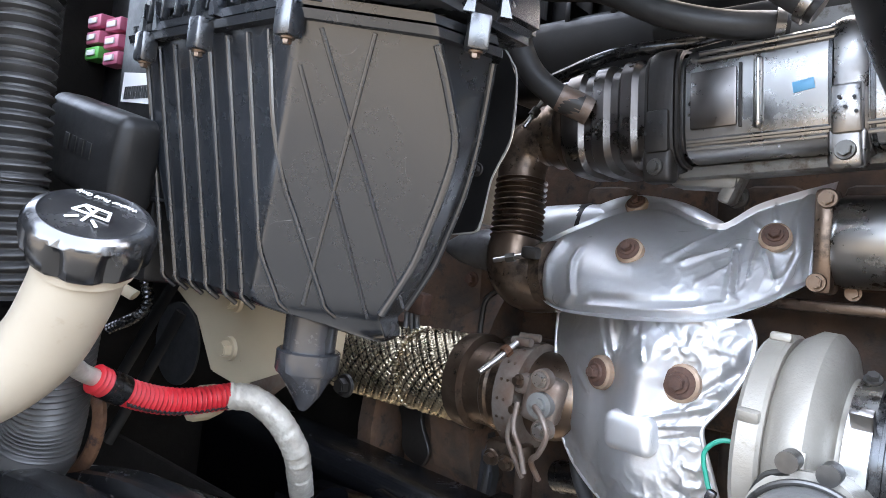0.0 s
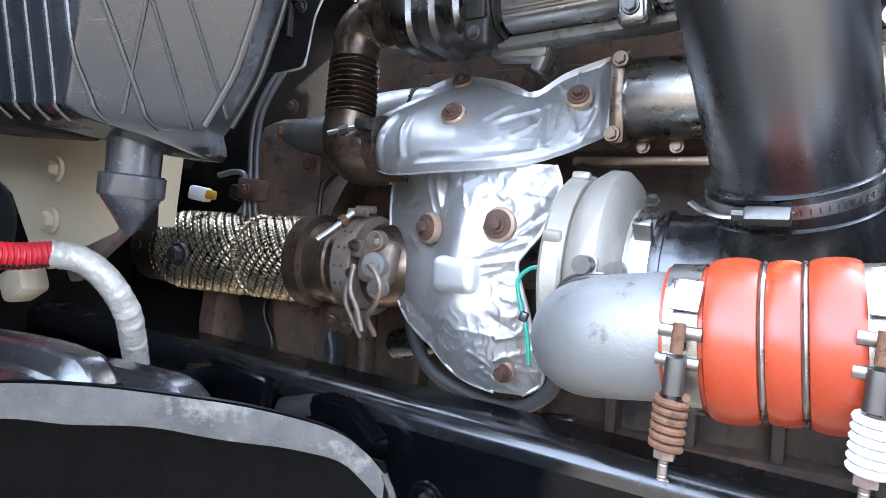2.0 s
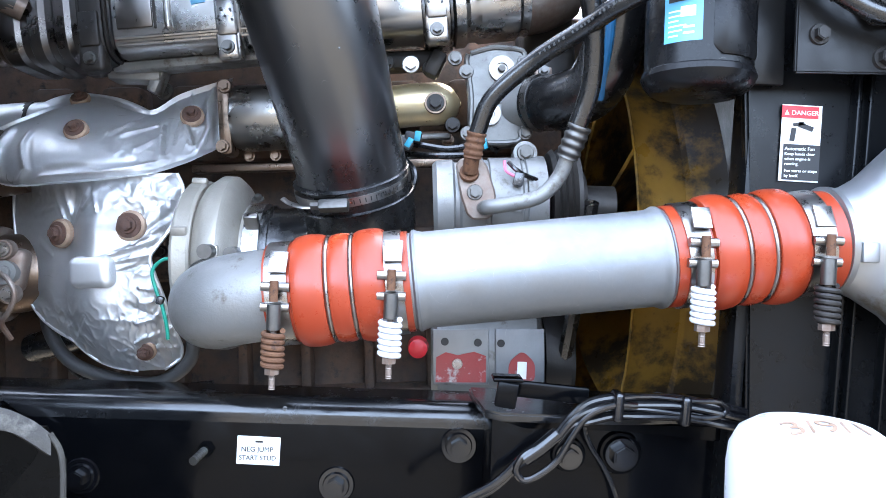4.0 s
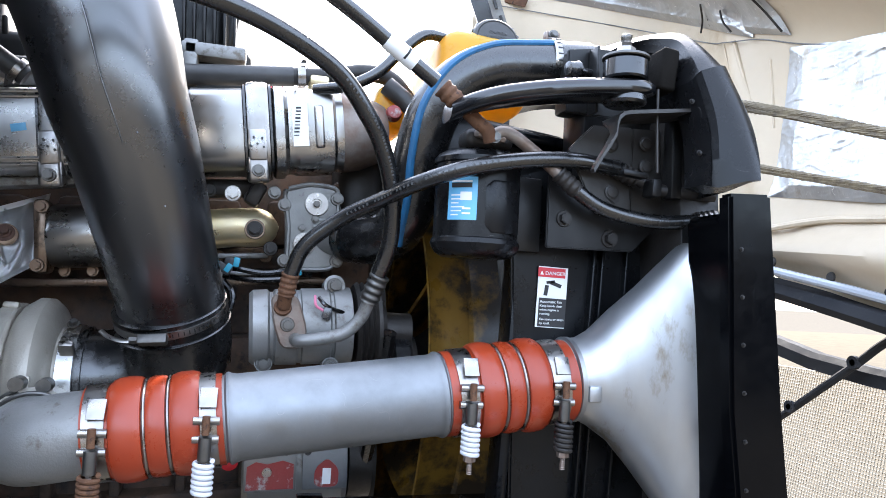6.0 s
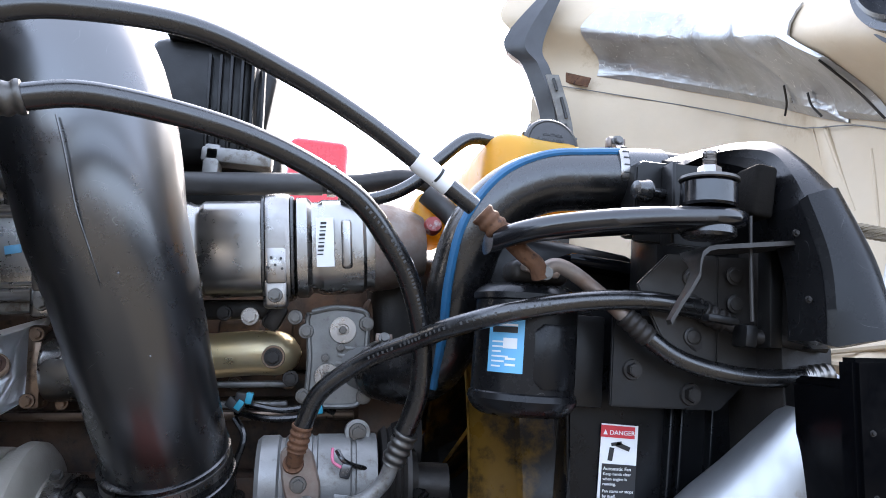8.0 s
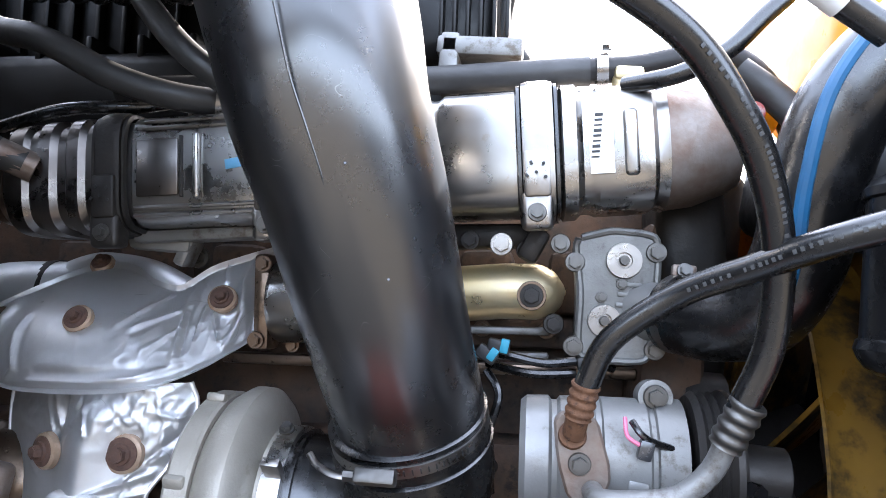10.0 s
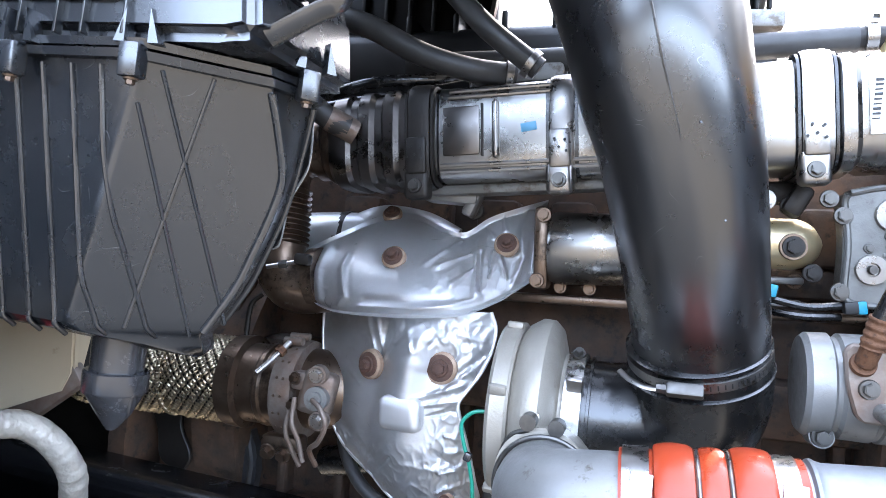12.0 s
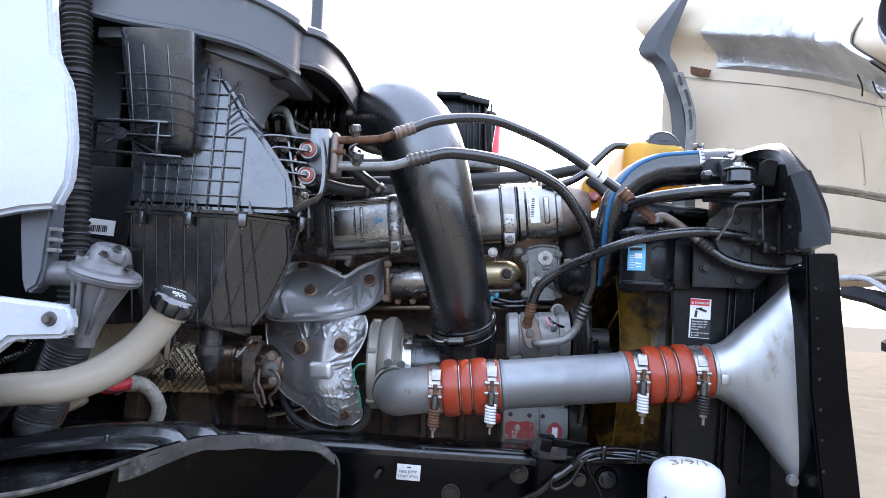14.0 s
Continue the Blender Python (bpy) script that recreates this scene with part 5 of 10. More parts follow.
    for i in range(4):
        z = 1.778 + 0.0335 * i
        part("waffle_rib", sweep([(-0.772 - 0.004 * i, 0.367 - 0.2 * (z - 1.74), z + 0.012), (-0.70, 0.365 - 0.2 * (z - 1.73), z + 0.012), (-0.63, 0.366 - 0.2 * (z - 1.74), z + 0.006), (-0.607, 0.380 - 0.1 * (z - 1.74), z - 0.006)], 0.0024, n=6), HOUSING, t)
        part("waffle_rib", sweep([(-0.549, 0.406, z - 0.002), (-0.535, 0.404, z + 0.012), (-0.505 - 0.006 * i, 0.400, z + 0.026), (-0.462 - 0.022 * i, 0.404, z + 0.004)], 0.0026, n=6), HOUSING, t)
    for x in (-0.745, -0.71, -0.655):
        part("waffle_rib", sweep([(x, 0.3645, 1.752), (x - 0.004, 0.346, 1.84), (x - 0.012, 0.323, 1.955)], 0.0022, n=6), HOUSING, t)
    # seam clips with paired gussets above
    for at, z, yaw in (((-0.731, 0.404), 1.577, 0), ((-0.617, 0.400), 1.579, 0), ((-0.494, 0.408), 1.583, 8), ((-0.386, 0.517), 1.594, 50)):
        c = part("clip", merge(block((0.019, 0.018, 0.03), (at[0], at[1] - 0.003, z - 0.004), (0, 0, yaw), 0.003)), HOUSING, t)
        u = V(math.cos(radians(yaw)), math.sin(radians(yaw)), 0)
        for k in (-1, 1):
            p = V(at[0], at[1] + 0.004, z + 0.02) + u * (0.011 * k)
            o = V(u.y, -u.x, 0)
            part("gusset", rings_bm([[p + o * d + V(0, 0, -0.008), p + o * d + u * (0.010 * k) + V(0, 0, -0.008), p + o * d + V(0, 0, 0.022)] for d in (-0.006, 0.008)]), HOUSING, c)
        piece("screw", BOLT_RUST, facing((at[0], at[1] - 0.003, z - 0.019), (0, 0, -1)) @ sized(0.55), c)
    # fixing arm with spokes, towards the cab
    for bm in (block((0.175, 0.02, 0.005), (-0.742, 0.34, 1.782), bevel=0.001), block((0.205, 0.02, 0.005), (-0.72, 0.34, 1.709), (0, 2, 0), bevel=0.001), block((0.006, 0.02, 0.074), (-0.675, 0.34, 1.745), bevel=0.001),
               block((0.006, 0.02, 0.072), (-0.826, 0.34, 1.746), bevel=0.001), block((0.11, 0.018, 0.004), (-0.70, 0.34, 1.751), bevel=0.001)):
        part("arm_frame", bm, BLACK_PLASTIC, t)
    part("arm_hub", lathe([(-0.012, 0.008), (-0.012, 0.014), (0.012, 0.014), (0.012, 0.008)], (-0.758, 0.34, 1.751), (0, 1, 0), n=24), BLACK_PLASTIC, t)
    for end in ((-0.826, 1.778), (-0.678, 1.780), (-0.826, 1.714), (-0.678, 1.712), (-0.826, 1.751)):
        d = (V(end[0], 0.34, end[1]) - V(-0.758, 0.34, 1.751))
        part("spoke", sweep([V(-0.758, 0.34, 1.751) + d.normalized() * 0.013, V(end[0], 0.34, end[1])], 0.0026, n=6), BLACK_PLASTIC, t)
    # curved fins that carry the refrigerant block
    for i, (x0, z0, zm) in enumerate(((-0.492, 1.772, 1.786), (-0.462, 1.738, 1.758), (-0.445, 1.718, 1.728), (-0.436, 1.69, 1.70), (-0.432, 1.655, 1.668))):
        line = spline([(x0, 0.43, z0), (x0 * 0.5 - 0.205, 0.435, zm), (-0.362, 0.44, zm - 0.004)], 6)
        part("fin", rings_bm([[p + V(0, -0.006, 0), p + V(0, -0.006, 0.003), p + V(0, 0.06, 0.003), p + V(0, 0.06, 0)] for p in line]), BLACK_PLASTIC, t)
    part("fin_frame", sweep([(-0.388, 0.44, 1.612), (-0.35, 0.445, 1.635), (-0.327, 0.45, 1.652), (-0.322, 0.455, 1.70), (-0.326, 0.455, 1.75), (-0.335, 0.455, 1.79)], 0.0032, n=8, squash=3.0), BLACK_PLASTIC, t)
    part("fin_web", block((0.006, 0.05, 0.13), (-0.400, 0.47, 1.72), (0, -12, 0), 0.001), BLACK_PLASTIC, t)
    for z, y in ((1.764, 0.478), (1.702, 0.478)):
        part("boss", lathe([(0, 0.010), (0, 0.024), (0.03, 0.022), (0.03, 0.010)], (-0.368, y + 0.015, z), (0, -1, 0), n=28), BLACK_PLASTIC, t)
        part("grommet", lathe([(0, 0.004), (0, 0.0185), (0.006, 0.0175), (0.006, 0.004)], (-0.368, y - 0.013, z), (0, -1, 0), n=24), RED_HOSE, t, "orange-red rubber grommet")
        part("grommet_washer", lathe([(0, 0.003), (0, 0.012), (0.003, 0.011), (0.003, 0.003)], (-0.370, y - 0.018, z), (0, -1, 0), n=20), LABEL_WHITE, t, "pale plastic washer")
        piece("bolt", BOLT_ZINC, facing((-0.370, y - 0.020, z)) @ sized(0.85), t)
    # dust valve
    v = part("dust_valve", merge(lathe([(0, 0.018), (0, 0.029), (0.056, 0.028), (0.056, 0.018)], (-0.602, 0.556, 1.325), (0, 0, -1), n=32),
                                 lathe([(0.046, 0.02), (0.046, 0.032), (0.048, 0.0345), (0.068, 0.0345), (0.071, 0.033), (0.071, 0.02)], (-0.602, 0.556, 1.325), (0, 0, -1), n=32)), GREY_RUBBER, t, "grey rubber dust valve")
    part("lip_valve", rings_bm([[V(-0.602 + a * math.cos(k), 0.556 + b * math.sin(k), z) for k in (2 * math.pi * j / 24 for j in range(24))] for z, a, b in ((1.256, 0.031, 0.031), (1.252, 0.031, 0.030), (1.232, 0.024, 0.012), (1.216, 0.010, 0.004), (1.212, 0.005, 0.003))]), GREY_RUBBER, v)
    return t


filter_housing()
guard = thing("filter_guard", (-0.48, 0.62, 1.42), "thin black sheet guard with a pale worn edge beside the filter", "guard plate")
GUARD = [(-0.545, 1.74), (-0.525, 1.69), (-0.511, 1.652), (-0.491, 1.627), (-0.479, 1.604), (-0.476, 1.538), (-0.496, 1.491), (-0.503, 1.442), (-0.510, 1.429), (-0.543, 1.423)]
part("sheet", plate([(-0.68, 1.74)] + GUARD + [(-0.68, 1.423)], 0.003, 0.70, "y", 0), DUSTY_BLACK, guard)
part("edge", sweep([(x, 0.7015, z) for x, z in GUARD], 0.0016, n=6), TRIM_GREY, guard, "pale chipped edge")
part("bracket", merge(block((0.004, 0.01, 0.05), (-0.528, 0.695, 1.49), bevel=0.001), block((0.012, 0.012, 0.004), (-0.522, 0.695, 1.507), bevel=0.001)), DARK_METAL, guard)
for z in (1.60, 1.50):
    piece("bolt", BOLT_BLACK, facing((-0.515, 0.698, z)) @ sized(0.7), guard)


# ---- exhaust pipe ----
FLEX_A, FLEX_B = V(-1.13, 1.08, 1.145), V(-0.757, 1.085, 1.165)


def exhaust():
    t = thing("exhaust_flex_pipe", (-0.9, 1.0, 1.08), "flexible exhaust pipe of woven steel braid with browned collars", "exhaust pipe")
    d = (FLEX_B - FLEX_A)
    length, d = d.length, d.normalized()
    up = V(0, 0, 1)
    up = (up - d * up.dot(d)).normalized()
    side = d.cross(up)
    def shape(s):
        """The radius along the braid, drawn in at the ends and the middle ring."""
        r = 0.080
        for c in (0.0, 0.62, 1.0):
            r -= 0.008 * math.exp(-((s - c) / 0.05) ** 2)
        return r
    part("core", rings_bm([[FLEX_A + d * (length * k / 40) + (up * math.cos(a) + side * math.sin(a)) * (shape(k / 40) - 0.0045) for a in (2 * math.pi * j / 40 for j in range(40))] for k in range(41)]), DARK_METAL, t, "dark inner bellows")
    bm = bmesh.new()
    n, steps, turns = 38, 170, 0.92
    for sense in (-1, 1):
        for j in range(n):
            prev = None
            for k in range(steps + 1):
                s = k / steps
                a = 2 * math.pi * (j / n + sense * turns * s)
                w = 2 * math.pi * 0.30 / n
                lift = 0.0014 * sense * math.cos(math.pi * (2 * n * turns * s + (j % 2)))
                c0 = FLEX_A + d * (length * s)
                r = shape(s) + lift
                row = [bm.verts.new(c0 + (up * math.cos(a + w * e) + side * math.sin(a + w * e)) * (r + (0.0009 if abs(e) < 0.5 else -0.0007))) for e in (-1, 0, 1)]
                if prev:
                    bm.faces.new((prev[0], prev[1], row[1], row[0]))
                    bm.faces.new((prev[1], prev[2], row[2], row[1]))
                prev = row
    tagged(part("braid", bm, BRAID, t, "golden woven steel braid", angle=60), kind="stuff")
    for s in (0.62,):
        c = FLEX_A.lerp(FLEX_B, s)
        ringp = [c + (up * math.cos(a) + side * math.sin(a)) * 0.0765 for a in (2 * math.pi * j / 48 for j in range(49))]
        part("middle_ring", sweep(ringp, lambda q, m: 0.0042 + 0.001 * math.sin(m * 1500), n=8, per=4), BRAID, t, "twisted wire ring")
    part("collar", lathe([(-0.02, 0.06), (-0.02, 0.084), (0.0, 0.086), (0.012, 0.086), (0.016, 0.073), (0.05, 0.073), (0.054, 0.076), (0.062, 0.076), (0.066, 0.072), (0.15, 0.072), (0.15, 0.05)], FLEX_B, d, n=48), HOT_STEEL, t, "heat-browned steel collar")
    part("tail_collar", lathe([(-0.06, 0.05), (-0.06, 0.07), (0.0, 0.072), (0.015, 0.078), (0.03, 0.078), (0.03, 0.05)], FLEX_A, d, n=40), HOT_STEEL, t)
    part("turbine_neck", sweep([(-0.64, 1.085, 1.172), (-0.60, 1.085, 1.176), (-0.54, 1.10, 1.18)], [0.074, 0.072, 0.06], n=36), HOT_STEEL, t)
    # clamp with its bolt
    v = thing("exhaust_clamp", (-0.635, 1.0, 1.085), "steel V-band clamp with a rusty T-bolt on the exhaust", "pipe clamp")
    part("band", lathe([(-0.02, 0.070), (-0.02, 0.086), (-0.012, 0.088), (0.012, 0.088), (0.02, 0.086), (0.02, 0.070)], (-0.636, 1.0, 1.173), d, n=48), RUSTY_STEEL, v)
    part("t_bolt", sweep([(-0.64, 0.945, 1.262), (-0.655, 0.915, 1.232), (-0.668, 0.89, 1.21)], 0.0055, n=12), WORN_STEEL, v, "pale steel T-bolt")
    part("t_nut", lathe([(-0.006, 0.004), (-0.006, 0.010), (0.006, 0.010), (0.006, 0.004)], (-0.648, 0.93, 1.247), (-0.5, -1, -1), n=6), RUST, v, "rust-orange nut")
    part("barrel", sweep([(-0.655, 0.955, 1.262), (-0.62, 0.955, 1.264)], 0.0075, n=14), RUSTY_STEEL, v)
    part("barrel", sweep([(-0.655, 0.975, 1.268), (-0.62, 0.98, 1.270)], 0.007, n=14), RUSTY_STEEL, v)
    for k in range(8):
        a = radians(-60 + 20 * k)
        p = V(-0.637, 1.0 - 0.0885 * math.cos(a), 1.173 + 0.0885 * math.sin(a))
        for s in (-0.006, 0.006):
            part("rivet", lathe([(0, 0.0008), (0, 0.0028), (0.0012, 0.0022), (0.0012, 0.0008)], p + V(s, 0, 0), (0, -math.cos(a), math.sin(a)), n=8), HOT_STEEL, v)
    # actuator block on the clamp flange
    a = thing("turbine_fitting", (-0.56, 0.95, 1.15), "rust-stained cast fitting with thin bent steel pipes", "pipe fitting")
    part("body", merge(block((0.06, 0.04, 0.075), (-0.562, 0.955, 1.188), (0, 8, 8), 0.012, 3), block((0.03, 0.03, 0.03), (-0.592, 0.95, 1.205), (0, 0, 0), 0.005)), RUSTY_STEEL, a)
    part("hub", lathe([(-0.006, 0.006), (-0.006, 0.02), (0.012, 0.02), (0.012, 0.012), (0.02, 0.012), (0.02, 0.006)], (-0.553, 0.935, 1.183), (0.1, -1, 0.05), n=24), CAST_ALU, a)
    for at in ((-0.555, 0.93, 1.222), (-0.545, 0.932, 1.147)):
        part("bolt_seat", lathe([(-0.01, 0.005), (-0.01, 0.017), (0.006, 0.016), (0.006, 0.005)], at, (0.1, -1, 0), n=20), RUSTY_STEEL, a)
        piece("bolt", BOLT_STEEL, facing(V(*at) + V(0, -0.006, 0), (0.1, -1, 0)) @ sized(1.1), a)
    for at in ((-0.596, 0.932, 1.21), (-0.596, 0.932, 1.165)):
        piece("bolt", BOLT_RUST, facing(at, (-0.3, -1, 0)) @ sized(1.0), a)
    part("bent_pipe", sweep([(-0.553, 0.915, 1.183), (-0.53, 0.90, 1.175), (-0.518, 0.90, 1.15), (-0.53, 0.905, 1.12), (-0.55, 0.92, 1.10), (-0.545, 0.94, 1.07)], 0.0045, n=10), RUSTY_STEEL, a)
    part("bent_pipe", sweep([(-0.59, 0.925, 1.18), (-0.588, 0.92, 1.14), (-0.575, 0.925, 1.11), (-0.565, 0.93, 1.075)], 0.0045, n=10), RUSTY_STEEL, a)
    part("bent_pipe", sweep([(-0.60, 0.93, 1.16), (-0.603, 0.93, 1.12), (-0.59, 0.94, 1.085), (-0.58, 0.95, 1.06)], 0.004, n=10), RUSTY_STEEL, a)
    for x in (-0.645, -0.615):
        piece("nut", BOLT_RUST, facing((x, 0.955, 1.072), (0, -1, -0.2)) @ sized(1.25), a)
    part("foot", block((0.075, 0.04, 0.03), (-0.628, 0.98, 1.085), (0, -4, 0), 0.008), HOT_STEEL, a)
    # bellows elbow from the gas cooler
    b = thing("gas_elbow", (-0.72, 1.06, 1.3), "heat-browned steel elbow pipe with a bellows", "exhaust elbow")
    part("upper_bend", sweep([(-0.655, 1.085, 1.612), (-0.695, 1.085, 1.605), (-0.728, 1.08, 1.58), (-0.735, 1.075, 1.545), (-0.728, 1.07, 1.515)], [0.046, 0.046, 0.044, 0.042, 0.04], n=28), HOT_STEEL, b)
    part("bellows", sweep([(-0.729, 1.07, 1.525), (-0.722, 1.062, 1.47), (-0.716, 1.055, 1.425)], lambda s, m: 0.040 + 0.0055 * math.sin(m * 2 * math.pi / 0.0098), n=32, per=60), HOT_STEEL, b, "browned steel bellows")
    part("lower_bend", sweep([(-0.716, 1.055, 1.43), (-0.717, 1.052, 1.40), (-0.706, 1.05, 1.368), (-0.67, 1.055, 1.350), (-0.60, 1.07, 1.36)], [0.041, 0.044, 0.045, 0.043, 0.040], n=28), HOT_STEEL, b)
    for at, axis in (((-0.668, 1.085, 1.611), (1, 0, 0.15)), ((-0.64, 1.06, 1.372), (1, 0, 0.2))):
        part("clamp_ring", lathe([(-0.01, 0.045), (-0.01, 0.056), (0.01, 0.056), (0.01, 0.045)], at, axis, n=36), HOT_STEEL, b)
    for p, q in (((-0.675, 1.025, 1.655), (-0.69, 1.0, 1.605)), ((-0.655, 1.0, 1.40), (-0.705, 0.985, 1.385))):
        part("clamp_bolt", sweep([p, q], 0.0042, n=10), WORN_STEEL, b, "pale steel clamp bolt")
        m = Vector(p).lerp(Vector(q), 0.35)
        part("clamp_nut", lathe([(0, 0.003), (0, 0.008), (0.014, 0.008), (0.014, 0.003)], m, Vector(q) - Vector(p), n=6), ZINC, b)
    for at in ((-0.668, 1.03, 1.658), (-0.645, 1.0, 1.405)):
        part("clamp_lug", block((0.03, 0.02, 0.02), at, bevel=0.006), DARK_METAL, b)
    v.location.y += 0.07
    a.location.y += 0.045
    a.location.x -= 0.006
    b.location += V(0.022, -0.005, 0.004)


exhaust()


# ---- pipes and fittings on the engine side ----
def engine_fittings():
    s = thing("manifold_pipe", (-0.16, 1.1, 1.43), "bright steel sleeve of the exhaust manifold", "manifold")
    part("sleeve", lathe([(-0.12, 0.03), (-0.12, 0.058), (-0.112, 0.062), (0.0, 0.06), (0.12, 0.054), (0.12, 0.03)], (-0.1, 1.115, 1.487), (1, 0, 0.08), n=40), STEEL, s)
    part("joint_plate", block((0.025, 0.05, 0.14), (-0.232, 1.10, 1.475), (0, -5, 0), 0.008), HOT_STEEL, s, "browned joint plate")
    for z in (1.53, 1.42):
        piece("bolt", BOLT_RUST, facing((-0.232, 1.073, z)) @ sized(1.1), s)
    for x in (-0.20, -0.15, -0.08):
        piece("bolt", BOLT_RUST, facing((x, 1.14, 1.412 + 0.06 * (x + 0.2)), (0, -1, 0)) @ sized(1.0), s)
    g = thing("coolant_elbow", (0.1, 1.14, 1.47), "yellow-passivated steel coolant elbow", "pipe elbow")
    part("tube", sweep([(-0.06, 1.15, 1.50), (0.04, 1.148, 1.512), (0.11, 1.146, 1.522), (0.15, 1.144, 1.525), (0.172, 1.145, 1.526), (0.188, 1.147, 1.527), (0.197, 1.148, 1.528), (0.201, 1.149, 1.528)], lambda q, d: 0.041 if d < 0.215 else max(0.004, 0.041 * math.sqrt(max(0.0, 1 - ((d - 0.215) / 0.0465) ** 2))), n=32, per=8), GOLD, g)
    part("collar", lathe([(0, 0.012), (0, 0.021), (0.006, 0.020), (0.006, 0.012)], (0.153, 1.105, 1.519), (0, -1, 0), n=28), HOT_STEEL, g)
    piece("bolt", BOLT_BLACK, facing((0.153, 1.101, 1.519)) @ sized(1.5), g)
    part("socket", lathe([(0, 0.001), (0, 0.0125), (0.007, 0.0115), (0.007, 0.001)], (0.153, 1.104, 1.519), (0, -1, 0), n=6), INK, g, "black hexagon socket")
    part("slot_plate", merge(block((0.19, 0.02, 0.012), (0.09, 1.17, 1.462), (0, -4, 0), 0.004), block((0.19, 0.02, 0.012), (0.09, 1.17, 1.425), (0, -4, 0), 0.004), block((0.014, 0.02, 0.05), (0.0, 1.17, 1.44), bevel=0.004)), CAST_ALU, g)
    piece("bolt", BOLT_BLACK, facing((0.187, 1.12, 1.482)) @ sized(1.3), g)
    c = thing("thermostat_cover", (0.26, 1.07, 1.44), "cast aluminium thermostat cover with two plugs", "engine cover")
    out = smooth_loop([(0.2, 1.605), (0.255, 1.622), (0.318, 1.618), (0.322, 1.545), (0.318, 1.445), (0.285, 1.437), (0.215, 1.437), (0.213, 1.53)], 1)
    part("plate", plate(out, 0.05, 1.062, "y", 0.006, 2), DARK_ALU, c)
    part("rim", sweep([(x, 1.062, z) for x, z in smooth_loop([(0.205, 1.60), (0.255, 1.616), (0.313, 1.612), (0.316, 1.545), (0.312, 1.45), (0.285, 1.443), (0.22, 1.443), (0.218, 1.53)], 1)] + [(0.2093, 1.058, 1.60)], 0.005, n=8, per=3), DARK_ALU, c)
    for x, z, r in ((0.271, 1.576, 0.024), (0.251, 1.494, 0.022)):
        part("plug", lathe([(0, 0.004), (0, r), (0.008, r * 0.96), (0.008, r * 0.45), (0.003, r * 0.42), (0.003, 0.004)], (x, 1.062, z), (0, -1, 0), n=32), WORN_STEEL, c)
        part("pin", lathe([(0, 0.001), (0, 0.007), (0.009, 0.006), (0.009, 0.001)], (x, 1.056, z), (0, -1, 0), n=16), ZINC, c)
    for x, z in ((0.186, 1.592), (0.207, 1.569), (0.312, 1.590), (0.318, 1.462), (0.213, 1.457), (0.27, 1.545), (0.245, 1.525)):
        big = (x, z) not in ((0.27, 1.545), (0.245, 1.525))
        piece("bolt", BOLT_ZINC, facing((x, 1.06, z)) @ sized(1.18 if big else 0.65), c)
    for i, w in enumerate((0.022, 0.03, 0.026, 0.02)):
        part("cast_mark", block((w, 0.002, 0.006), (0.285 - 0.004 * i, 1.061, 1.545 - 0.014 * i), (0, 0, 0), 0.001), DARK_ALU, c)
    part("outlet", sweep([(0.30, 1.09, 1.512), (0.335, 1.06, 1.512), (0.36, 1.03, 1.512)], 0.042, n=28), CAST_ALU, c)
    # bolts under the gas cooler
    b = thing("cooler_bracket", (0.1, 1.1, 1.56), "cast aluminium bracket with bolts under the gas cooler", "bracket")
    part("arm", merge(block((0.15, 0.05, 0.035), (0.09, 1.13, 1.60), (0, -5, 0), 0.01), block((0.03, 0.04, 0.05), (0.15, 1.1, 1.59), (0, 25, 0), 0.008)), DARK_METAL, b)
    for x, z, s in ((0.105, 1.588, 1.45), (0.14, 1.582, 1.2), (0.06, 1.59, 1.2)):
        piece("bolt", BOLT_STEEL if s > 1.3 else BOLT_BLACK, facing((x, 1.1, z)) @ sized(s), b)
    # loom with teal connectors
    w = thing("wiring_loom", (0.12, 1.1, 1.4), "black wiring loom with teal connectors", "wiring")
    for pts in ([(0.09, 1.08, 1.44), (0.13, 1.07, 1.435), (0.18, 1.07, 1.43), (0.24, 1.07, 1.44), (0.27, 1.08, 1.43)], [(0.1, 1.09, 1.41), (0.12, 1.07, 1.38), (0.11, 1.06, 1.32), (0.12, 1.07, 1.25)], [(0.1, 1.09, 1.42), (0.16, 1.06, 1.415), (0.22, 1.07, 1.42)]):
        part("cable", sweep(pts, 0.006, n=8), RUBBER, w)
    for at, rot in (((0.115, 1.06, 1.447), 8), ((0.235, 1.06, 1.437), -12), ((0.10, 1.06, 1.435), 30)):
        cn = part("connector", block((0.03, 0.02, 0.018), at, (0, rot, 0), 0.003), INK, w)
        part("lock", block((0.012, 0.021, 0.019), V(*at) + V(0.008, 0, 0.001), (0, rot, 0), 0.002), TEAL, cn, "teal locking tab")
    # coolant pipe along the head
    h = thing("coolant_pipe", (0.0, 1.1, 1.8), "black coolant pipe along the cylinder head", "coolant pipe")
    part("pipe", sweep([(-0.52, 1.12, 1.786), (-0.30, 1.12, 1.80), (-0.04, 1.11, 1.82), (0.209, 1.1, 1.844)], 0.021, n=20), DUSTY_RUBBER, h)
    part("metal_end", sweep([(0.2, 1.1, 1.843), (0.28, 1.1, 1.853), (0.36, 1.1, 1.872), (0.42, 1.1, 1.862), (0.475, 1.1, 1.795), (0.50, 1.1, 1.74)], 0.0185, n=18), DARK_METAL, h)
    k = part("clamp", lathe([(-0.008, 0.02), (-0.008, 0.024), (0.008, 0.024), (0.008, 0.02)], (0.225, 1.1, 1.846), (1, 0, 0.1), n=28), WORN_STEEL, h, "steel worm clamp")
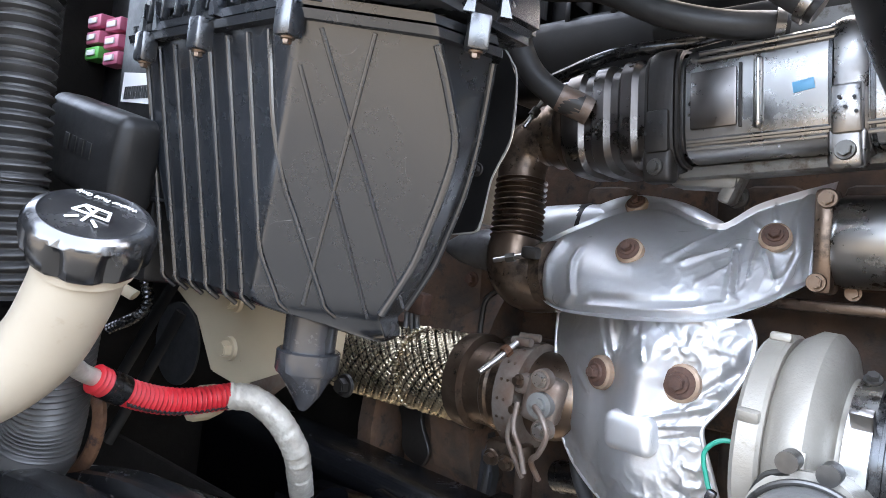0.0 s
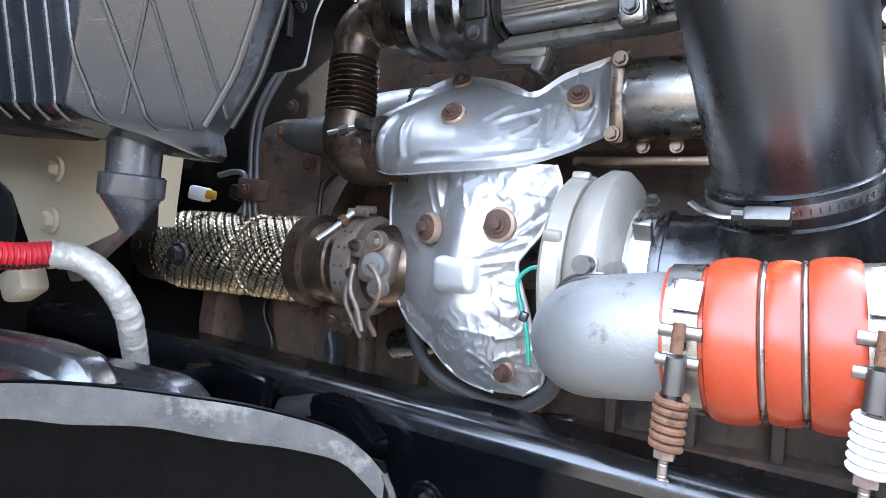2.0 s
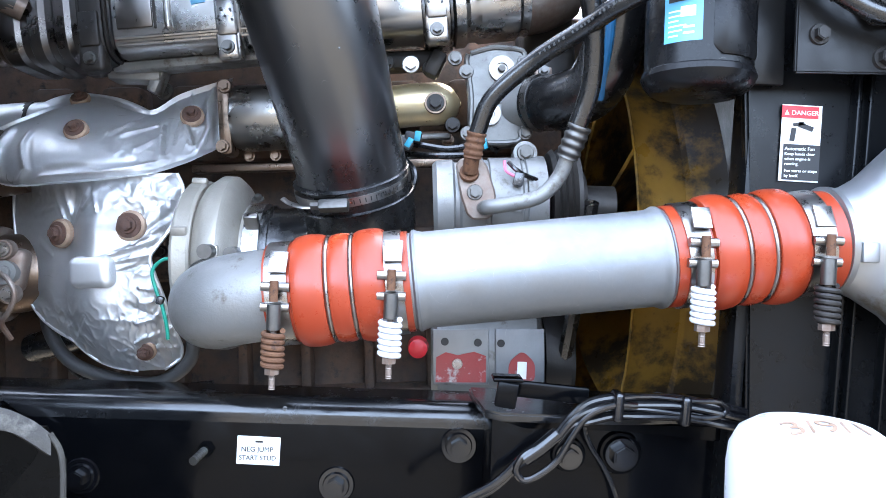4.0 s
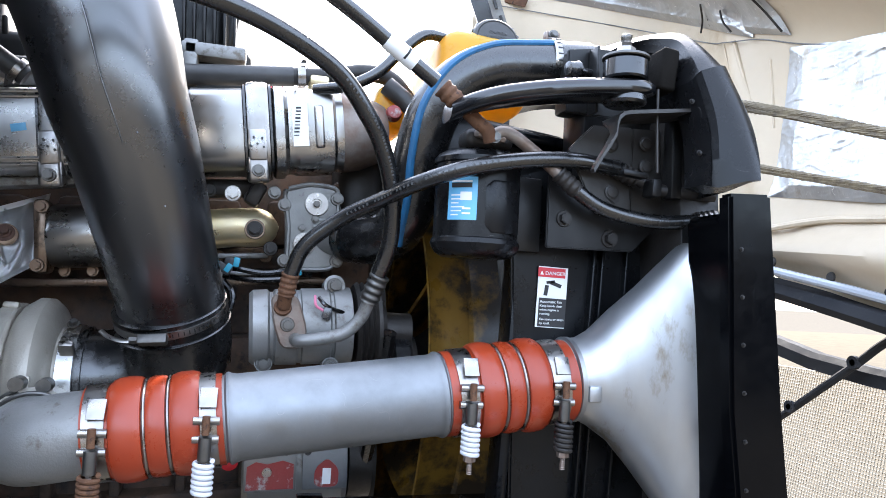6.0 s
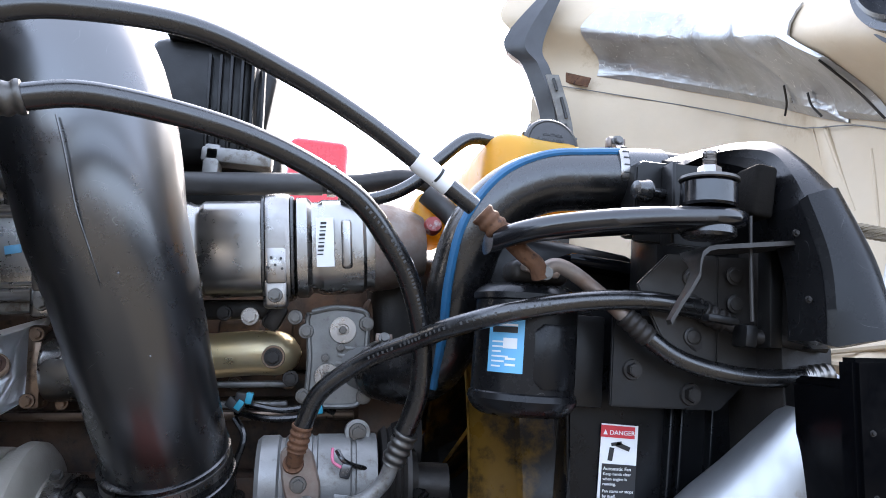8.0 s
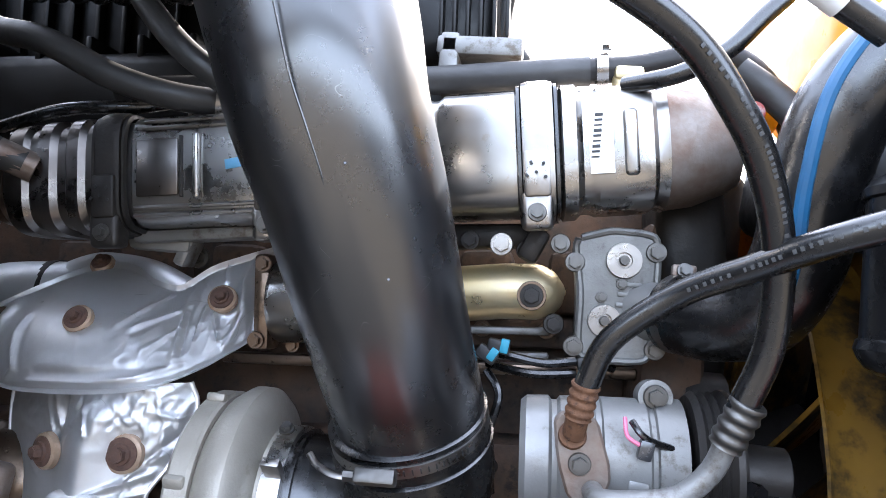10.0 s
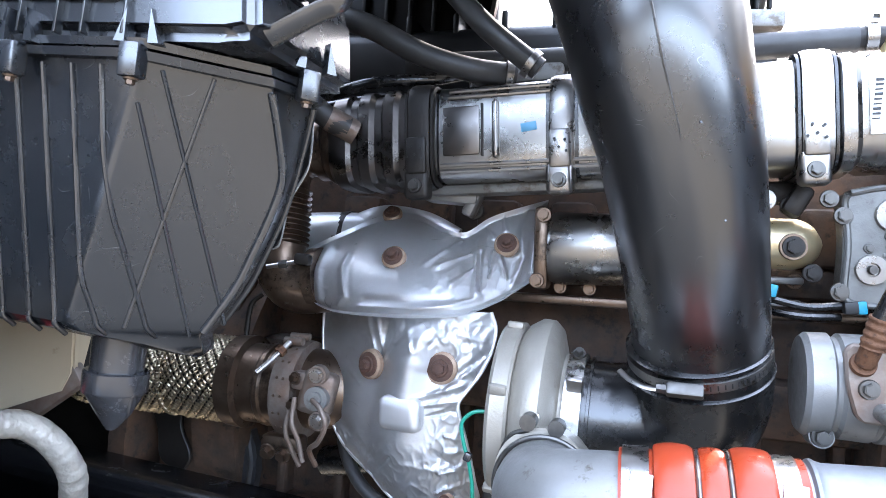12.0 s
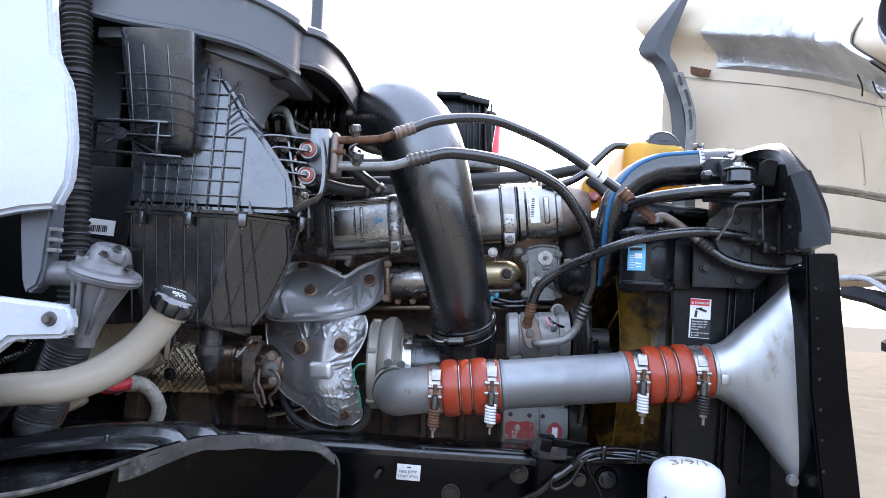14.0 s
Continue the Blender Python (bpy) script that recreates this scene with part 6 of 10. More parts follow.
    piece("bolt", BOLT_ZINC, facing((0.228, 1.09, 1.872), (0, -0.4, 1)) @ sized(0.7), k)
    part("tee", merge(lathe([(0, 0.005), (0, 0.016), (0.03, 0.014), (0.03, 0.005)], (0.255, 1.095, 1.835), (0, 0, -1), n=20), block((0.04, 0.03, 0.02), (0.262, 1.09, 1.838), bevel=0.006)), GOLD, h)
    hs = thing("heater_hoses", (-0.45, 1.0, 1.75), "pair of black heater hoses over the cylinder head", "heater hose")
    part("hose", sweep([(-0.72, 1.05, 1.86), (-0.65, 1.02, 1.838), (-0.56, 1.0, 1.818), (-0.46, 1.01, 1.775), (-0.378, 1.03, 1.757), (-0.305, 1.06, 1.757)], 0.02, n=20), DUSTY_RUBBER, hs)
    part("hose", sweep([(-0.46, 1.02, 1.93), (-0.40, 0.99, 1.865), (-0.335, 0.98, 1.805), (-0.255, 1.0, 1.752)], 0.018, n=20), DUSTY_RUBBER, hs)
    part("hose", sweep([(-0.70, 0.95, 1.86), (-0.675, 0.95, 1.755), (-0.645, 0.96, 1.69), (-0.60, 0.98, 1.652), (-0.57, 1.0, 1.64)], 0.02, n=20), DUSTY_RUBBER, hs)
    part("pipe_end", sweep([(-0.60, 0.98, 1.652), (-0.56, 1.01, 1.635)], 0.0215, n=18), RUSTY_STEEL, hs)
    for c0, ax in (((-0.315, 1.055, 1.757), (1, 0.4, 0)), ((-0.268, 0.997, 1.76), (0.8, 0.2, -0.5))):
        part("clamp", lathe([(-0.006, 0.019), (-0.006, 0.0235), (0.006, 0.0235), (0.006, 0.019)], c0, ax, n=24), WORN_STEEL, hs)
    mf = part("manifold_block", block((0.16, 0.06, 0.035), (-0.31, 1.13, 1.775), (0, -6, 0), 0.006), CAST_ALU, hs, "pale cast fitting")
    part("port", lathe([(0, 0.004), (0, 0.014), (0.01, 0.012), (0.01, 0.004)], (-0.37, 1.1, 1.775), (0, -1, 0), n=20), DARK_METAL, mf)
    for pts in ([(-0.66, 1.05, 1.70), (-0.55, 1.04, 1.73), (-0.45, 1.06, 1.745), (-0.40, 1.09, 1.765)], [(-0.66, 1.08, 1.69), (-0.55, 1.09, 1.715), (-0.44, 1.10, 1.725)]):
        part("thin_hose", sweep(pts, 0.010, n=12), RUBBER, hs)
    # sender body and small pipes at the rear of the engine
    o = thing("rear_fitting", (-0.85, 1.15, 1.1), "cast bracket and white plug at the rear of the engine", "engine fitting")
    part("hanging_bracket", plate(smooth_loop([(-0.92, 1.10), (-0.80, 1.10), (-0.82, 1.04), (-0.78, 0.98), (-0.80, 0.94), (-0.86, 0.96), (-0.87, 1.03)], 2), 0.012, 1.08, "y", 0.002, 1), DARK_METAL, o)
    part("connector", block((0.04, 0.03, 0.028), (-0.915, 0.975, 1.268), (0, 6, 20), 0.006), LABEL_WHITE, o, "white plastic connector")
    part("plug_tip", block((0.018, 0.018, 0.018), (-0.885, 0.975, 1.268), (0, 6, 20), 0.004), YELLOW, o, "yellow plug")
    o.location += V(-0.12, 0.065, -0.003)
    fp = thing("fuel_pipes", (-0.91, 1.06, 1.22), "pair of thin steel pipes clipped behind the filter bowl", "pipes")
    for dx in (0.0, 0.0155):
        part("pipe", sweep([(-0.855 + dx, 1.10, 1.64), (-0.885 + dx, 1.08, 1.54), (-0.921 + dx, 1.06, 1.446), (-0.931 + dx, 1.06, 1.376), (-0.924 + dx, 1.06, 1.298), (-0.920 + dx, 1.065, 1.23), (-0.905 + 2 * dx, 1.09, 1.16)], 0.0052, n=12), CAST_GREY, fp)
    part("hook_pipe", sweep([(-1.0, 1.05, 1.305), (-0.965, 1.055, 1.315), (-0.942, 1.058, 1.312), (-0.934, 1.06, 1.29), (-0.932, 1.06, 1.23)], 0.0055, n=12), CAST_GREY, fp)
    clip = part("pipe_clip", block((0.062, 0.03, 0.042), (-0.911, 1.056, 1.284), (0, 3, 0), 0.006), RUST_DARK, fp, "rusty pipe clip")
    piece("bolt", BOLT_BROWN, facing((-0.918, 1.041, 1.285)) @ sized(1.0), clip)
    part("clip_foot", block((0.04, 0.06, 0.03), (-0.958, 1.085, 1.275), (0, 8, 0), 0.008), DARK_METAL, fp)
    sd = thing("knock_sender", (-0.84, 1.11, 1.36), "grey cast sender housing with a rusty plug behind the elbow", "sender")
    part("housing", sweep([(-0.73, 1.13, 1.405), (-0.79, 1.12, 1.402), (-0.83, 1.115, 1.40), (-0.862, 1.11, 1.398), (-0.880, 1.108, 1.397), (-0.889, 1.107, 1.397)], [0.040, 0.040, 0.040, 0.036, 0.028, 0.012], n=32), CAST_GREY, sd)
    part("plug", lathe([(-0.004, 0.004), (-0.004, 0.011), (0.004, 0.011), (0.006, 0.004)], (-0.882, 1.084, 1.402), (-0.7, -0.7, 0), n=16), RUST, sd, "rusty round plug")
    for x, z in ((-0.872, 1.452), (-0.815, 1.343)):
        piece("bolt", BOLT_BROWN, facing((x, 1.10, z)) @ sized(1.3), sd)
    part("thin_pipe", sweep([(-0.755, 1.10, 1.33), (-0.77, 1.09, 1.31), (-0.774, 1.09, 1.27), (-0.772, 1.09, 1.21)], 0.005, n=10), DARK_METAL, sd)
    lp = thing("heater_hose", (-0.42, 1.06, 0.98), "grey rubber hose looping below the turbine shield", "hose")
    part("loop", sweep([(-0.56, 1.13, 1.16), (-0.555, 1.10, 1.09), (-0.50, 1.07, 1.025), (-0.42, 1.06, 0.995), (-0.33, 1.05, 0.99), (-0.27, 1.04, 1.03), (-0.26, 1.03, 1.08)], 0.012, n=12), DUSTY_RUBBER, lp)
    part("thick_hose", sweep([(-0.60, 1.14, 1.03), (-0.54, 1.12, 1.05), (-0.48, 1.12, 1.07)], 0.028, n=18), RUBBER, lp)


engine_fittings()


# ---- refrigerant circuit ----
def compressor():
    t = thing("refrigerant_compressor", (0.27, 0.985, 1.26), "aluminium air-conditioning compressor with a belt pulley", "compressor")
    c = V(0.25, 0.985, 1.332)
    part("rear_body", lathe([(-0.095, 0.01), (-0.095, 0.064), (-0.088, 0.07), (-0.062, 0.071), (-0.058, 0.066), (-0.052, 0.066), (-0.048, 0.071), (-0.01, 0.072), (-0.008, 0.069), (-0.002, 0.069), (0, 0.072), (0.05, 0.072), (0.053, 0.069), (0.058, 0.069), (0.06, 0.073), (0.092, 0.073), (0.095, 0.06), (0.095, 0.01)], c, (1, 0, 0.06), n=48), CAST_ALU, t)
    p = part("pulley", lathe([(0.10, 0.02), (0.10, 0.078), (0.107, 0.084), (0.112, 0.078), (0.117, 0.084), (0.122, 0.078), (0.127, 0.084), (0.132, 0.078), (0.138, 0.086), (0.145, 0.086), (0.147, 0.02)], c, (1, 0, 0.06), n=48), DARK_METAL, t, "dark grooved belt pulley")
    part("hub", lathe([(0.147, 0.01), (0.147, 0.05), (0.16, 0.045), (0.162, 0.01)], c, (1, 0, 0.06), n=32), DARK_METAL, p)
    for at, r in (((0.307, 0.985, 1.411), 0.02), ((0.185, 0.97, 1.262), 0.016), ((0.305, 0.95, 1.262), 0.016)):
        part("ear", lathe([(-0.02, 0.004), (-0.02, r), (0.02, r), (0.02, 0.004)], at, (0, -1, 0.1), n=24), CAST_ALU, t)
        piece("bolt", BOLT_ZINC, facing(V(*at) + V(0, -0.021, 0.002)) @ sized(1.25), t)
    part("flange", plate(smooth_loop([(0.188, 1.392), (0.235, 1.396), (0.258, 1.33), (0.248, 1.296), (0.212, 1.296), (0.196, 1.34)], 1), 0.014, 0.905, "y", 0.003, 1), RUSTY_STEEL, t, "rust-stained port flange")
    piece("bolt", BOLT_ZINC, facing((0.221, 0.904, 1.339)) @ sized(1.1), t)
    part("lead", sweep([(0.275, 0.915, 1.39), (0.285, 0.905, 1.378), (0.30, 0.91, 1.37), (0.33, 0.925, 1.36), (0.345, 0.93, 1.34)], 0.004, n=8), RUBBER, t)
    part("lead", sweep([(0.268, 0.92, 1.392), (0.27, 0.905, 1.375), (0.285, 0.903, 1.366)], 0.0025, n=8), PINK, t, "pink wire")
    part("connector", block((0.016, 0.014, 0.022), (0.29, 0.905, 1.362), (0, 10, 0), 0.003), GREY_RUBBER, t)
    part("tag", block((0.022, 0.003, 0.014), (0.287, 0.914, 1.318), (0, 4, 0), 0.002), CAST_ALU, t)


compressor()


def ferrule(name, a, b, r, material, parent, label="", rings=4):
    """A crimped hose end between two points."""
    a, b = Vector(a), Vector(b)
    part(name, sweep([a, b], lambda s, d: r * (0.97 + 0.07 * math.sin(s * rings * 2 * math.pi)), n=20, per=24), material, parent, label)


def refrigerant_hoses():
    a = thing("suction_hose", (0.36, 0.82, 1.3), "thick black air-conditioning hose from the compressor to the line block", "refrigerant hose")
    part("hose", sweep([(0.361, 0.82, 1.425), (0.377, 0.80, 1.49), (0.372, 0.772, 1.565), (0.35, 0.742, 1.63), (0.315, 0.715, 1.685), (0.25, 0.682, 1.747), (0.125, 0.622, 1.787), (-0.02, 0.56, 1.793), (-0.10, 0.537, 1.772)], 0.0145, n=20, per=10), RUBBER, a)
    ferrule("crimp", (0.367, 0.815, 1.435), (0.352, 0.83, 1.39), 0.0175, ZINC, a, "bright crimped hose end")
    part("pipe", sweep([(0.236, 0.895, 1.314), (0.24, 0.865, 1.314), (0.275, 0.85, 1.32), (0.315, 0.845, 1.332), (0.342, 0.84, 1.36), (0.354, 0.83, 1.395)], 0.0115, n=18), CAST_ALU, a, "bent aluminium tube")
    ferrule("crimp", (-0.085, 0.541, 1.777), (-0.135, 0.532, 1.760), 0.018, ZINC, a, "bright crimped hose end")
    part("pipe", sweep([(-0.13, 0.533, 1.762), (-0.17, 0.53, 1.748), (-0.22, 0.525, 1.742), (-0.305, 0.52, 1.738)], 0.0115, n=18), CAST_ALU, a)
    hose_print(a, [(0.377, 0.80, 1.49), (0.372, 0.772, 1.565), (0.35, 0.742, 1.63), (0.315, 0.715, 1.685), (0.25, 0.682, 1.747)], 0.0145, 0.25, 0.95, (0.1, -1, 0.1), 34)
    b = thing("pressure_hose", (0.45, 0.68, 1.66), "black air-conditioning hose with rusty ends above the engine", "refrigerant hose")
    part("hose", sweep([(0.415, 0.684, 1.745), (0.353, 0.677, 1.783), (0.26, 0.65, 1.832), (0.165, 0.612, 1.866), (0.06, 0.562, 1.884), (-0.06, 0.508, 1.862), (-0.135, 0.484, 1.826)], 0.0125, n=20, per=10), RUBBER, b)
    part("sleeve", sweep([(0.378, 0.680, 1.768), (0.330, 0.671, 1.796)], 0.0142, n=20), LABEL_WHITE, b, "white printed sleeve")
    for i in range(3):
        part("print", sweep([(0.362 - 0.010 * i, 0.6765, 1.7782 + 0.0058 * i), (0.359 - 0.010 * i, 0.6755, 1.78 + 0.0058 * i)], 0.0144, n=20), INK, b)
    ferrule("crimp", (0.425, 0.685, 1.738), (0.462, 0.684, 1.708), 0.0165, RUST, b, "rusty crimped hose end")
    part("pipe", sweep([(0.46, 0.684, 1.71), (0.487, 0.682, 1.688), (0.503, 0.68, 1.676), (0.511, 0.685, 1.66)], 0.0115, n=18), RUST, b, "rusty tube")
    ferrule("crimp", (-0.12, 0.489, 1.835), (-0.165, 0.478, 1.815), 0.0155, RUSTY_STEEL, b, "crimped hose end")
    part("pipe", sweep([(-0.16, 0.479, 1.817), (-0.2, 0.484, 1.803), (-0.25, 0.49, 1.799), (-0.305, 0.505, 1.799)], 0.0095, n=18), RUST, b, "rusty tube")
    c = thing("condenser_hose", (0.22, 0.87, 1.37), "black air-conditioning hose arching to the radiator support", "refrigerant hose")
    part("hose", sweep([(0.2185, 0.876, 1.425), (0.24, 0.86, 1.48), (0.30, 0.828, 1.532), (0.357, 0.775, 1.562), (0.401, 0.725, 1.585), (0.472, 0.675, 1.611), (0.564, 0.671, 1.632), (0.656, 0.672, 1.641), (0.745, 0.683, 1.636)], 0.0135, n=20, per=10), RUBBER, c)
    hose_print(c, [(0.30, 0.828, 1.532), (0.357, 0.775, 1.562), (0.401, 0.725, 1.585), (0.472, 0.675, 1.611), (0.564, 0.671, 1.632)], 0.0135, 0.05, 0.9, (0, -1, 0.15), 34)
    ferrule("crimp", (0.2195, 0.875, 1.43), (0.214, 0.885, 1.392), 0.0155, RUST, c, "rusty crimped hose end")
    part("pipe", sweep([(0.214, 0.884, 1.395), (0.212, 0.90, 1.372)], 0.0125, n=18), RUST, c)
    part("port_washer", lathe([(0, 0.006), (0, 0.016), (0.006, 0.015), (0.006, 0.006)], (0.211, 0.905, 1.369), (0, -1, 0.4), n=24), RUST, c)
    ferrule("crimp", (0.735, 0.686, 1.639), (0.775, 0.68, 1.622), 0.0155, DARK_METAL, c)
    part("pipe", sweep([(0.77, 0.68, 1.624), (0.81, 0.67, 1.607), (0.85, 0.655, 1.602), (0.90, 0.64, 1.60)], 0.0105, n=16), DARK_METAL, c)
    d = thing("drier_line", (0.53, 0.68, 1.66), "rusty tube and black hose from the drier to the radiator support", "refrigerant hose")
    part("pipe", sweep([(0.513, 0.69, 1.663), (0.53, 0.69, 1.678), (0.555, 0.688, 1.672), (0.60, 0.685, 1.642), (0.635, 0.682, 1.615)], 0.0105, n=16), RUSTY_STEEL, d, "rusty tube")
    ferrule("crimp", (0.63, 0.682, 1.62), (0.665, 0.68, 1.592), 0.015, DARK_METAL, d)
    part("hose", sweep([(0.66, 0.68, 1.595), (0.70, 0.675, 1.57), (0.75, 0.67, 1.556), (0.81, 0.66, 1.55), (0.875, 0.645, 1.555)], 0.0125, n=18), RUBBER, d)
    ferrule("crimp", (0.87, 0.645, 1.555), (0.905, 0.638, 1.562), 0.0155, WORN_STEEL, d)
    e = thing("line_block", (-0.34, 0.52, 1.71), "bare aluminium refrigerant line block with a rusty flange", "line block")
    part("block", block((0.048, 0.07, 0.115), (-0.350, 0.53, 1.767), (0, 0, 0), 0.004), PIPE_ALU, e, "bright aluminium block")
    part("flange", block((0.018, 0.075, 0.105), (-0.312, 0.53, 1.765), (0, 0, 0), 0.008, 3), RUSTY_STEEL, e)
    for at, ax in (((-0.262, 0.492, 1.815), (-0.15, -0.2, 1)), ((-0.258, 0.515, 1.752), (0.1, -0.2, 1))):
        part("cap", lathe([(-0.012, 0.004), (-0.012, 0.011), (0, 0.012), (0.004, 0.015), (0.018, 0.015), (0.020, 0.012), (0.022, 0.004)], at, ax, n=20), BLACK_PLASTIC, e, "black service cap")
    part("strap", sweep([(-0.255, 0.49, 1.79), (-0.275, 0.49, 1.775), (-0.262, 0.51, 1.755)], 0.003, n=8), BLACK_PLASTIC, e)
    part("stub", sweep([(-0.32, 0.50, 1.768), (-0.285, 0.495, 1.768)], 0.007, n=12), RUST, e)


def hose_print(owner, pts, radius, s0, s1, lift, bars=22):
    """Small pale bars of print along a hose."""
    line = spline(pts, 10)
    for k in range(bars):
        s = s0 + (s1 - s0) * k / bars
        if k % 7 == 6:
            continue
        f = s * (len(line) - 1)
        i = min(int(f), len(line) - 2)
        p, d = line[i].lerp(line[i + 1], f - i), (line[i + 1] - line[i]).normalized()
        out = (V(*lift) - d * d.dot(V(*lift))).normalized()
        m = Matrix((d, out.cross(d), out)).transposed().to_4x4()
        part("print", moved(block((0.0035 - 0.001 * (k % 3 == 1), 0.0042, 0.0006), bevel=0), Matrix.Translation(p + out * (radius + 0.0001)) @ m), PRINT_GREY, owner)


refrigerant_hoses()


def drier():
    t = thing("receiver_drier", (0.52, 0.77, 1.47), "black receiver drier canister with a blue label", "drier canister")
    c = V(0.52, 0.77, 1.472)
    part("can", lathe([(0, 0.02), (0.002, 0.058), (0.008, 0.068), (0.016, 0.074), (0.024, 0.0775), (0.032, 0.0755), (0.034, 0.073), (0.158, 0.073), (0.160, 0.0765), (0.168, 0.0765), (0.176, 0.070), (0.182, 0.06), (0.186, 0.02)], c, (0, 0, 1), n=56), DEFLECTOR, t)
    lab = part("label", rings_bm([[c + V(r * math.sin(a), -r * math.cos(a), z) for a in (radians(-57 + 40 * k / 10) for k in range(11))] for r, z in ((0.0738, 0.060), (0.0738, 0.131))], False), LABEL_BLUE, t, "blue printed label")
    def strip(z, h, a0, a1, m, name="print"):
        part(name, rings_bm([[c + V(0.0745 * math.sin(a), -0.0745 * math.cos(a), zz) for a in (radians(a0 - 14 + (a1 - a0) * k / 8) for k in range(9))] for zz in (z, z + h)], False), m, lab)
    strip(0.113, 0.008, -38, -10, INK, "arrow")
    strip(0.122, 0.003, -38, -10, LABEL_WHITE)
    strip(0.092, 0.014, -25, -10, LABEL_WHITE)
    for k in range(6):
        strip(0.067 + 0.0065 * k, 0.0022, -38, -27 + (k % 3) * 4, LABEL_WHITE)
    for k in range(2):
        strip(0.069 + 0.008 * k, 0.003, -22, -11, LABEL_WHITE)
    rows = []
    for k in range(15):
        a, f = radians(-6 + 66 * k / 14), min(k, 14 - k) / 2
        r, lo, hi = 0.0735 + 0.004 * min(1.0, f), 0.052 - 0.010 * min(1.0, f), 0.118 + 0.010 * min(1.0, f)
        rows.append([c + V(q * math.sin(a), -q * math.cos(a), z) for q, z in ((0.070, lo), (r - 0.0015, lo), (r, lo + 0.004), (r, hi - 0.004), (r - 0.0015, hi), (0.070, hi))])
    part("pocket", rings_bm(rows), DEFLECTOR, t)
    h = part("head", block((0.085, 0.055, 0.032), (0.522, 0.745, 1.672), (0, 0, 4), 0.012, 3), DARK_METAL, t, "dark cast port head")
    part("plate", block((0.05, 0.03, 0.014), (0.515, 0.70, 1.672), (10, 8, 0), 0.005), RUSTY_STEEL, h)
    piece("bolt", BOLT_ZINC, facing((0.517, 0.683, 1.667)) @ sized(0.95), h)
    part("strap_bracket", merge(block((0.06, 0.012, 0.13), (0.605, 0.76, 1.555), (0, 0, 0), 0.004)), DUSTY_BLACK, t)


drier()


def coolant_hose():
    t = thing("coolant_hose", (0.36, 1.0, 1.47), "thick black rubber coolant hose with a blue stripe", "coolant hose")
    pts = [(0.335, 1.045, 1.512), (0.375, 0.99, 1.508), (0.415, 0.945, 1.525), (0.437, 0.912, 1.585), (0.44, 0.885, 1.66), (0.457, 0.862, 1.738), (0.50, 0.845, 1.798), (0.555, 0.835, 1.828), (0.62, 0.825, 1.838), (0.70, 0.82, 1.846), (0.74, 0.82, 1.85)]
    axis = spline(pts, 10)
    part("hose", sweep(pts, 0.049, n=32, per=10), RUBBER, t)

    def on_skin(p):
        p = Vector(p)
        near = min(axis, key=lambda q: (q - p).length)
        return near + (p - near).normalized() * 0.0475

    part("stripe", sweep([on_skin(p) for p in [(0.415, 0.915, 1.50), (0.422, 0.876, 1.58), (0.420, 0.848, 1.66), (0.431, 0.824, 1.75), (0.476, 0.808, 1.826), (0.545, 0.802, 1.864), (0.615, 0.795, 1.871), (0.66, 0.792, 1.876)]], 0.0078, n=10, per=10), BLUE, t, "faded blue stripe")
    for at, ax, n in (((0.667, 0.822, 1.848), (1, -0.06, 0.05), "a"), ((0.343, 1.035, 1.512), (0.6, -0.8, 0), "b")):
        k = thing("hose_clamp", at, "steel worm-drive clamp on the coolant hose", "hose clamp")
        part("band", lathe([(-0.007, 0.0475), (-0.007, 0.0510), (0.007, 0.0510), (0.007, 0.0475)], at, ax, n=40), WORN_STEEL, k)
        for j in range(10):
            a = radians(-20 + 14 * j)
            part("slot", block((0.010, 0.0012, 0.002), V(*at) + V(0, -0.0513 * math.cos(a), 0.0513 * math.sin(a)), (-90 + math.degrees(math.pi / 2 - a) + 0, 0, 0), 0), INK, k)
        part("screw_housing", block((0.018, 0.014, 0.03), V(*at) + V(0, 0.0, 0.054), (0, 90, 0), 0.003), RUSTY_STEEL, k)
        piece("bolt", BOLT_ZINC, facing(V(*at) + V(0, -0.008, 0.055), (0, -1, 0.2)) @ sized(0.9), k)


coolant_hose()


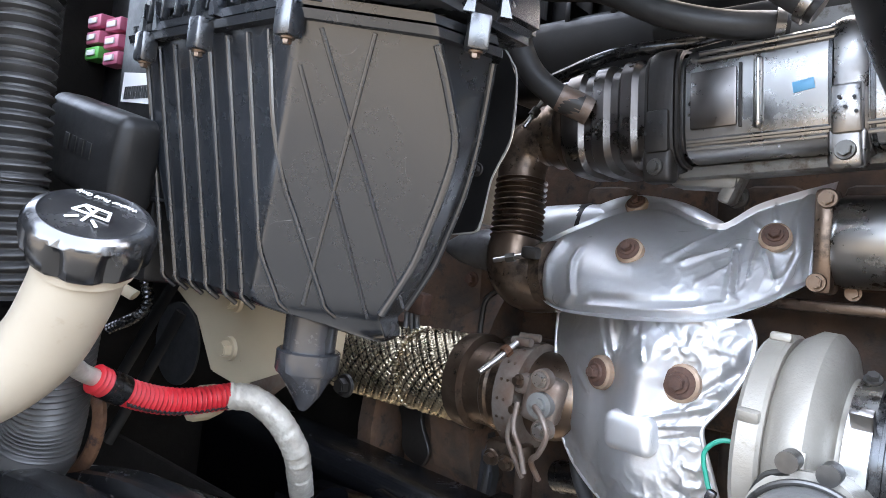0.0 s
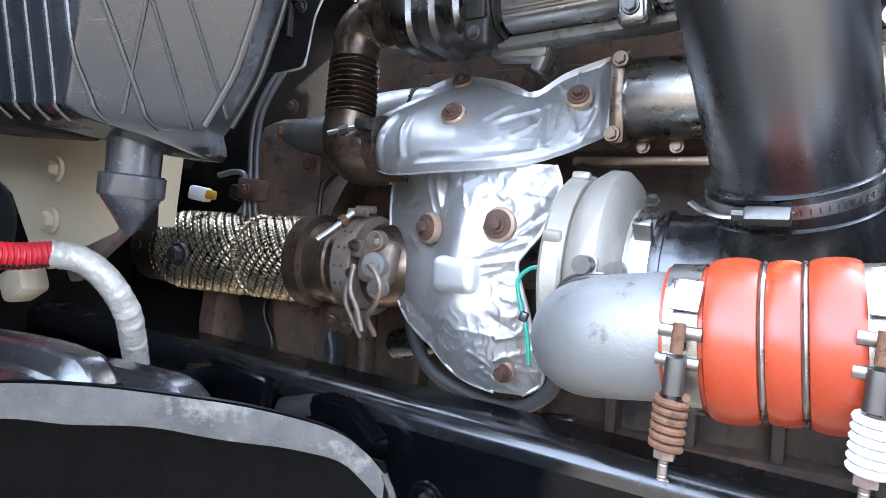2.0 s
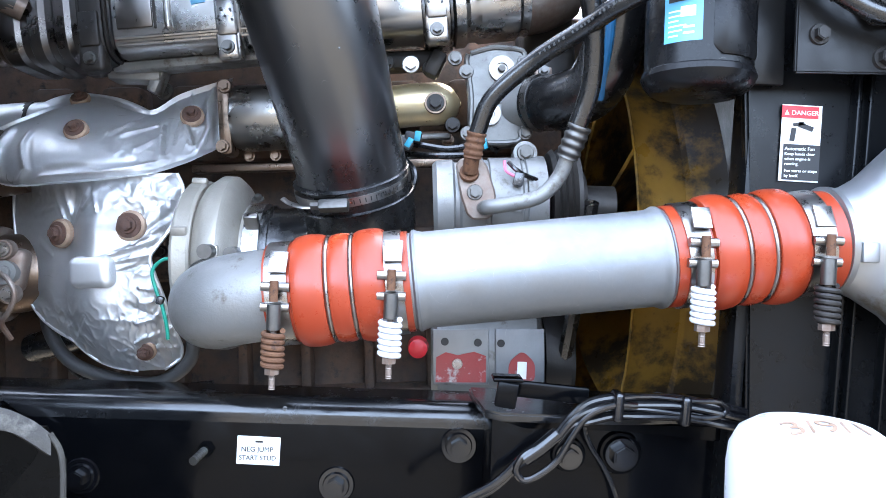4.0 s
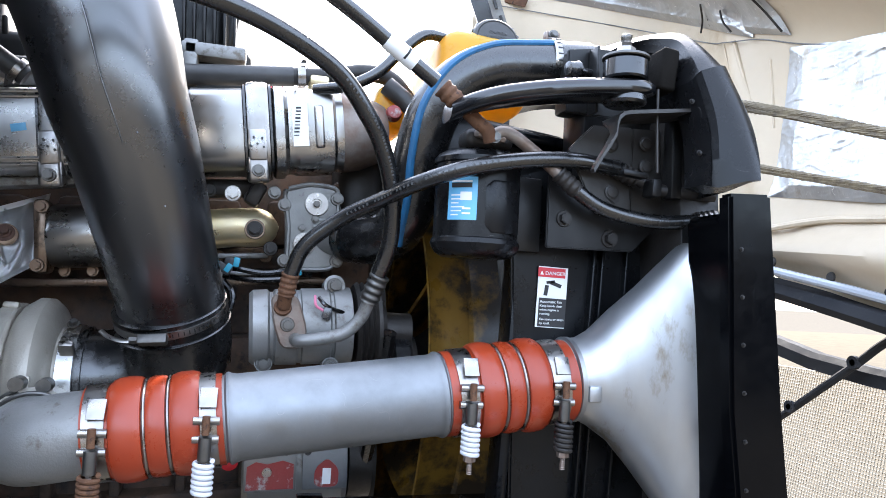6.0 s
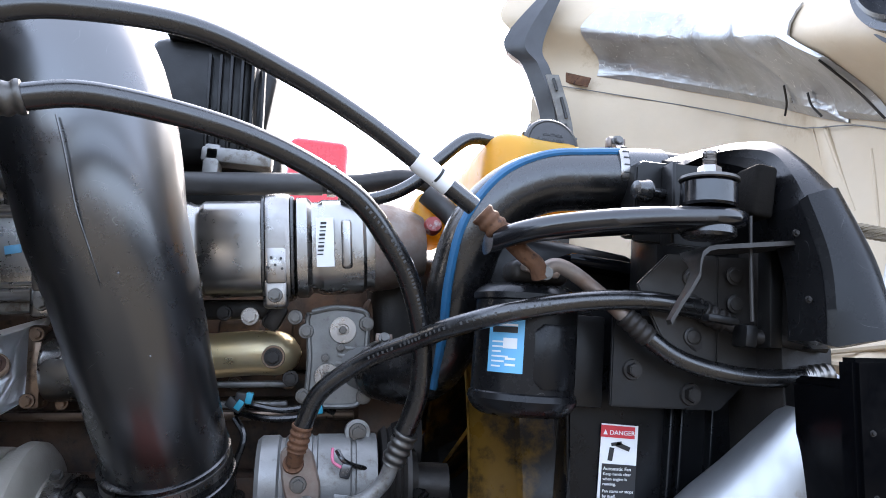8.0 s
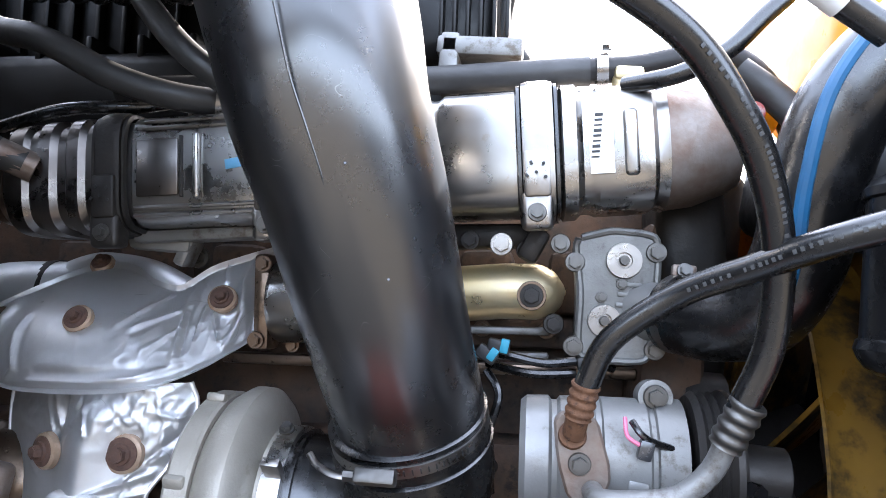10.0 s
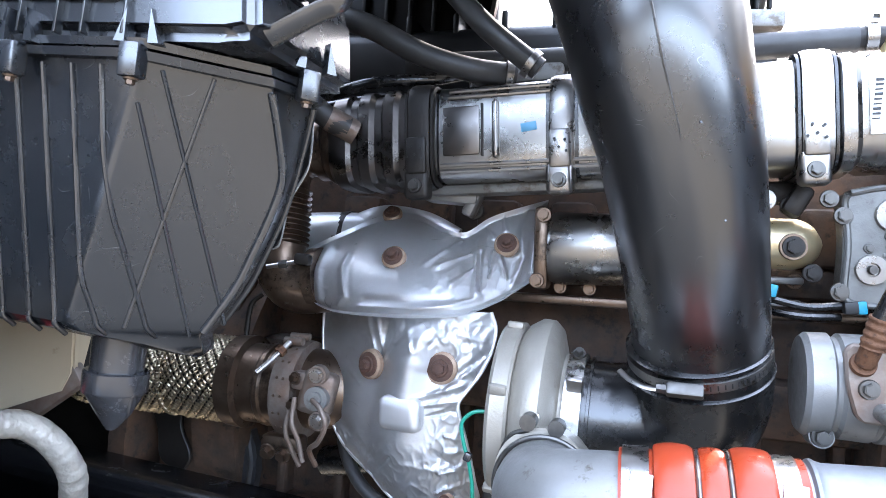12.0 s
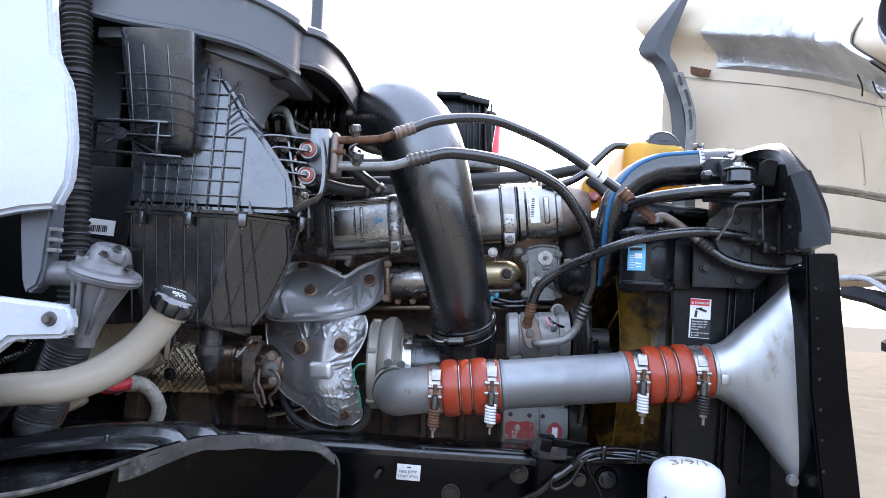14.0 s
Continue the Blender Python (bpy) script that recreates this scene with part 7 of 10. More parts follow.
# ---- fan, radiator and supports ----
def fan():
    t = thing("engine_fan", (0.55, 1.38, 0.8), "large amber plastic engine cooling fan", "fan")
    part("hub", lathe([(-0.09, 0.02), (-0.09, 0.10), (-0.05, 0.14), (0.06, 0.14), (0.08, 0.08), (0.08, 0.02)], (0.55, 1.38, 1.24), (1, 0, 0), n=40), DARK_METAL, t)
    for k in range(11):
        a = radians(32.727 * k + 4)
        rad, tan = V(0, -math.cos(a), math.sin(a)), V(0, math.sin(a), math.cos(a))
        rows = []
        for i in range(9):
            r = 0.13 + 0.3 * i / 8
            tw = radians(52 - 18 * i / 8)
            half = 0.10 + 0.02 * math.sin(math.pi * i / 8)
            rows.append([V(0.55, 1.38, 1.24) + rad * r + (V(1, 0, 0) * math.sin(tw) + tan * math.cos(tw)) * half * s + V(0.016 * (1 - s * s), 0, 0) for s in (-1, -0.6, -0.2, 0.2, 0.6, 1)])
        bm = rings_bm(rows, False)
        bmesh.ops.solidify(bm, geom=bm.faces[:], thickness=0.006)
        part("blade", bm, FAN, t)
    ring = []
    for k in range(73):
        a = 2 * math.pi * k / 72
        wob = 1 + 0.012 * math.sin(5 * a) + 0.006 * math.sin(11 * a)
        ring.append([V(x, 1.38 + (r * wob) * math.cos(a), 1.24 + (r * wob) * math.sin(a)) for x, r in ((0.492, 0.452), (0.498, 0.446), (0.53, 0.440), (0.575, 0.438), (0.582, 0.446), (0.605, 0.450), (0.635, 0.47))])
    bm = rings_bm(ring, False)
    bmesh.ops.solidify(bm, geom=bm.faces[:], thickness=0.004)
    part("fan_ring", bm, FAN, t, "brown-amber translucent fan ring")
    c = thing("fan_drive", (0.40, 1.35, 1.2), "dark greasy fan drive casting ahead of the engine", "fan drive")
    part("casting", merge(block((0.14, 0.34, 0.62), (0.395, 1.42, 1.44), (0, 3, 0), 0.03, 3), block((0.10, 0.16, 0.20), (0.375, 1.22, 1.62), (0, -6, 0), 0.025, 3)), DARK_METAL, c)
    part("pulley", lathe([(-0.03, 0.03), (-0.03, 0.082), (-0.02, 0.086), (-0.012, 0.076), (-0.006, 0.084), (0.0, 0.076), (0.006, 0.084), (0.012, 0.076), (0.02, 0.086), (0.03, 0.082), (0.03, 0.03)], (0.445, 1.02, 1.24), (1, 0, 0), n=44), DARK_METAL, c, "dark grooved pulley")
    part("belt", lathe([(-0.014, 0.0865), (-0.014, 0.091), (0.014, 0.091), (0.014, 0.0865)], (0.445, 1.02, 1.24), (1, 0, 0), n=44, arc=(60, 300)), RUBBER, c, "ribbed black belt")
    return t


fan()


def radiator():
    t = thing("radiator", (0.95, 1.36, 0.7), "black radiator pack with a fan shroud and side frame", "radiator")
    part("core", block((0.08, 1.5, 1.05), (0.90, 1.40, 1.22), (0, -3, 0), 0.01), DARK_METAL, t)
    part("side_frame", plate([(0.824, 1.582), (0.897, 1.586), (0.928, 1.26), (0.958, 1.02), (0.99, 0.62), (0.905, 0.62), (0.868, 1.02), (0.838, 1.26)], 0.03, 0.50, "y", 0.005), BLACK_PAINT, t, "glossy black side frame")
    part("side_lip", plate([(0.836, 1.55), (0.850, 1.56), (0.908, 0.62), (0.892, 0.62)], 0.12, 0.503, "y", 0.004), BLACK_PAINT, t)
    part("edge_seal", sweep([(0.8985, 0.515, 1.584), (0.914, 0.515, 1.42), (0.9295, 0.515, 1.26), (0.9595, 0.515, 1.02), (0.9915, 0.515, 0.62)], 0.0035, n=8), TRIM_GREY, t, "pale rubber edge seal")
    part("side_fill", block((0.05, 0.12, 0.95), (0.912, 0.60, 1.08), (0, -5.0, 0), 0.01), DUSTY_BLACK, t)
    for z in (1.50, 1.43, 1.36, 1.29, 1.22, 1.15, 1.08, 1.01):
        piece("bolt", BOLT_BLACK, facing((0.846 + 0.058 * (1.5 - z), 0.50, z)) @ sized(0.32), t)
    # fan shroud
    part("shroud_side", plate([(0.585, 1.62), (0.88, 1.72), (0.90, 0.66), (0.62, 0.66), (0.602, 1.29)], 0.02, 0.777, "y", 0.004), SHROUD, t, "black moulded fan shroud")
    part("shroud_top", block((0.3, 1.1, 0.02), (0.75, 1.37, 1.70), (0, 4, 0), 0.006), BLACK_PAINT, t)
    part("shroud_far", block((0.3, 0.02, 1.0), (0.75, 1.92, 1.2), bevel=0.006), BLACK_PAINT, t)
    part("shroud_floor", block((0.3, 1.1, 0.02), (0.75, 1.37, 0.72), bevel=0.006), BLACK_PAINT, t)
    part("shroud_lip", block((0.02, 0.06, 0.95), (0.598, 0.808, 1.14), (0, 2, 0), 0.006), SHROUD, t)
    for x in (0.735, 0.752, 0.80):
        part("shroud_rib", block((0.006, 0.02, 0.55), (x, 0.770, 1.25), (0, 2.5, 0), 0.002), SHROUD, t)
    part("shroud_step", block((0.05, 0.03, 0.01), (0.775, 0.767, 1.30), bevel=0.003), SHROUD, t)
    # supports above
    part("support_plate", plate([(0.628, 1.622), (0.74, 1.625), (0.79, 1.60), (0.835, 1.545), (0.79, 1.50), (0.628, 1.497)], 0.008, 0.712, "y", 0.002), DUSTY_BLACK, t, "dusty black support plate")
    part("bolt_plate", plate([(0.655, 1.665), (0.70, 1.712), (0.775, 1.716), (0.775, 1.56), (0.72, 1.56), (0.69, 1.60)], 0.008, 0.70, "y", 0.002), SOOTY, t, "dusty brown-black bolted plate")
    part("bolt_plate", plate([(0.779, 1.716), (0.85, 1.72), (0.85, 1.55), (0.779, 1.55)], 0.008, 0.706, "y", 0.002), SOOTY, t)
    fold = [(0.822, 1.727), (0.70, 1.709), (0.690, 1.706), (0.682, 1.699), (0.679, 1.688), (0.678, 1.673), (0.668, 1.655), (0.655, 1.635), (0.642, 1.612)]
    part("folded_bracket", rings_bm([[V(x, 0.578, z), V(x, back, z), V(x + 0.002, back, z - 0.0055), V(x + 0.002, 0.578, z - 0.0055)] for (x, z), back in zip(fold, (0.66, 0.66, 0.65, 0.63, 0.61, 0.60, 0.595, 0.592, 0.59))]), SOOTY, t, "folded steel bracket")
    for x, z in ((0.735, 1.681), (0.737, 1.646), (0.801, 1.690), (0.803, 1.650), (0.739, 1.599)):
        part("rivet", lathe([(0, 0.002), (0, 0.013), (0.002, 0.013), (0.003, 0.010), (0.0045, 0.009), (0.0055, 0.002)], (x, 0.699, z), (0, -1, 0), n=20), SOOTY, t)
    piece("bolt", BOLT_BLACK, facing((0.658, 0.712, 1.548)) @ sized(1.25), t)
    piece("bolt", BOLT_BLACK, facing((0.745, 0.712, 1.52)) @ sized(1.4), t)
    piece("bolt", BOLT_BLACK, facing((0.745, 0.712, 1.59)) @ sized(1.4), t)
    part("hanger_plate", plate([(0.635, 1.826), (0.690, 1.835), (0.745, 1.835), (0.752, 1.80), (0.75, 1.72), (0.635, 1.72)], 0.008, 0.672, "y", 0.002), DUSTY_BLACK, t)
    part("plate_edge", block((0.005, 0.03, 0.11), (0.674, 0.655, 1.772), (0, 0, 0), 0.001), DUSTY_BLACK, t)
    part("stop_bolt", merge(lathe([(-0.03, 0.007), (0.0, 0.007), (0.0, 0.015), (0.004, 0.016), (0.012, 0.013), (0.02, 0.012), (0.022, 0.002)], (0.645, 0.655, 1.786), (-1, -0.2, 0), n=20)), RUBBER, t)
    part("foam_pad", block((0.03, 0.05, 0.07), (0.778, 0.62, 1.79), (0, 6, 0), 0.006, 3), FIREWALL, t, "crumbling black foam pad")
    part("drain_rod", sweep([(0.760, 0.60, 1.755), (0.761, 0.60, 1.69), (0.764, 0.60, 1.62)], 0.0025, n=8), SOOTY, t)
    part("hose_clip", merge(block((0.045, 0.02, 0.010), (0.745, 0.64, 1.622), (0, 4, 0), 0.003), block((0.018, 0.034, 0.030), (0.790, 0.655, 1.604), (0, 4, 0), 0.004)), DUSTY_BLACK, t)
    part("upright", block((0.02, 0.03, 0.14), (0.83, 0.66, 1.66), (0, 0, 0), 0.004), DUSTY_BLACK, t)
    part("dark_fill", block((0.2, 0.1, 0.26), (0.80, 0.79, 1.68), (0, 0, 0), 0.02), DUSTY_BLACK, t)
    part("rear_box", block((0.06, 0.07, 0.11), (0.70, 0.77, 1.80), (0, 0, 0), 0.008), DUSTY_BLACK, t)
    part("upper_duct", block((0.30, 0.34, 0.13), (0.60, 1.05, 1.685), (0, 6, 0), 0.03, 3), DUSTY_BLACK, t, "dusty black upper duct")
    part("inlet_neck", sweep([(0.70, 0.82, 1.85), (0.78, 0.82, 1.853), (0.86, 0.84, 1.84)], 0.043, n=24), BLACK_PAINT, t)
    part("cover_web", block((0.07, 0.10, 0.16), (0.79, 0.78, 1.775), (0, 8, 0), 0.02), DUSTY_BLACK, t)


radiator()


def air_deflector():
    t = thing("air_deflector", (0.9, 0.62, 1.59), "curved satin black plastic deflector over the radiator corner", "deflector")
    outer = [V(*p) for p in ((0.723, 0.78, 1.87), (0.785, 0.76, 1.89), (0.814, 0.735, 1.895), (0.842, 0.69, 1.888), (0.851, 0.63, 1.848), (0.863, 0.575, 1.794), (0.885, 0.545, 1.709), (0.887, 0.525, 1.651), (0.88, 0.51, 1.607))]
    ridge = [V(*p) for p in ((0.729, 0.72, 1.848), (0.754, 0.70, 1.861), (0.79, 0.675, 1.868), (0.81, 0.63, 1.853), (0.806, 0.585, 1.814), (0.803, 0.555, 1.776), (0.818, 0.538, 1.705), (0.822, 0.532, 1.646), (0.823, 0.532, 1.594))]
    inner = [V(*p) for p in ((0.708, 0.74, 1.834), (0.74, 0.72, 1.849), (0.777, 0.695, 1.851), (0.799, 0.65, 1.83), (0.80, 0.605, 1.798), (0.798, 0.575, 1.765), (0.811, 0.558, 1.691), (0.814, 0.552, 1.642), (0.815, 0.552, 1.60))]
    def shell(name, a, b, lift, label=""):
        o, m, i = spline(outer[a:b], 8), spline(ridge[a:b], 8), spline(inner[a:b], 8)
        rings = []
        for p, q, r in zip(o, m, i):
            n = V(p.x - 0.70, -0.10, p.z - 1.62).normalized() * lift
            face = [q.lerp(p, f) + n + V(0.006 * math.sin(math.pi * f), -0.010 * math.sin(math.pi * f), 0.004 * math.sin(math.pi * f)) for f in (0, 0.25, 0.5, 0.75, 1)]
            rings.append([r + V(0, 0.05, 0), r, r.lerp(q, 0.45) + V(0, -0.004, 0), r.lerp(q, 0.55) + V(0, 0.002, 0)] + face + [p + V(0.006, 0.05, 0.002) + n, p + V(0.0, 0.45, -0.012), p + V(-0.02, 0.45, -0.03), p + V(-0.012, 0.06, -0.012), q.lerp(p, 0.4) + V(-0.008, 0.06, -0.008)])
        part(name, rings_bm(rings), DEFLECTOR, t, label)
    shell("upper_panel", 0, 6, 0.0)
    shell("side_panel", 5, 9, 0.004)
    for x, y, z in ((0.775, 0.70, 1.868), (0.815, 0.672, 1.872), (0.835, 0.65, 1.855)):
        part("hole", lathe([(0, 0.001), (0, 0.0035), (0.001, 0.0035), (0.001, 0.001)], (x, y, z + 0.004), (0, -0.6, 1), n=12), INK, t)
    for k in range(2):
        p = inner[5].lerp(inner[8], (k + 0.4) / 2)
        piece("bolt", BOLT_BLACK, facing(p + V(-0.002, -0.004, 0)) @ sized(0.4), t)
    def webbing(name, pts, half, wave, strands):
        """A flat strap plaited from strands that cross from edge to edge."""
        line = spline(pts, 40)
        s = thing(name, pts[0], "flat braided tan strap holding the open hood", "strap")
        for k in range(strands):
            run = []
            for i, p in enumerate(line):
                d = (line[min(i + 1, len(line) - 1)] - line[max(i - 1, 0)]).normalized()
                up = (V(0, 0, 1) - d * d.z).normalized()
                a = i * wave + 2 * math.pi * k / strands
                tri = 2 / math.pi * math.asin(math.sin(a))
                run.append(p + up * (half * tri) + d.cross(up) * (0.0022 * math.cos(a) + 0.0012 * math.sin(3 * a)))
            part("strand", sweep(run[::2], 0.0032, n=5, per=1), ROPE, s)
        return s
    webbing("tie_strap", [(0.90, 0.70, 1.780), (1.0, 0.62, 1.754), (1.15, 0.52, 1.708), (1.32, 0.40, 1.655)], 0.0085, 0.30, 10)
    webbing("tie_strap", [(0.93, 0.66, 1.665), (1.1, 0.62, 1.645), (1.4, 0.56, 1.615)], 0.006, 0.30, 8)
    return t


air_deflector()


def radiator_mount():
    t = thing("radiator_mount", (0.695, 0.59, 1.71), "black steel stay with a rubber bush, washer and nut", "mount")
    c = V(0.695, 0.59, 0)
    part("bush", lathe([(1.757, 0.01), (1.757, 0.032), (1.760, 0.035), (1.786, 0.0345), (1.789, 0.032), (1.789, 0.01)], c, (0, 0, 1), n=40), GLOSS_BLACK, t)
    part("washer", lathe([(1.7895, 0.006), (1.7895, 0.0355), (1.791, 0.037), (1.7945, 0.0365), (1.7955, 0.033), (1.7955, 0.006)], c, (0, 0, 1), n=36), ZINC, t, "grey steel washer")
    part("nut", merge(lathe([(1.7955, 0.004), (1.7955, 0.0175), (1.798, 0.017), (1.798, 0.004)], c, (0, 0, 1), n=24), lathe([(1.798, 0.004), (1.798, 0.0145), (1.808, 0.0145), (1.810, 0.013), (1.810, 0.004)], c, (0, 0, 1), n=6)), WORN_STEEL, t)
    part("stud", sweep([c + V(0, 0, 1.805), c + V(0, 0, 1.830)], lambda s, d: 0.0082 + 0.0007 * math.sin(d * 3200), n=14, per=48), WORN_STEEL, t)
    part("under_washer", lathe([(1.718, 0.01), (1.718, 0.030), (1.722, 0.034), (1.731, 0.033), (1.731, 0.01)], c, (0, 0, 1), n=36), RUBBER, t)
    line = spline([(0.44, 0.70, 1.702), (0.47, 0.665, 1.712), (0.51, 0.635, 1.720), (0.58, 0.607, 1.729), (0.66, 0.595, 1.738), (0.745, 0.588, 1.745)], 10)
    rings = []
    for i, p in enumerate(line):
        f = i / (len(line) - 1)
        w = 0.030 + 0.010 * min(1.0, f * 1.6)
        if f > 0.86:
            w *= math.sqrt(max(0.02, 1 - ((f - 0.86) / 0.14) ** 2))
        h = 0.0155 * (1 if f < 0.9 else math.sqrt(max(0.1, 1 - ((f - 0.9) / 0.105) ** 2)))
        rings.append([p + V(0, w * math.copysign(abs(math.cos(a)) ** 0.7, math.cos(a)), h * math.copysign(abs(math.sin(a)) ** 0.7, math.sin(a))) for a in (2 * math.pi * k / 20 for k in range(20))])
    part("stay", rings_bm(rings), GLOSS_BLACK, t, "glossy black bent stay")
    return t


radiator_mount()


def reservoir():
    t = thing("coolant_reservoir", (0.6, 1.0, 1.7), "amber plastic coolant reservoir with a black cap", "reservoir")
    part("tank", block((0.2, 0.32, 0.17), (0.585, 1.10, 1.865), (0, 2, 0), 0.05, 5), YELLOW, t)
    part("sump", block((0.09, 0.2, 0.09), (0.425, 1.17, 1.805), (0, 12, 0), 0.03, 4), YELLOW, t)
    part("level_cap", lathe([(0, 0.006), (0, 0.016), (0.01, 0.017), (0.02, 0.014), (0.022, 0.006)], (0.415, 1.05, 1.775), (0, -1, 0.2), n=24), RED_PAINT, t, "worn red plug")
    part("neck", lathe([(-0.05, 0.03), (-0.05, 0.05), (0, 0.05), (0, 0.03)], (0.605, 0.985, 1.925), (0.02, -0.97, 0.22), n=32), YELLOW, t)
    at, ax = V(0.606, 0.975, 1.931), V(0.02, -0.97, 0.22).normalized()
    cap = part("cap", lathe([(-0.012, 0.02), (-0.012, 0.050), (-0.008, 0.052), (0.010, 0.052), (0.016, 0.048), (0.018, 0.044), (0.0165, 0.042), (0.018, 0.034), (0.019, 0.01)], at, ax, n=48), DUSTY_RUBBER, t, "round black pressure cap")
    for k in range(16):
        a = 2 * math.pi * k / 16
        side, up = V(1, 0, 0), V(0, 0.22, 0.975)
        part("grip", moved(block((0.006, 0.004, 0.018), bevel=0.001), Matrix.Translation(at + (side * math.cos(a) + up * math.sin(a)) * 0.0525) @ facing((0, 0, 0), ax)), BLACK_PLASTIC, cap)
    for i, words in enumerate(("CAUTION", "PRESSURIZED", "SYSTEM")):
        half = 0.0026 * len(words)
        text_part(words, 0.0085, Matrix.Translation(at + ax * 0.0196 + V(-half, 0, 0) + V(0, 0.22, 0.975) * (0.012 - 0.0115 * i)) @ Matrix((V(1, 0, 0), V(0, 0.22, 0.975), V(1, 0, 0).cross(V(0, 0.22, 0.975)))).transposed().to_4x4(), PRINT_GREY, cap)
    part("vent_hose", sweep([(0.52, 1.0, 1.935), (0.46, 0.98, 1.93), (0.41, 0.97, 1.885), (0.365, 0.97, 1.835), (0.31, 0.98, 1.805), (0.25, 1.02, 1.80)], 0.0115, n=14), RUBBER, t)
    part("hose_tail", sweep([(0.40, 1.06, 1.84), (0.45, 1.05, 1.80), (0.5, 1.03, 1.74)], 0.02, n=16), DUSTY_RUBBER, t)


reservoir()


# ---- warning label and small plates ----
def danger_label():
    t = thing("warning_label", (0.675, 0.82, 1.405), "red, white and black danger label about the automatic fan", "warning label")
    y = 0.8175
    part("backing", block((0.056, 0.0016, 0.116), (0.6755, y + 0.0005, 1.405), (0, 1.5, 0), 0), LABEL_WHITE, t)
    part("banner", block((0.052, 0.001, 0.018), (0.6735, y - 0.001, 1.452), (0, 1.5, 0), 0), LABEL_RED, t)
    part("panel", block((0.052, 0.001, 0.054), (0.6765, y - 0.001, 1.376), (0, 1.5, 0), 0), INK, t)
    text_part("DANGER", 0.0096, upright((0.6605, y - 0.002, 1.4475)), LABEL_WHITE, t)
    part("triangle", plate([(0.651, 1.4475), (0.6575, 1.4475), (0.65425, 1.455)], -0.0006, y - 0.0016, "y", 0), LABEL_WHITE, t)
    for i, line in enumerate(("Automatic Fan", "Keep hands clear", "when engine is", "running.", "Fan starts or stops", "by itself.")):
        text_part(line, 0.0062 if i else 0.0072, upright((0.6525, y - 0.002, 1.394 - 0.0075 * i - (0.003 if i > 3 else 0))), LABEL_WHITE, t)
    # plain picture: a hand shape and a fan blade
    part("picture", merge(block((0.022, 0.001, 0.007), (0.682, y - 0.001, 1.43), (0, 20, 0), 0), block((0.016, 0.001, 0.005), (0.672, y - 0.001, 1.434), (0, -10, 0), 0), block((0.007, 0.001, 0.02), (0.664, y - 0.001, 1.418), (0, 8, 0), 0)), INK, t)
    t.location += V(-0.0055, -0.0445, 0.0085)
    t.scale = (1.0, 1.0, 0.93)
    r = thing("stud_label", (-0.115, 0.935, 0.91), "white label on the rail naming the jump start stud", "label")
    part("plate", block((0.07, 0.0016, 0.046), (-0.115, 0.9305, 0.910), (0, 1.2, 0), 0.0005), LABEL_WHITE, r)
    text_part("NEG JUMP", 0.0115, upright((-0.143, 0.929, 0.9085)), OUTLINE_GREY, r)
    text_part("START STUD", 0.0105, upright((-0.146, 0.929, 0.895)), OUTLINE_GREY, r)
    part("bar", block((0.012, 0.001, 0.003), (-0.114, 0.929, 0.925), bevel=0), INK, r)


danger_label()


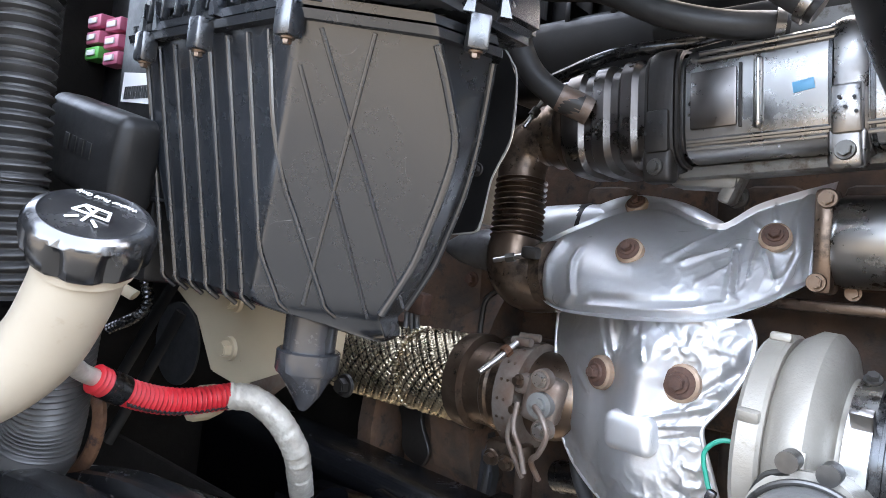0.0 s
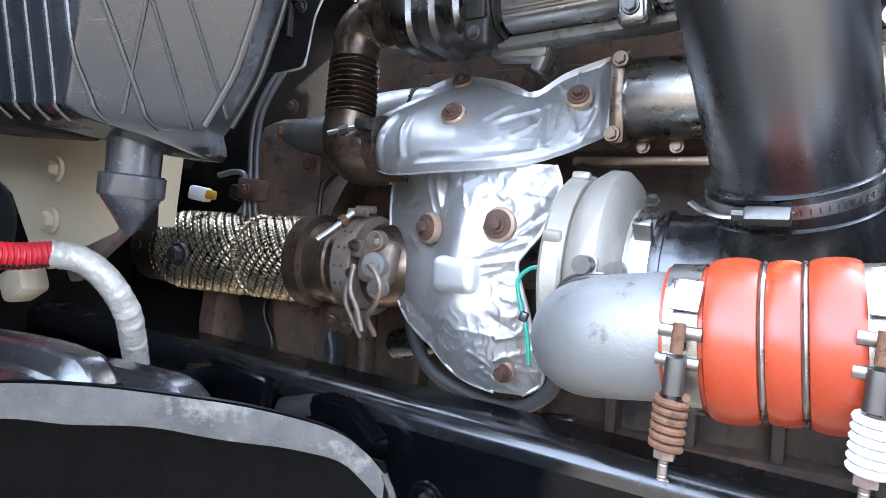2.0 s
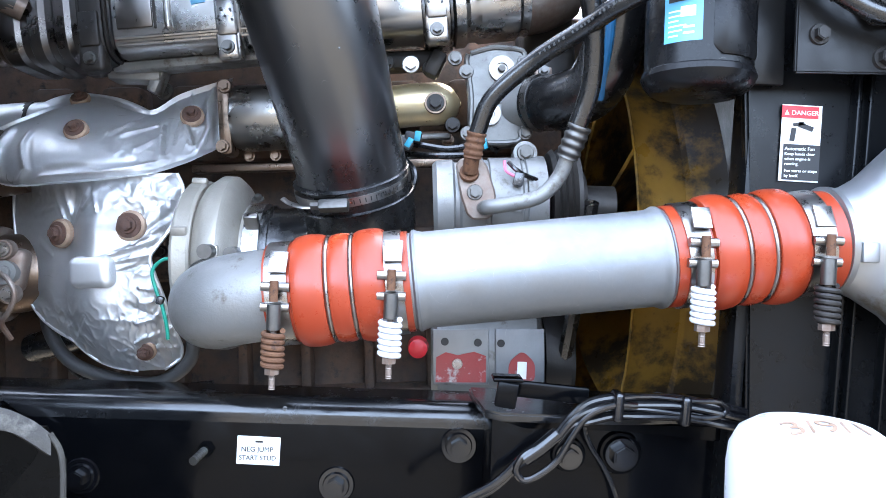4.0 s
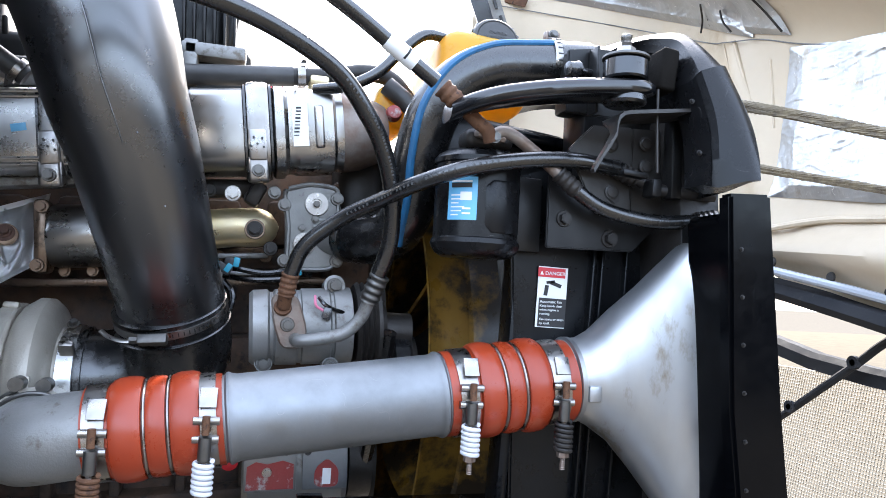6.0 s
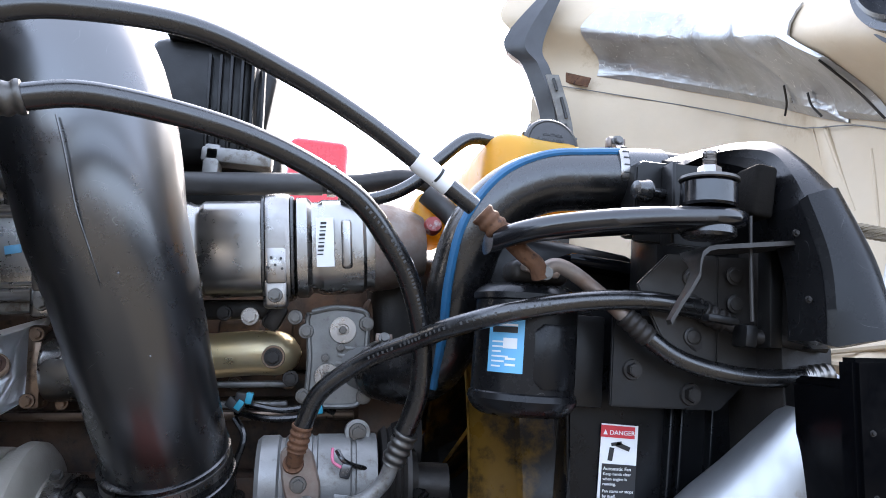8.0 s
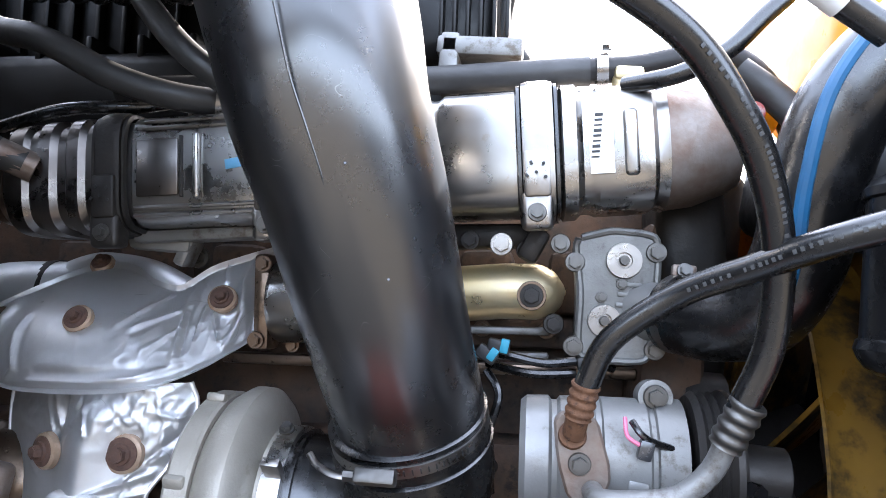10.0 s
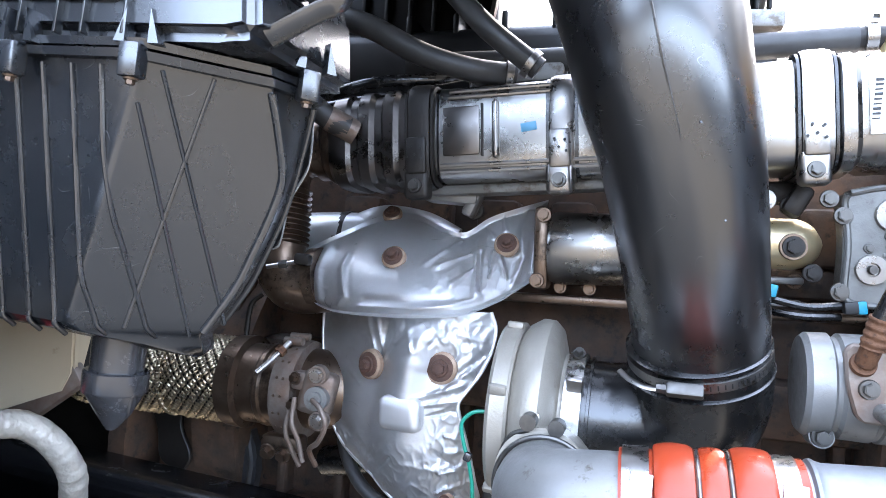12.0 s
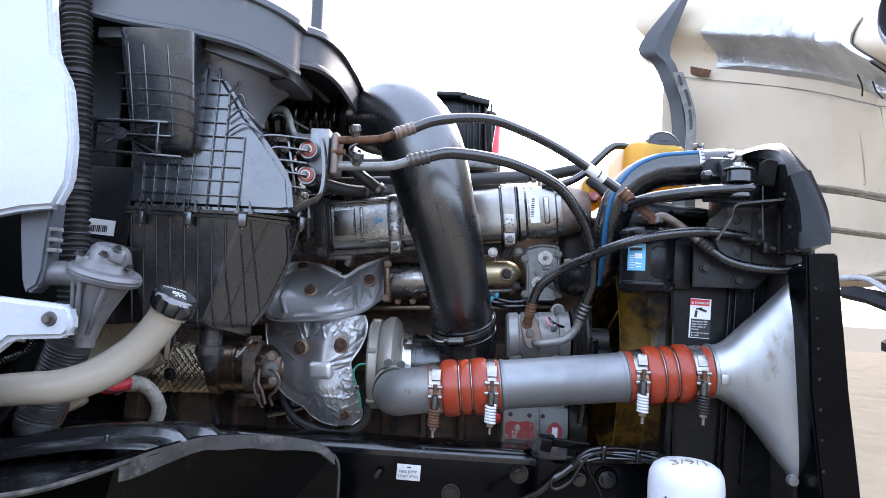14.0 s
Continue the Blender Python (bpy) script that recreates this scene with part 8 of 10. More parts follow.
# ---- below the charge pipe ----
def lower_front():
    a = thing("alternator", (0.25, 0.93, 1.0), "silver alternator with a worn red plate", "alternator")
    part("body", lathe([(-0.09, 0.02), (-0.09, 0.085), (-0.08, 0.095), (0.075, 0.095), (0.085, 0.085), (0.085, 0.02)], (0.25, 0.95, 1.075), (1, 0, 0.04), n=40), CAST_ALU, a)
    part("name_plate", block((0.085, 0.004, 0.085), (0.205, 0.852, 1.085), (0, -2, 0), 0.002), CAST_ALU, a, "scuffed silver plate")
    part("paint_patch", plate([(0.168, 1.046), (0.244, 1.048), (0.243, 1.088), (0.225, 1.094), (0.20, 1.088), (0.182, 1.092), (0.168, 1.084)], 0.001, 0.8485, "y", 0), RED_PAINT, a, "worn red paint patch")
    piece("bolt", BOLT_STEEL, facing((0.20, 0.848, 1.075)) @ sized(0.7), a)
    part("side_plate", block((0.075, 0.004, 0.085), (0.295, 0.853, 1.088), (0, -2, 0), 0.002), PIPE_ALU, a)
    part("badge", plate(smooth_loop([(0.278, 1.05), (0.318, 1.05), (0.318, 1.08), (0.298, 1.098), (0.278, 1.08)], 2), 0.002, 0.849, "y", 0), RED_PAINT, a)
    for x in (0.23, 0.265, 0.18):
        part("hole", lathe([(0, 0.001), (0, 0.006), (0.001, 0.006), (0.001, 0.001)], (x, 0.849, 1.108), (0, -1, 0), n=14), INK, a)
    part("pulley", lathe([(0.09, 0.02), (0.09, 0.075), (0.13, 0.075), (0.13, 0.02)], (0.25, 0.95, 1.075), (1, 0, 0.04), n=36), DARK_METAL, a)
    part("terminal", lathe([(0, 0.004), (0, 0.016), (0.03, 0.014), (0.035, 0.006)], (0.14, 0.85, 1.10), (0, -1, 0), n=18), RED_PLASTIC, a, "red terminal cap")
    b = thing("drive_belts", (0.40, 1.1, 0.95), "black belts and pulleys at the engine front", "drive belt")
    for y, z, r in ((1.05, 1.20, 0.06), (1.25, 1.02, 0.12), (1.2, 1.36, 0.07)):
        part("pulley", lathe([(-0.03, 0.01), (-0.03, r), (0.03, r), (0.03, 0.01)], (0.41, y, z), (1, 0, 0), n=36), DARK_METAL, b)
    part("idler", lathe([(-0.02, 0.01), (-0.02, 0.035), (0.04, 0.035), (0.045, 0.01)], (0.425, 1.0, 1.33), (1, 0, 0), n=24), DARK_METAL, b)
    part("belt", sweep([(0.41, 0.92, 1.33), (0.41, 0.99, 1.2), (0.41, 1.12, 1.02), (0.41, 1.25, 0.90)], 0.014, n=8), RUBBER, b)
    part("front_case", block((0.1, 0.5, 0.9), (0.36, 1.4, 1.2), (0, 0, 0), 0.03), BLOCK, b)
    h = thing("frame_horn", (0.6, 0.87, 0.7), "black front frame horn with a bolted bracket", "frame horn")
    part("horn", block((0.78, 0.14, 0.3), (0.64, 0.89, 0.86), (0, 0, 0), 0.012), BLACK_PAINT, h)
    part("top_plate", plate([(0.225, 0.92), (0.238, 0.80), (0.262, 0.782), (0.36, 0.778), (0.45, 0.782), (0.53, 0.80), (0.60, 0.82), (0.75, 0.87), (0.75, 0.96), (0.225, 0.96)], 0.012, 1.006, "z", 0.003), RAIL_TOP, h)
    part("web_plate", plate([(0.25, 1.006), (0.60, 1.006), (0.60, 0.98), (0.44, 0.992), (0.30, 0.992)], 0.010, 0.80, "y", 0.003), BLACK_PAINT, h)
    for x, z, q in ((0.366, 0.952, 1.2), (0.442, 0.957, 1.5)):
        part("boss", lathe([(0, 0.004), (0, 0.022 * q), (0.008, 0.020 * q), (0.010, 0.004)], (x, 0.82, z), (0, -1, 0), n=24), BLACK_PAINT, h)
        piece("bolt", BOLT_GLOSS, facing((x, 0.811, z)) @ sized(1.5 * q), h)
    part("hook", merge(block((0.03, 0.012, 0.036), (0.268, 0.775, 1.046), (0, 8, 0), 0.003), block((0.042, 0.04, 0.006), (0.270, 0.795, 1.066), (0, 0, 0), 0.002)), BLACK_PAINT, h)
    part("tongue", block((0.11, 0.012, 0.024), (0.335, 0.805, 1.046), (0, 4, -3), 0.003), BLACK_PAINT, h)
    piece("bolt", BOLT_BLACK, facing((0.49, 0.80, 1.032), (0, -0.3, 1)) @ sized(1.6), h)
    part("badge_print", block((0.014, 0.001, 0.026), (0.298, 0.8478, 1.068), (0, 0, 0), 0), LABEL_WHITE, a)
    c = thing("cable_bundle", (0.45, 0.74, 1.0), "bundle of black cables tied on the frame horn", "cables")
    run = [(0.60, 0.760, 1.035), (0.562, 0.745, 1.045), (0.50, 0.742, 1.055), (0.445, 0.742, 1.055), (0.41, 0.742, 1.054), (0.376, 0.74, 1.046), (0.353, 0.738, 1.027), (0.335, 0.738, 1.004), (0.312, 0.738, 0.984), (0.286, 0.738, 0.967), (0.263, 0.738, 0.943), (0.241, 0.738, 0.926), (0.20, 0.745, 0.90), (0.17, 0.76, 0.86)]
    for k, (dy, dz) in enumerate(((0, 0), (-0.006, -0.009), (0.004, -0.017), (-0.004, -0.025), (0.010, -0.010))):
        part("cable", sweep([(x, y + dy, z + dz * (1 if x > 0.36 else 0.45)) for x, y, z in run[:8 if k % 2 else 14]], 0.0052 if k else 0.006, n=10), GLOSS_BLACK, c)
    part("cable", sweep([(0.44, 0.732, 1.046), (0.408, 0.732, 1.045), (0.374, 0.732, 1.03), (0.352, 0.732, 0.999), (0.334, 0.732, 0.968), (0.308, 0.732, 0.947), (0.289, 0.732, 0.941), (0.279, 0.732, 0.955), (0.288, 0.732, 0.974), (0.307, 0.734, 0.986)], 0.0048, n=10), GLOSS_BLACK, c)
    part("cable", sweep([(0.417, 0.736, 1.054), (0.46, 0.735, 1.058), (0.521, 0.735, 1.054), (0.55, 0.735, 1.054), (0.564, 0.737, 1.045), (0.557, 0.737, 1.035), (0.53, 0.736, 1.031), (0.498, 0.736, 1.036), (0.46, 0.736, 1.040), (0.417, 0.736, 1.042)], 0.004, n=10), GLOSS_BLACK, c)
    part("cable", sweep([(0.376, 0.76, 1.03), (0.381, 0.78, 1.0), (0.39, 0.78, 0.976), (0.411, 0.78, 0.944), (0.429, 0.78, 0.903), (0.44, 0.79, 0.85)], 0.004, n=8), GLOSS_BLACK, c)
    for x, z in ((0.415, 1.043), (0.506, 1.040)):
        part("tie", block((0.014, 0.034, 0.042), (x, 0.742, z), (0, 3, 0), 0.008, 3), GLOSS_BLACK, c)
    part("sleeve", sweep([(0.335, 0.736, 1.004), (0.312, 0.736, 0.984), (0.290, 0.736, 0.968)], 0.0105, n=12), GLOSS_BLACK, c)
    f = thing("spin_on_filter", (0.617, 0.68, 0.72), "white spin-on filter canister with a handwritten date", "filter canister")
    part("can", lathe([(0, 0.02), (0, 0.098), (0.25, 0.099), (0.275, 0.096), (0.295, 0.086), (0.308, 0.066), (0.314, 0.035), (0.316, 0.005)], (0.617, 0.68, 0.745), (0, 0, 1), n=56), CAN_WHITE, f)
    ink = text_part("3/9/1", 0.052, Matrix.Translation((0.562, 0.632, 0.0)), MARKER_BROWN, f, "handwriting", 0.0003)
    rim = [(0.0, 1.061), (0.035, 1.059), (0.066, 1.053), (0.086, 1.040), (0.096, 1.020)]
    for v in ink.data.vertices:
        r = math.hypot(v.co.x - 0.055, v.co.y - 0.048)
        k = max(q for q in range(4) if rim[q][0] <= r)
        v.co.z += rim[k][1] + (rim[k + 1][1] - rim[k][1]) * (r - rim[k][0]) / (rim[k + 1][0] - rim[k][0]) + 0.0012
    part("print", block((0.006, 0.003, 0.05), (0.545, 0.6115, 0.95), (0, 0, -46), 0), INK, f)
    part("bracket", block((0.16, 0.12, 0.05), (0.617, 0.72, 0.735), bevel=0.01), BLACK_PAINT, f)

    a.location = V(0.2675, 1.1447, 0.9517)
    a.scale = (1.19, 1.19, 1.19)
    f.location = V(0.571, 0.535, 0.7826)
    f.scale = (0.878, 0.878, 0.878)


lower_front()


# ---- cab side: washer neck, hoses, bracket, liner ----
def cab_side():
    w = thing("washer_filler", (-0.9, 0.25, 1.1), "milky plastic washer filler neck with a black cap", "washer filler")
    part("neck", sweep([(-0.604, 0.314, 1.372), (-0.628, 0.314, 1.33), (-0.672, 0.308, 1.275), (-0.735, 0.285, 1.225), (-0.80, 0.262, 1.2), (-0.87, 0.245, 1.192), (-0.95, 0.23, 1.18), (-1.05, 0.21, 1.15)], [0.036, 0.036, 0.037, 0.036, 0.034, 0.033, 0.033, 0.033], n=32, per=10), WHITE_NECK, w)
    ax = V(0.42, -0.14, 0.87).normalized()
    part("lip", lathe([(-0.012, 0.03), (-0.01, 0.0395), (-0.003, 0.0395), (0, 0.03)], (-0.604, 0.314, 1.368), ax, n=36), WHITE_NECK, w)
    cp = part("cap", rings_bm([[V(-0.604, 0.314, 1.368) + ax * h + (ax.orthogonal().normalized() * math.cos(a) + ax.cross(ax.orthogonal().normalized()) * math.sin(a)) * (r * (1 - g * max(0.0, math.cos(a * 8)) ** 2)) for a in (2 * math.pi * k / 64 for k in range(64))]
                               for h, r, g in ((0.0, 0.045, 0.08), (0.004, 0.048, 0.16), (0.022, 0.051, 0.16), (0.030, 0.050, 0.02), (0.036, 0.046, 0.0), (0.039, 0.040, 0.0), (0.0375, 0.034, 0.0), (0.0385, 0.002, 0.0))]), BLACK_PLASTIC, w, "lobed black plastic cap")
    top = Matrix.Translation(V(-0.604, 0.314, 1.368) + ax * 0.0395) @ ax.to_track_quat("Z", "Y").to_matrix().to_4x4() @ pose(0, 0, 0, 0, 0, 150)
    icon = bmesh.new()
    for a, b in (((-0.014, 0.004), (0.014, 0.004)), ((-0.010, -0.008), (0.010, -0.008)), ((-0.014, 0.004), (-0.010, -0.008)), ((0.014, 0.004), (0.010, -0.008)), ((0, -0.008), (0, 0.016)), ((-0.006, 0.012), (-0.012, 0.018)), ((0.006, 0.012), (0.012, 0.018)), ((0.0, 0.0), (0.008, -0.005))):
        p, q = V(*a, 0), V(*b, 0)
        bar = block(((q - p).length + 0.002, 0.0024, 0.0008), (0, 0, 0), bevel=0)
        moved(bar, Matrix.Translation((p + q) / 2) @ pose(0, 0, 0, 0, 0, math.degrees(math.atan2(q.y - p.y, q.x - p.x))))
        icon = merge(icon, bar)
    part("pictogram", moved(icon, top), LABEL_WHITE, cp, "white washer pictogram")
    text_part("Washer Fluid Only", 0.0068, top @ pose(-0.024, -0.028, 0), LABEL_WHITE, cp)
    h = thing("corrugated_conduit", (-0.835, 0.325, 1.2), "black corrugated conduit running down the cab side", "conduit")
    part("conduit", sweep([(-0.885, 0.325, 2.06), (-0.86, 0.325, 1.8), (-0.836, 0.325, 1.5), (-0.83, 0.33, 1.38), (-0.835, 0.34, 1.30)], lambda s, d: 0.030 + 0.0035 * math.sin(d * 2 * math.pi / 0.0125), n=28, per=110), DUSTY_RUBBER, h)
    for z in (1.88, 1.62, 1.42):
        part("tie", lathe([(-0.004, 0.030), (-0.004, 0.0355), (0.004, 0.0355), (0.004, 0.030)], (-0.836 - 0.085 * max(0, z - 1.5), 0.325, z), (-0.08, 0, 1), n=28), INK, h, "black cable tie")
    g = thing("corrugated_hose", (-0.88, 0.42, 1.05), "grey corrugated hose below the washer neck", "conduit")
    part("hose", sweep([(-0.87, 0.40, 1.27), (-0.90, 0.41, 1.19), (-0.928, 0.42, 1.13), (-0.94, 0.42, 1.09)], lambda s, d: 0.046 + 0.0022 * math.sin(d * 2 * math.pi / 0.0085), n=28, per=90), CORRUGATED, g)
    part("end_cap", sweep([(-0.939, 0.42, 1.094), (-0.943, 0.42, 1.075), (-0.947, 0.42, 1.06), (-0.95, 0.42, 1.05)], [0.0475, 0.047, 0.041, 0.026], n=28), CORRUGATED, g, "smooth rounded hose end")
    r = thing("red_cable_conduit", (-0.83, 0.53, 1.14), "red split conduit joining a pale taped cable", "cable conduit")
    pts = [(-0.829, 0.431, 1.203), (-0.834, 0.466, 1.185), (-0.836, 0.498, 1.172), (-0.835, 0.532, 1.164), (-0.831, 0.569, 1.162), (-0.827, 0.618, 1.165)]
    part("conduit", sweep(pts, lambda s, d: 0.0164 + 0.0017 * math.sin(d * 2 * math.pi / 0.0068), n=22, per=64), RED_PLASTIC, r, "red corrugated conduit")
    part("tape_band", sweep([(-0.832, 0.444, 1.196), (-0.834, 0.457, 1.1895), (-0.835, 0.470, 1.183)], [0.0188, 0.0196, 0.0190], n=22), RUBBER, r, "black tape band")
    slit = [q + V(0.0125, -0.0045, -0.0115) + V(0.0012, 0, 0.0012) * (1 if k % 4 < 2 else -1) for k, q in enumerate(spline(pts[1:], 24)[6:])]
    part("slit", sweep(slit, 0.0014, n=6, per=2), INK, r)
    part("wrapped_cable", sweep([(-0.828, 0.612, 1.165), (-0.812, 0.643, 1.161), (-0.790, 0.670, 1.137), (-0.78, 0.70, 1.092), (-0.80, 0.73, 1.045), (-0.822, 0.758, 1.0)], lambda s, d: 0.0185 + 0.0003 * math.sin(d * 2 * math.pi / 0.017 + 3 * math.sin(d * 60)) + 0.0010 * noise.noise(V(d * 160, 0, 0)), n=20, per=40), TAPE, r, "pale foil-taped cable")
    part("inlet", sweep([(-0.803, 0.392, 1.229), (-0.818, 0.412, 1.214), (-0.830, 0.433, 1.203)], 0.0105, n=14), TAPE, r)
    t = thing("cable_terminal", (-0.8, 0.77, 0.97), "black terminal block on the rail", "terminal block")
    part("base", merge(block((0.14, 0.1, 0.035), (-0.80, 0.79, 0.985), (0, -6, 0), 0.008), block((0.10, 0.06, 0.10), (-0.86, 0.82, 0.93), bevel=0.01)), BLACK_PAINT, t)
    part("eye", lathe([(0, 0.016), (0, 0.026), (0.012, 0.026), (0.012, 0.016)], (-0.765, 0.77, 1.0), (0, -0.4, 1), n=24), BLACK_PAINT, t)
    part("stay", block((0.12, 0.03, 0.09), (-0.70, 0.85, 0.965), (0, 8, 0), 0.01), BLACK_PAINT, t)
    b = thing("cab_mount_bracket", (-0.95, 0.7, 1.1), "cream painted steel cab mount bracket with bolts", "bracket")
    part("plate", plate([(-1.09, 1.36), (-1.143, 1.27), (-1.06, 1.232), (-1.0, 1.155), (-0.915, 1.148), (-0.80, 1.198), (-0.787, 1.226), (-0.80, 1.38)], 0.012, 0.688, "y", 0.003), CREAM, b)
    part("fold", block((0.012, 0.10, 0.18), (-0.805, 0.74, 1.30), (0, 3, 0), 0.003), CREAM, b)
    part("strut", block((0.16, 0.02, 0.034), (-0.845, 0.70, 1.178), (0, -38, 0), 0.004), RUSTY_STEEL, b, "weathered steel strut")
    part("lower_lug", block((0.06, 0.05, 0.05), (-1.01, 0.69, 1.10), (0, -30, 0), 0.012), CREAM, b)
    for at in ((-0.946, 0.686, 1.278), (-0.948, 0.686, 1.202)):
        piece("bolt", BOLT_CREAM, facing(at) @ sized(1.7), b)
    part("hole", lathe([(0, 0.001), (0, 0.008), (0.001, 0.008), (0.001, 0.001)], (-0.895, 0.797, 1.175), (0, -1, 0), n=16), INK, b)
    piece("bolt", BOLT_BLACK, facing((-0.80, 0.80, 1.17)) @ sized(1.6), b)
    part("round_opening", lathe([(0, 0.02), (0, 0.07), (0.004, 0.07), (0.004, 0.02)], (-1.10, 0.684, 1.18), (0, -1, 0), n=32), INK, b)
    s = thing("crossed_straps", (-1.15, 0.62, 1.1), "dark straps and a rusty arm behind the hoses", "straps")
    for a, c, m in (((-1.30, 0.66, 1.02), (-1.08, 0.66, 1.30), DUSTY_BLACK), ((-1.22, 0.64, 0.98), (-1.06, 0.66, 1.24), DUSTY_BLACK), ((-1.1, 0.6, 1.26), (-1.30, 0.6, 1.28), CREAM)):
        part("strap", sweep([a, c], 0.010, n=8, squash=0.4), m, s)
    part("rusty_arm", sweep([(-0.99, 0.49, 1.165), (-0.94, 0.485, 1.15), (-0.912, 0.48, 1.132), (-0.915, 0.48, 1.10), (-0.935, 0.48, 1.065), (-0.974, 0.48, 1.036), (-1.033, 0.48, 1.025)], 0.010, n=8, squash=0.6), RUST, s)
    part("ribbed_lead", sweep([(-1.12, 0.62, 1.30), (-1.10, 0.62, 1.24), (-1.18, 0.6, 1.19)], lambda q, d: 0.009 + 0.0012 * math.sin(d * 800), n=10, per=40), RUBBER, s)
    # fuse panel and labels on the firewall
    f = thing("fuse_panel", (-1.35, 0.66, 1.4), "black fuse panel with pink and green fuses", "fuse panel")
    part("panel", block((0.95, 0.05, 0.72), (-1.40, 0.66, 1.70), bevel=0.01), DUSTY_BLACK, f)
    part("back_panel", block((0.5, 0.04, 0.5), (-1.05, 0.74, 1.45), bevel=0.01), DUSTY_BLACK, f)
    for k, (x, z, m) in enumerate(((-1.372, 1.727, PINK), (-1.290, 1.713, PINK), (-1.372, 1.697, PINK), (-1.290, 1.683, PINK), (-1.367, 1.668, GREEN_PLASTIC), (-1.286, 1.653, PINK))):
        fu = part("fuse", block((0.06, 0.03, 0.024), (x, 0.61, z), (0, 0, 0), 0.004), m, f, "green fuse" if m is GREEN_PLASTIC else "pink fuse")
        part("window", block((0.034, 0.004, 0.01), (x, 0.594, z), bevel=0.001), LABEL_WHITE, fu)
    for x in (-1.60, -1.54):
        for z in (1.66, 1.71):
            part("socket", block((0.045, 0.01, 0.035), (x, 0.632, z), bevel=0.002), INK, f)
    part("relay", block((0.06, 0.03, 0.04), (-1.585, 0.62, 1.775), bevel=0.004), TAPE, f, "pale relay")
    part("indicator", lathe([(0, 0.001), (0, 0.004), (0.003, 0.003), (0.003, 0.001)], (-1.46, 0.633, 1.722), (0, -1, 0), n=10), RED_HOSE, f)
    part("side_panel", block((0.15, 0.03, 0.24), (-0.865, 0.482, 1.58), bevel=0.006), DUSTY_BLACK, f)
    lb = part("label", block((0.098, 0.002, 0.037), (-0.872, 0.4655, 1.552), (0, 4, 0), 0), LABEL_WHITE, f, "white barcode label")
    for k in range(16):
        part("bar", block((0.0016 + 0.001 * (k % 3), 0.001, 0.016), (-0.911 + 0.0046 * k, 0.464, 1.547), (0, 4, 0), 0), INK, lb)
    bx = thing("control_box", (-0.95, 0.45, 1.42), "black plastic control box with raised lettering", "control box")
    part("box", block((0.21, 0.05, 0.105), (-0.855, 0.418, 1.468), (0, 10, 0), 0.014, 4), DUSTY_BLACK, bx)
    for k in range(4):
        part("letter_bar", block((0.013, 0.0016, 0.019), (-0.885 + 0.021 * k, 0.3925, 1.474 - 0.0037 * k), (0, 10, 0), 0.0005), DUSTY_BLACK, bx)
    part("stand", block((0.2, 0.2, 0.1), (-0.90, 0.56, 1.37), bevel=0.01), DUSTY_BLACK, bx)
    # pressure regulator beside the fender
    q = thing("air_regulator", (-0.70, 0.16, 1.30), "weathered grey cast air regulator", "regulator")
    tilt = V(0.25, -0.12, 1).normalized()
    part("diaphragm", lathe([(-0.014, 0.02), (-0.014, 0.056), (-0.010, 0.066), (-0.003, 0.069), (-0.001, 0.066), (0.001, 0.066), (0.003, 0.069), (0.010, 0.064), (0.014, 0.052), (0.028, 0.043), (0.030, 0.02)], (-0.675, 0.165, 1.435), tilt, n=44), CAST_GREY, q)
    part("dome", lathe([(0.024, 0.043), (0.036, 0.041), (0.050, 0.036), (0.058, 0.028), (0.061, 0.01)], (-0.675, 0.165, 1.435), tilt, n=32), CAST_GREY, q)
    part("bonnet_ear", block((0.03, 0.016, 0.024), (-0.640, 0.135, 1.468), (0, 12, 20), 0.005, 3), CAST_GREY, q)
    part("bonnet_ear", block((0.03, 0.016, 0.022), (-0.700, 0.130, 1.458), (0, 12, -10), 0.005, 3), CAST_GREY, q)
    part("body", sweep([(-0.672, 0.165, 1.43), (-0.684, 0.165, 1.39), (-0.692, 0.165, 1.36), (-0.698, 0.165, 1.34), (-0.703, 0.165, 1.31)], [0.050, 0.042, 0.033, 0.026, 0.021], n=28), CAST_GREY, q)
    for a in (-70, -20, 35):
        d = V(math.sin(radians(a)), -math.cos(radians(a)), 0)
        part("rib", sweep([V(-0.674, 0.165, 1.425) + d * 0.055, V(-0.690, 0.165, 1.37) + d * 0.038, V(-0.702, 0.165, 1.318) + d * 0.023], 0.005, n=8), CAST_GREY, q)
    part("inlet", sweep([(-0.69, 0.165, 1.425), (-0.75, 0.165, 1.432), (-0.80, 0.165, 1.43)], [0.030, 0.024, 0.024], n=20), CAST_GREY, q)
    part("spout", lathe([(0, 0.012), (0, 0.020), (0.02, 0.018), (0.02, 0.012)], (-0.703, 0.165, 1.312), (0, 0, -1), n=20), CAST_GREY, q)
    for x, y, z in ((-0.636, 0.127, 1.482), (-0.658, 0.120, 1.470), (-0.705, 0.122, 1.470), (-0.62, 0.15, 1.447)):
        piece("bolt", BOLT_BLACK, facing((x, y, z), tilt) @ sized(0.8), q)
    post = thing("latch_post", (-0.80, 0.14, 1.38), "dark grey plastic hood latch post", "latch")
    part("post", plate(smooth_loop([(-0.832, 1.618), (-0.772, 1.616), (-0.772, 1.55), (-0.778, 1.41), (-0.815, 1.382), (-0.836, 1.534)], 1), 0.05, 0.13, "y", 0.006), POST_GREY, post)
    for z in (1.515, 1.495, 1.475):
        part("terminal", block((0.02, 0.02, 0.008), (-0.765, 0.14, z), bevel=0.002), TRIM_GREY, post)


cab_side()


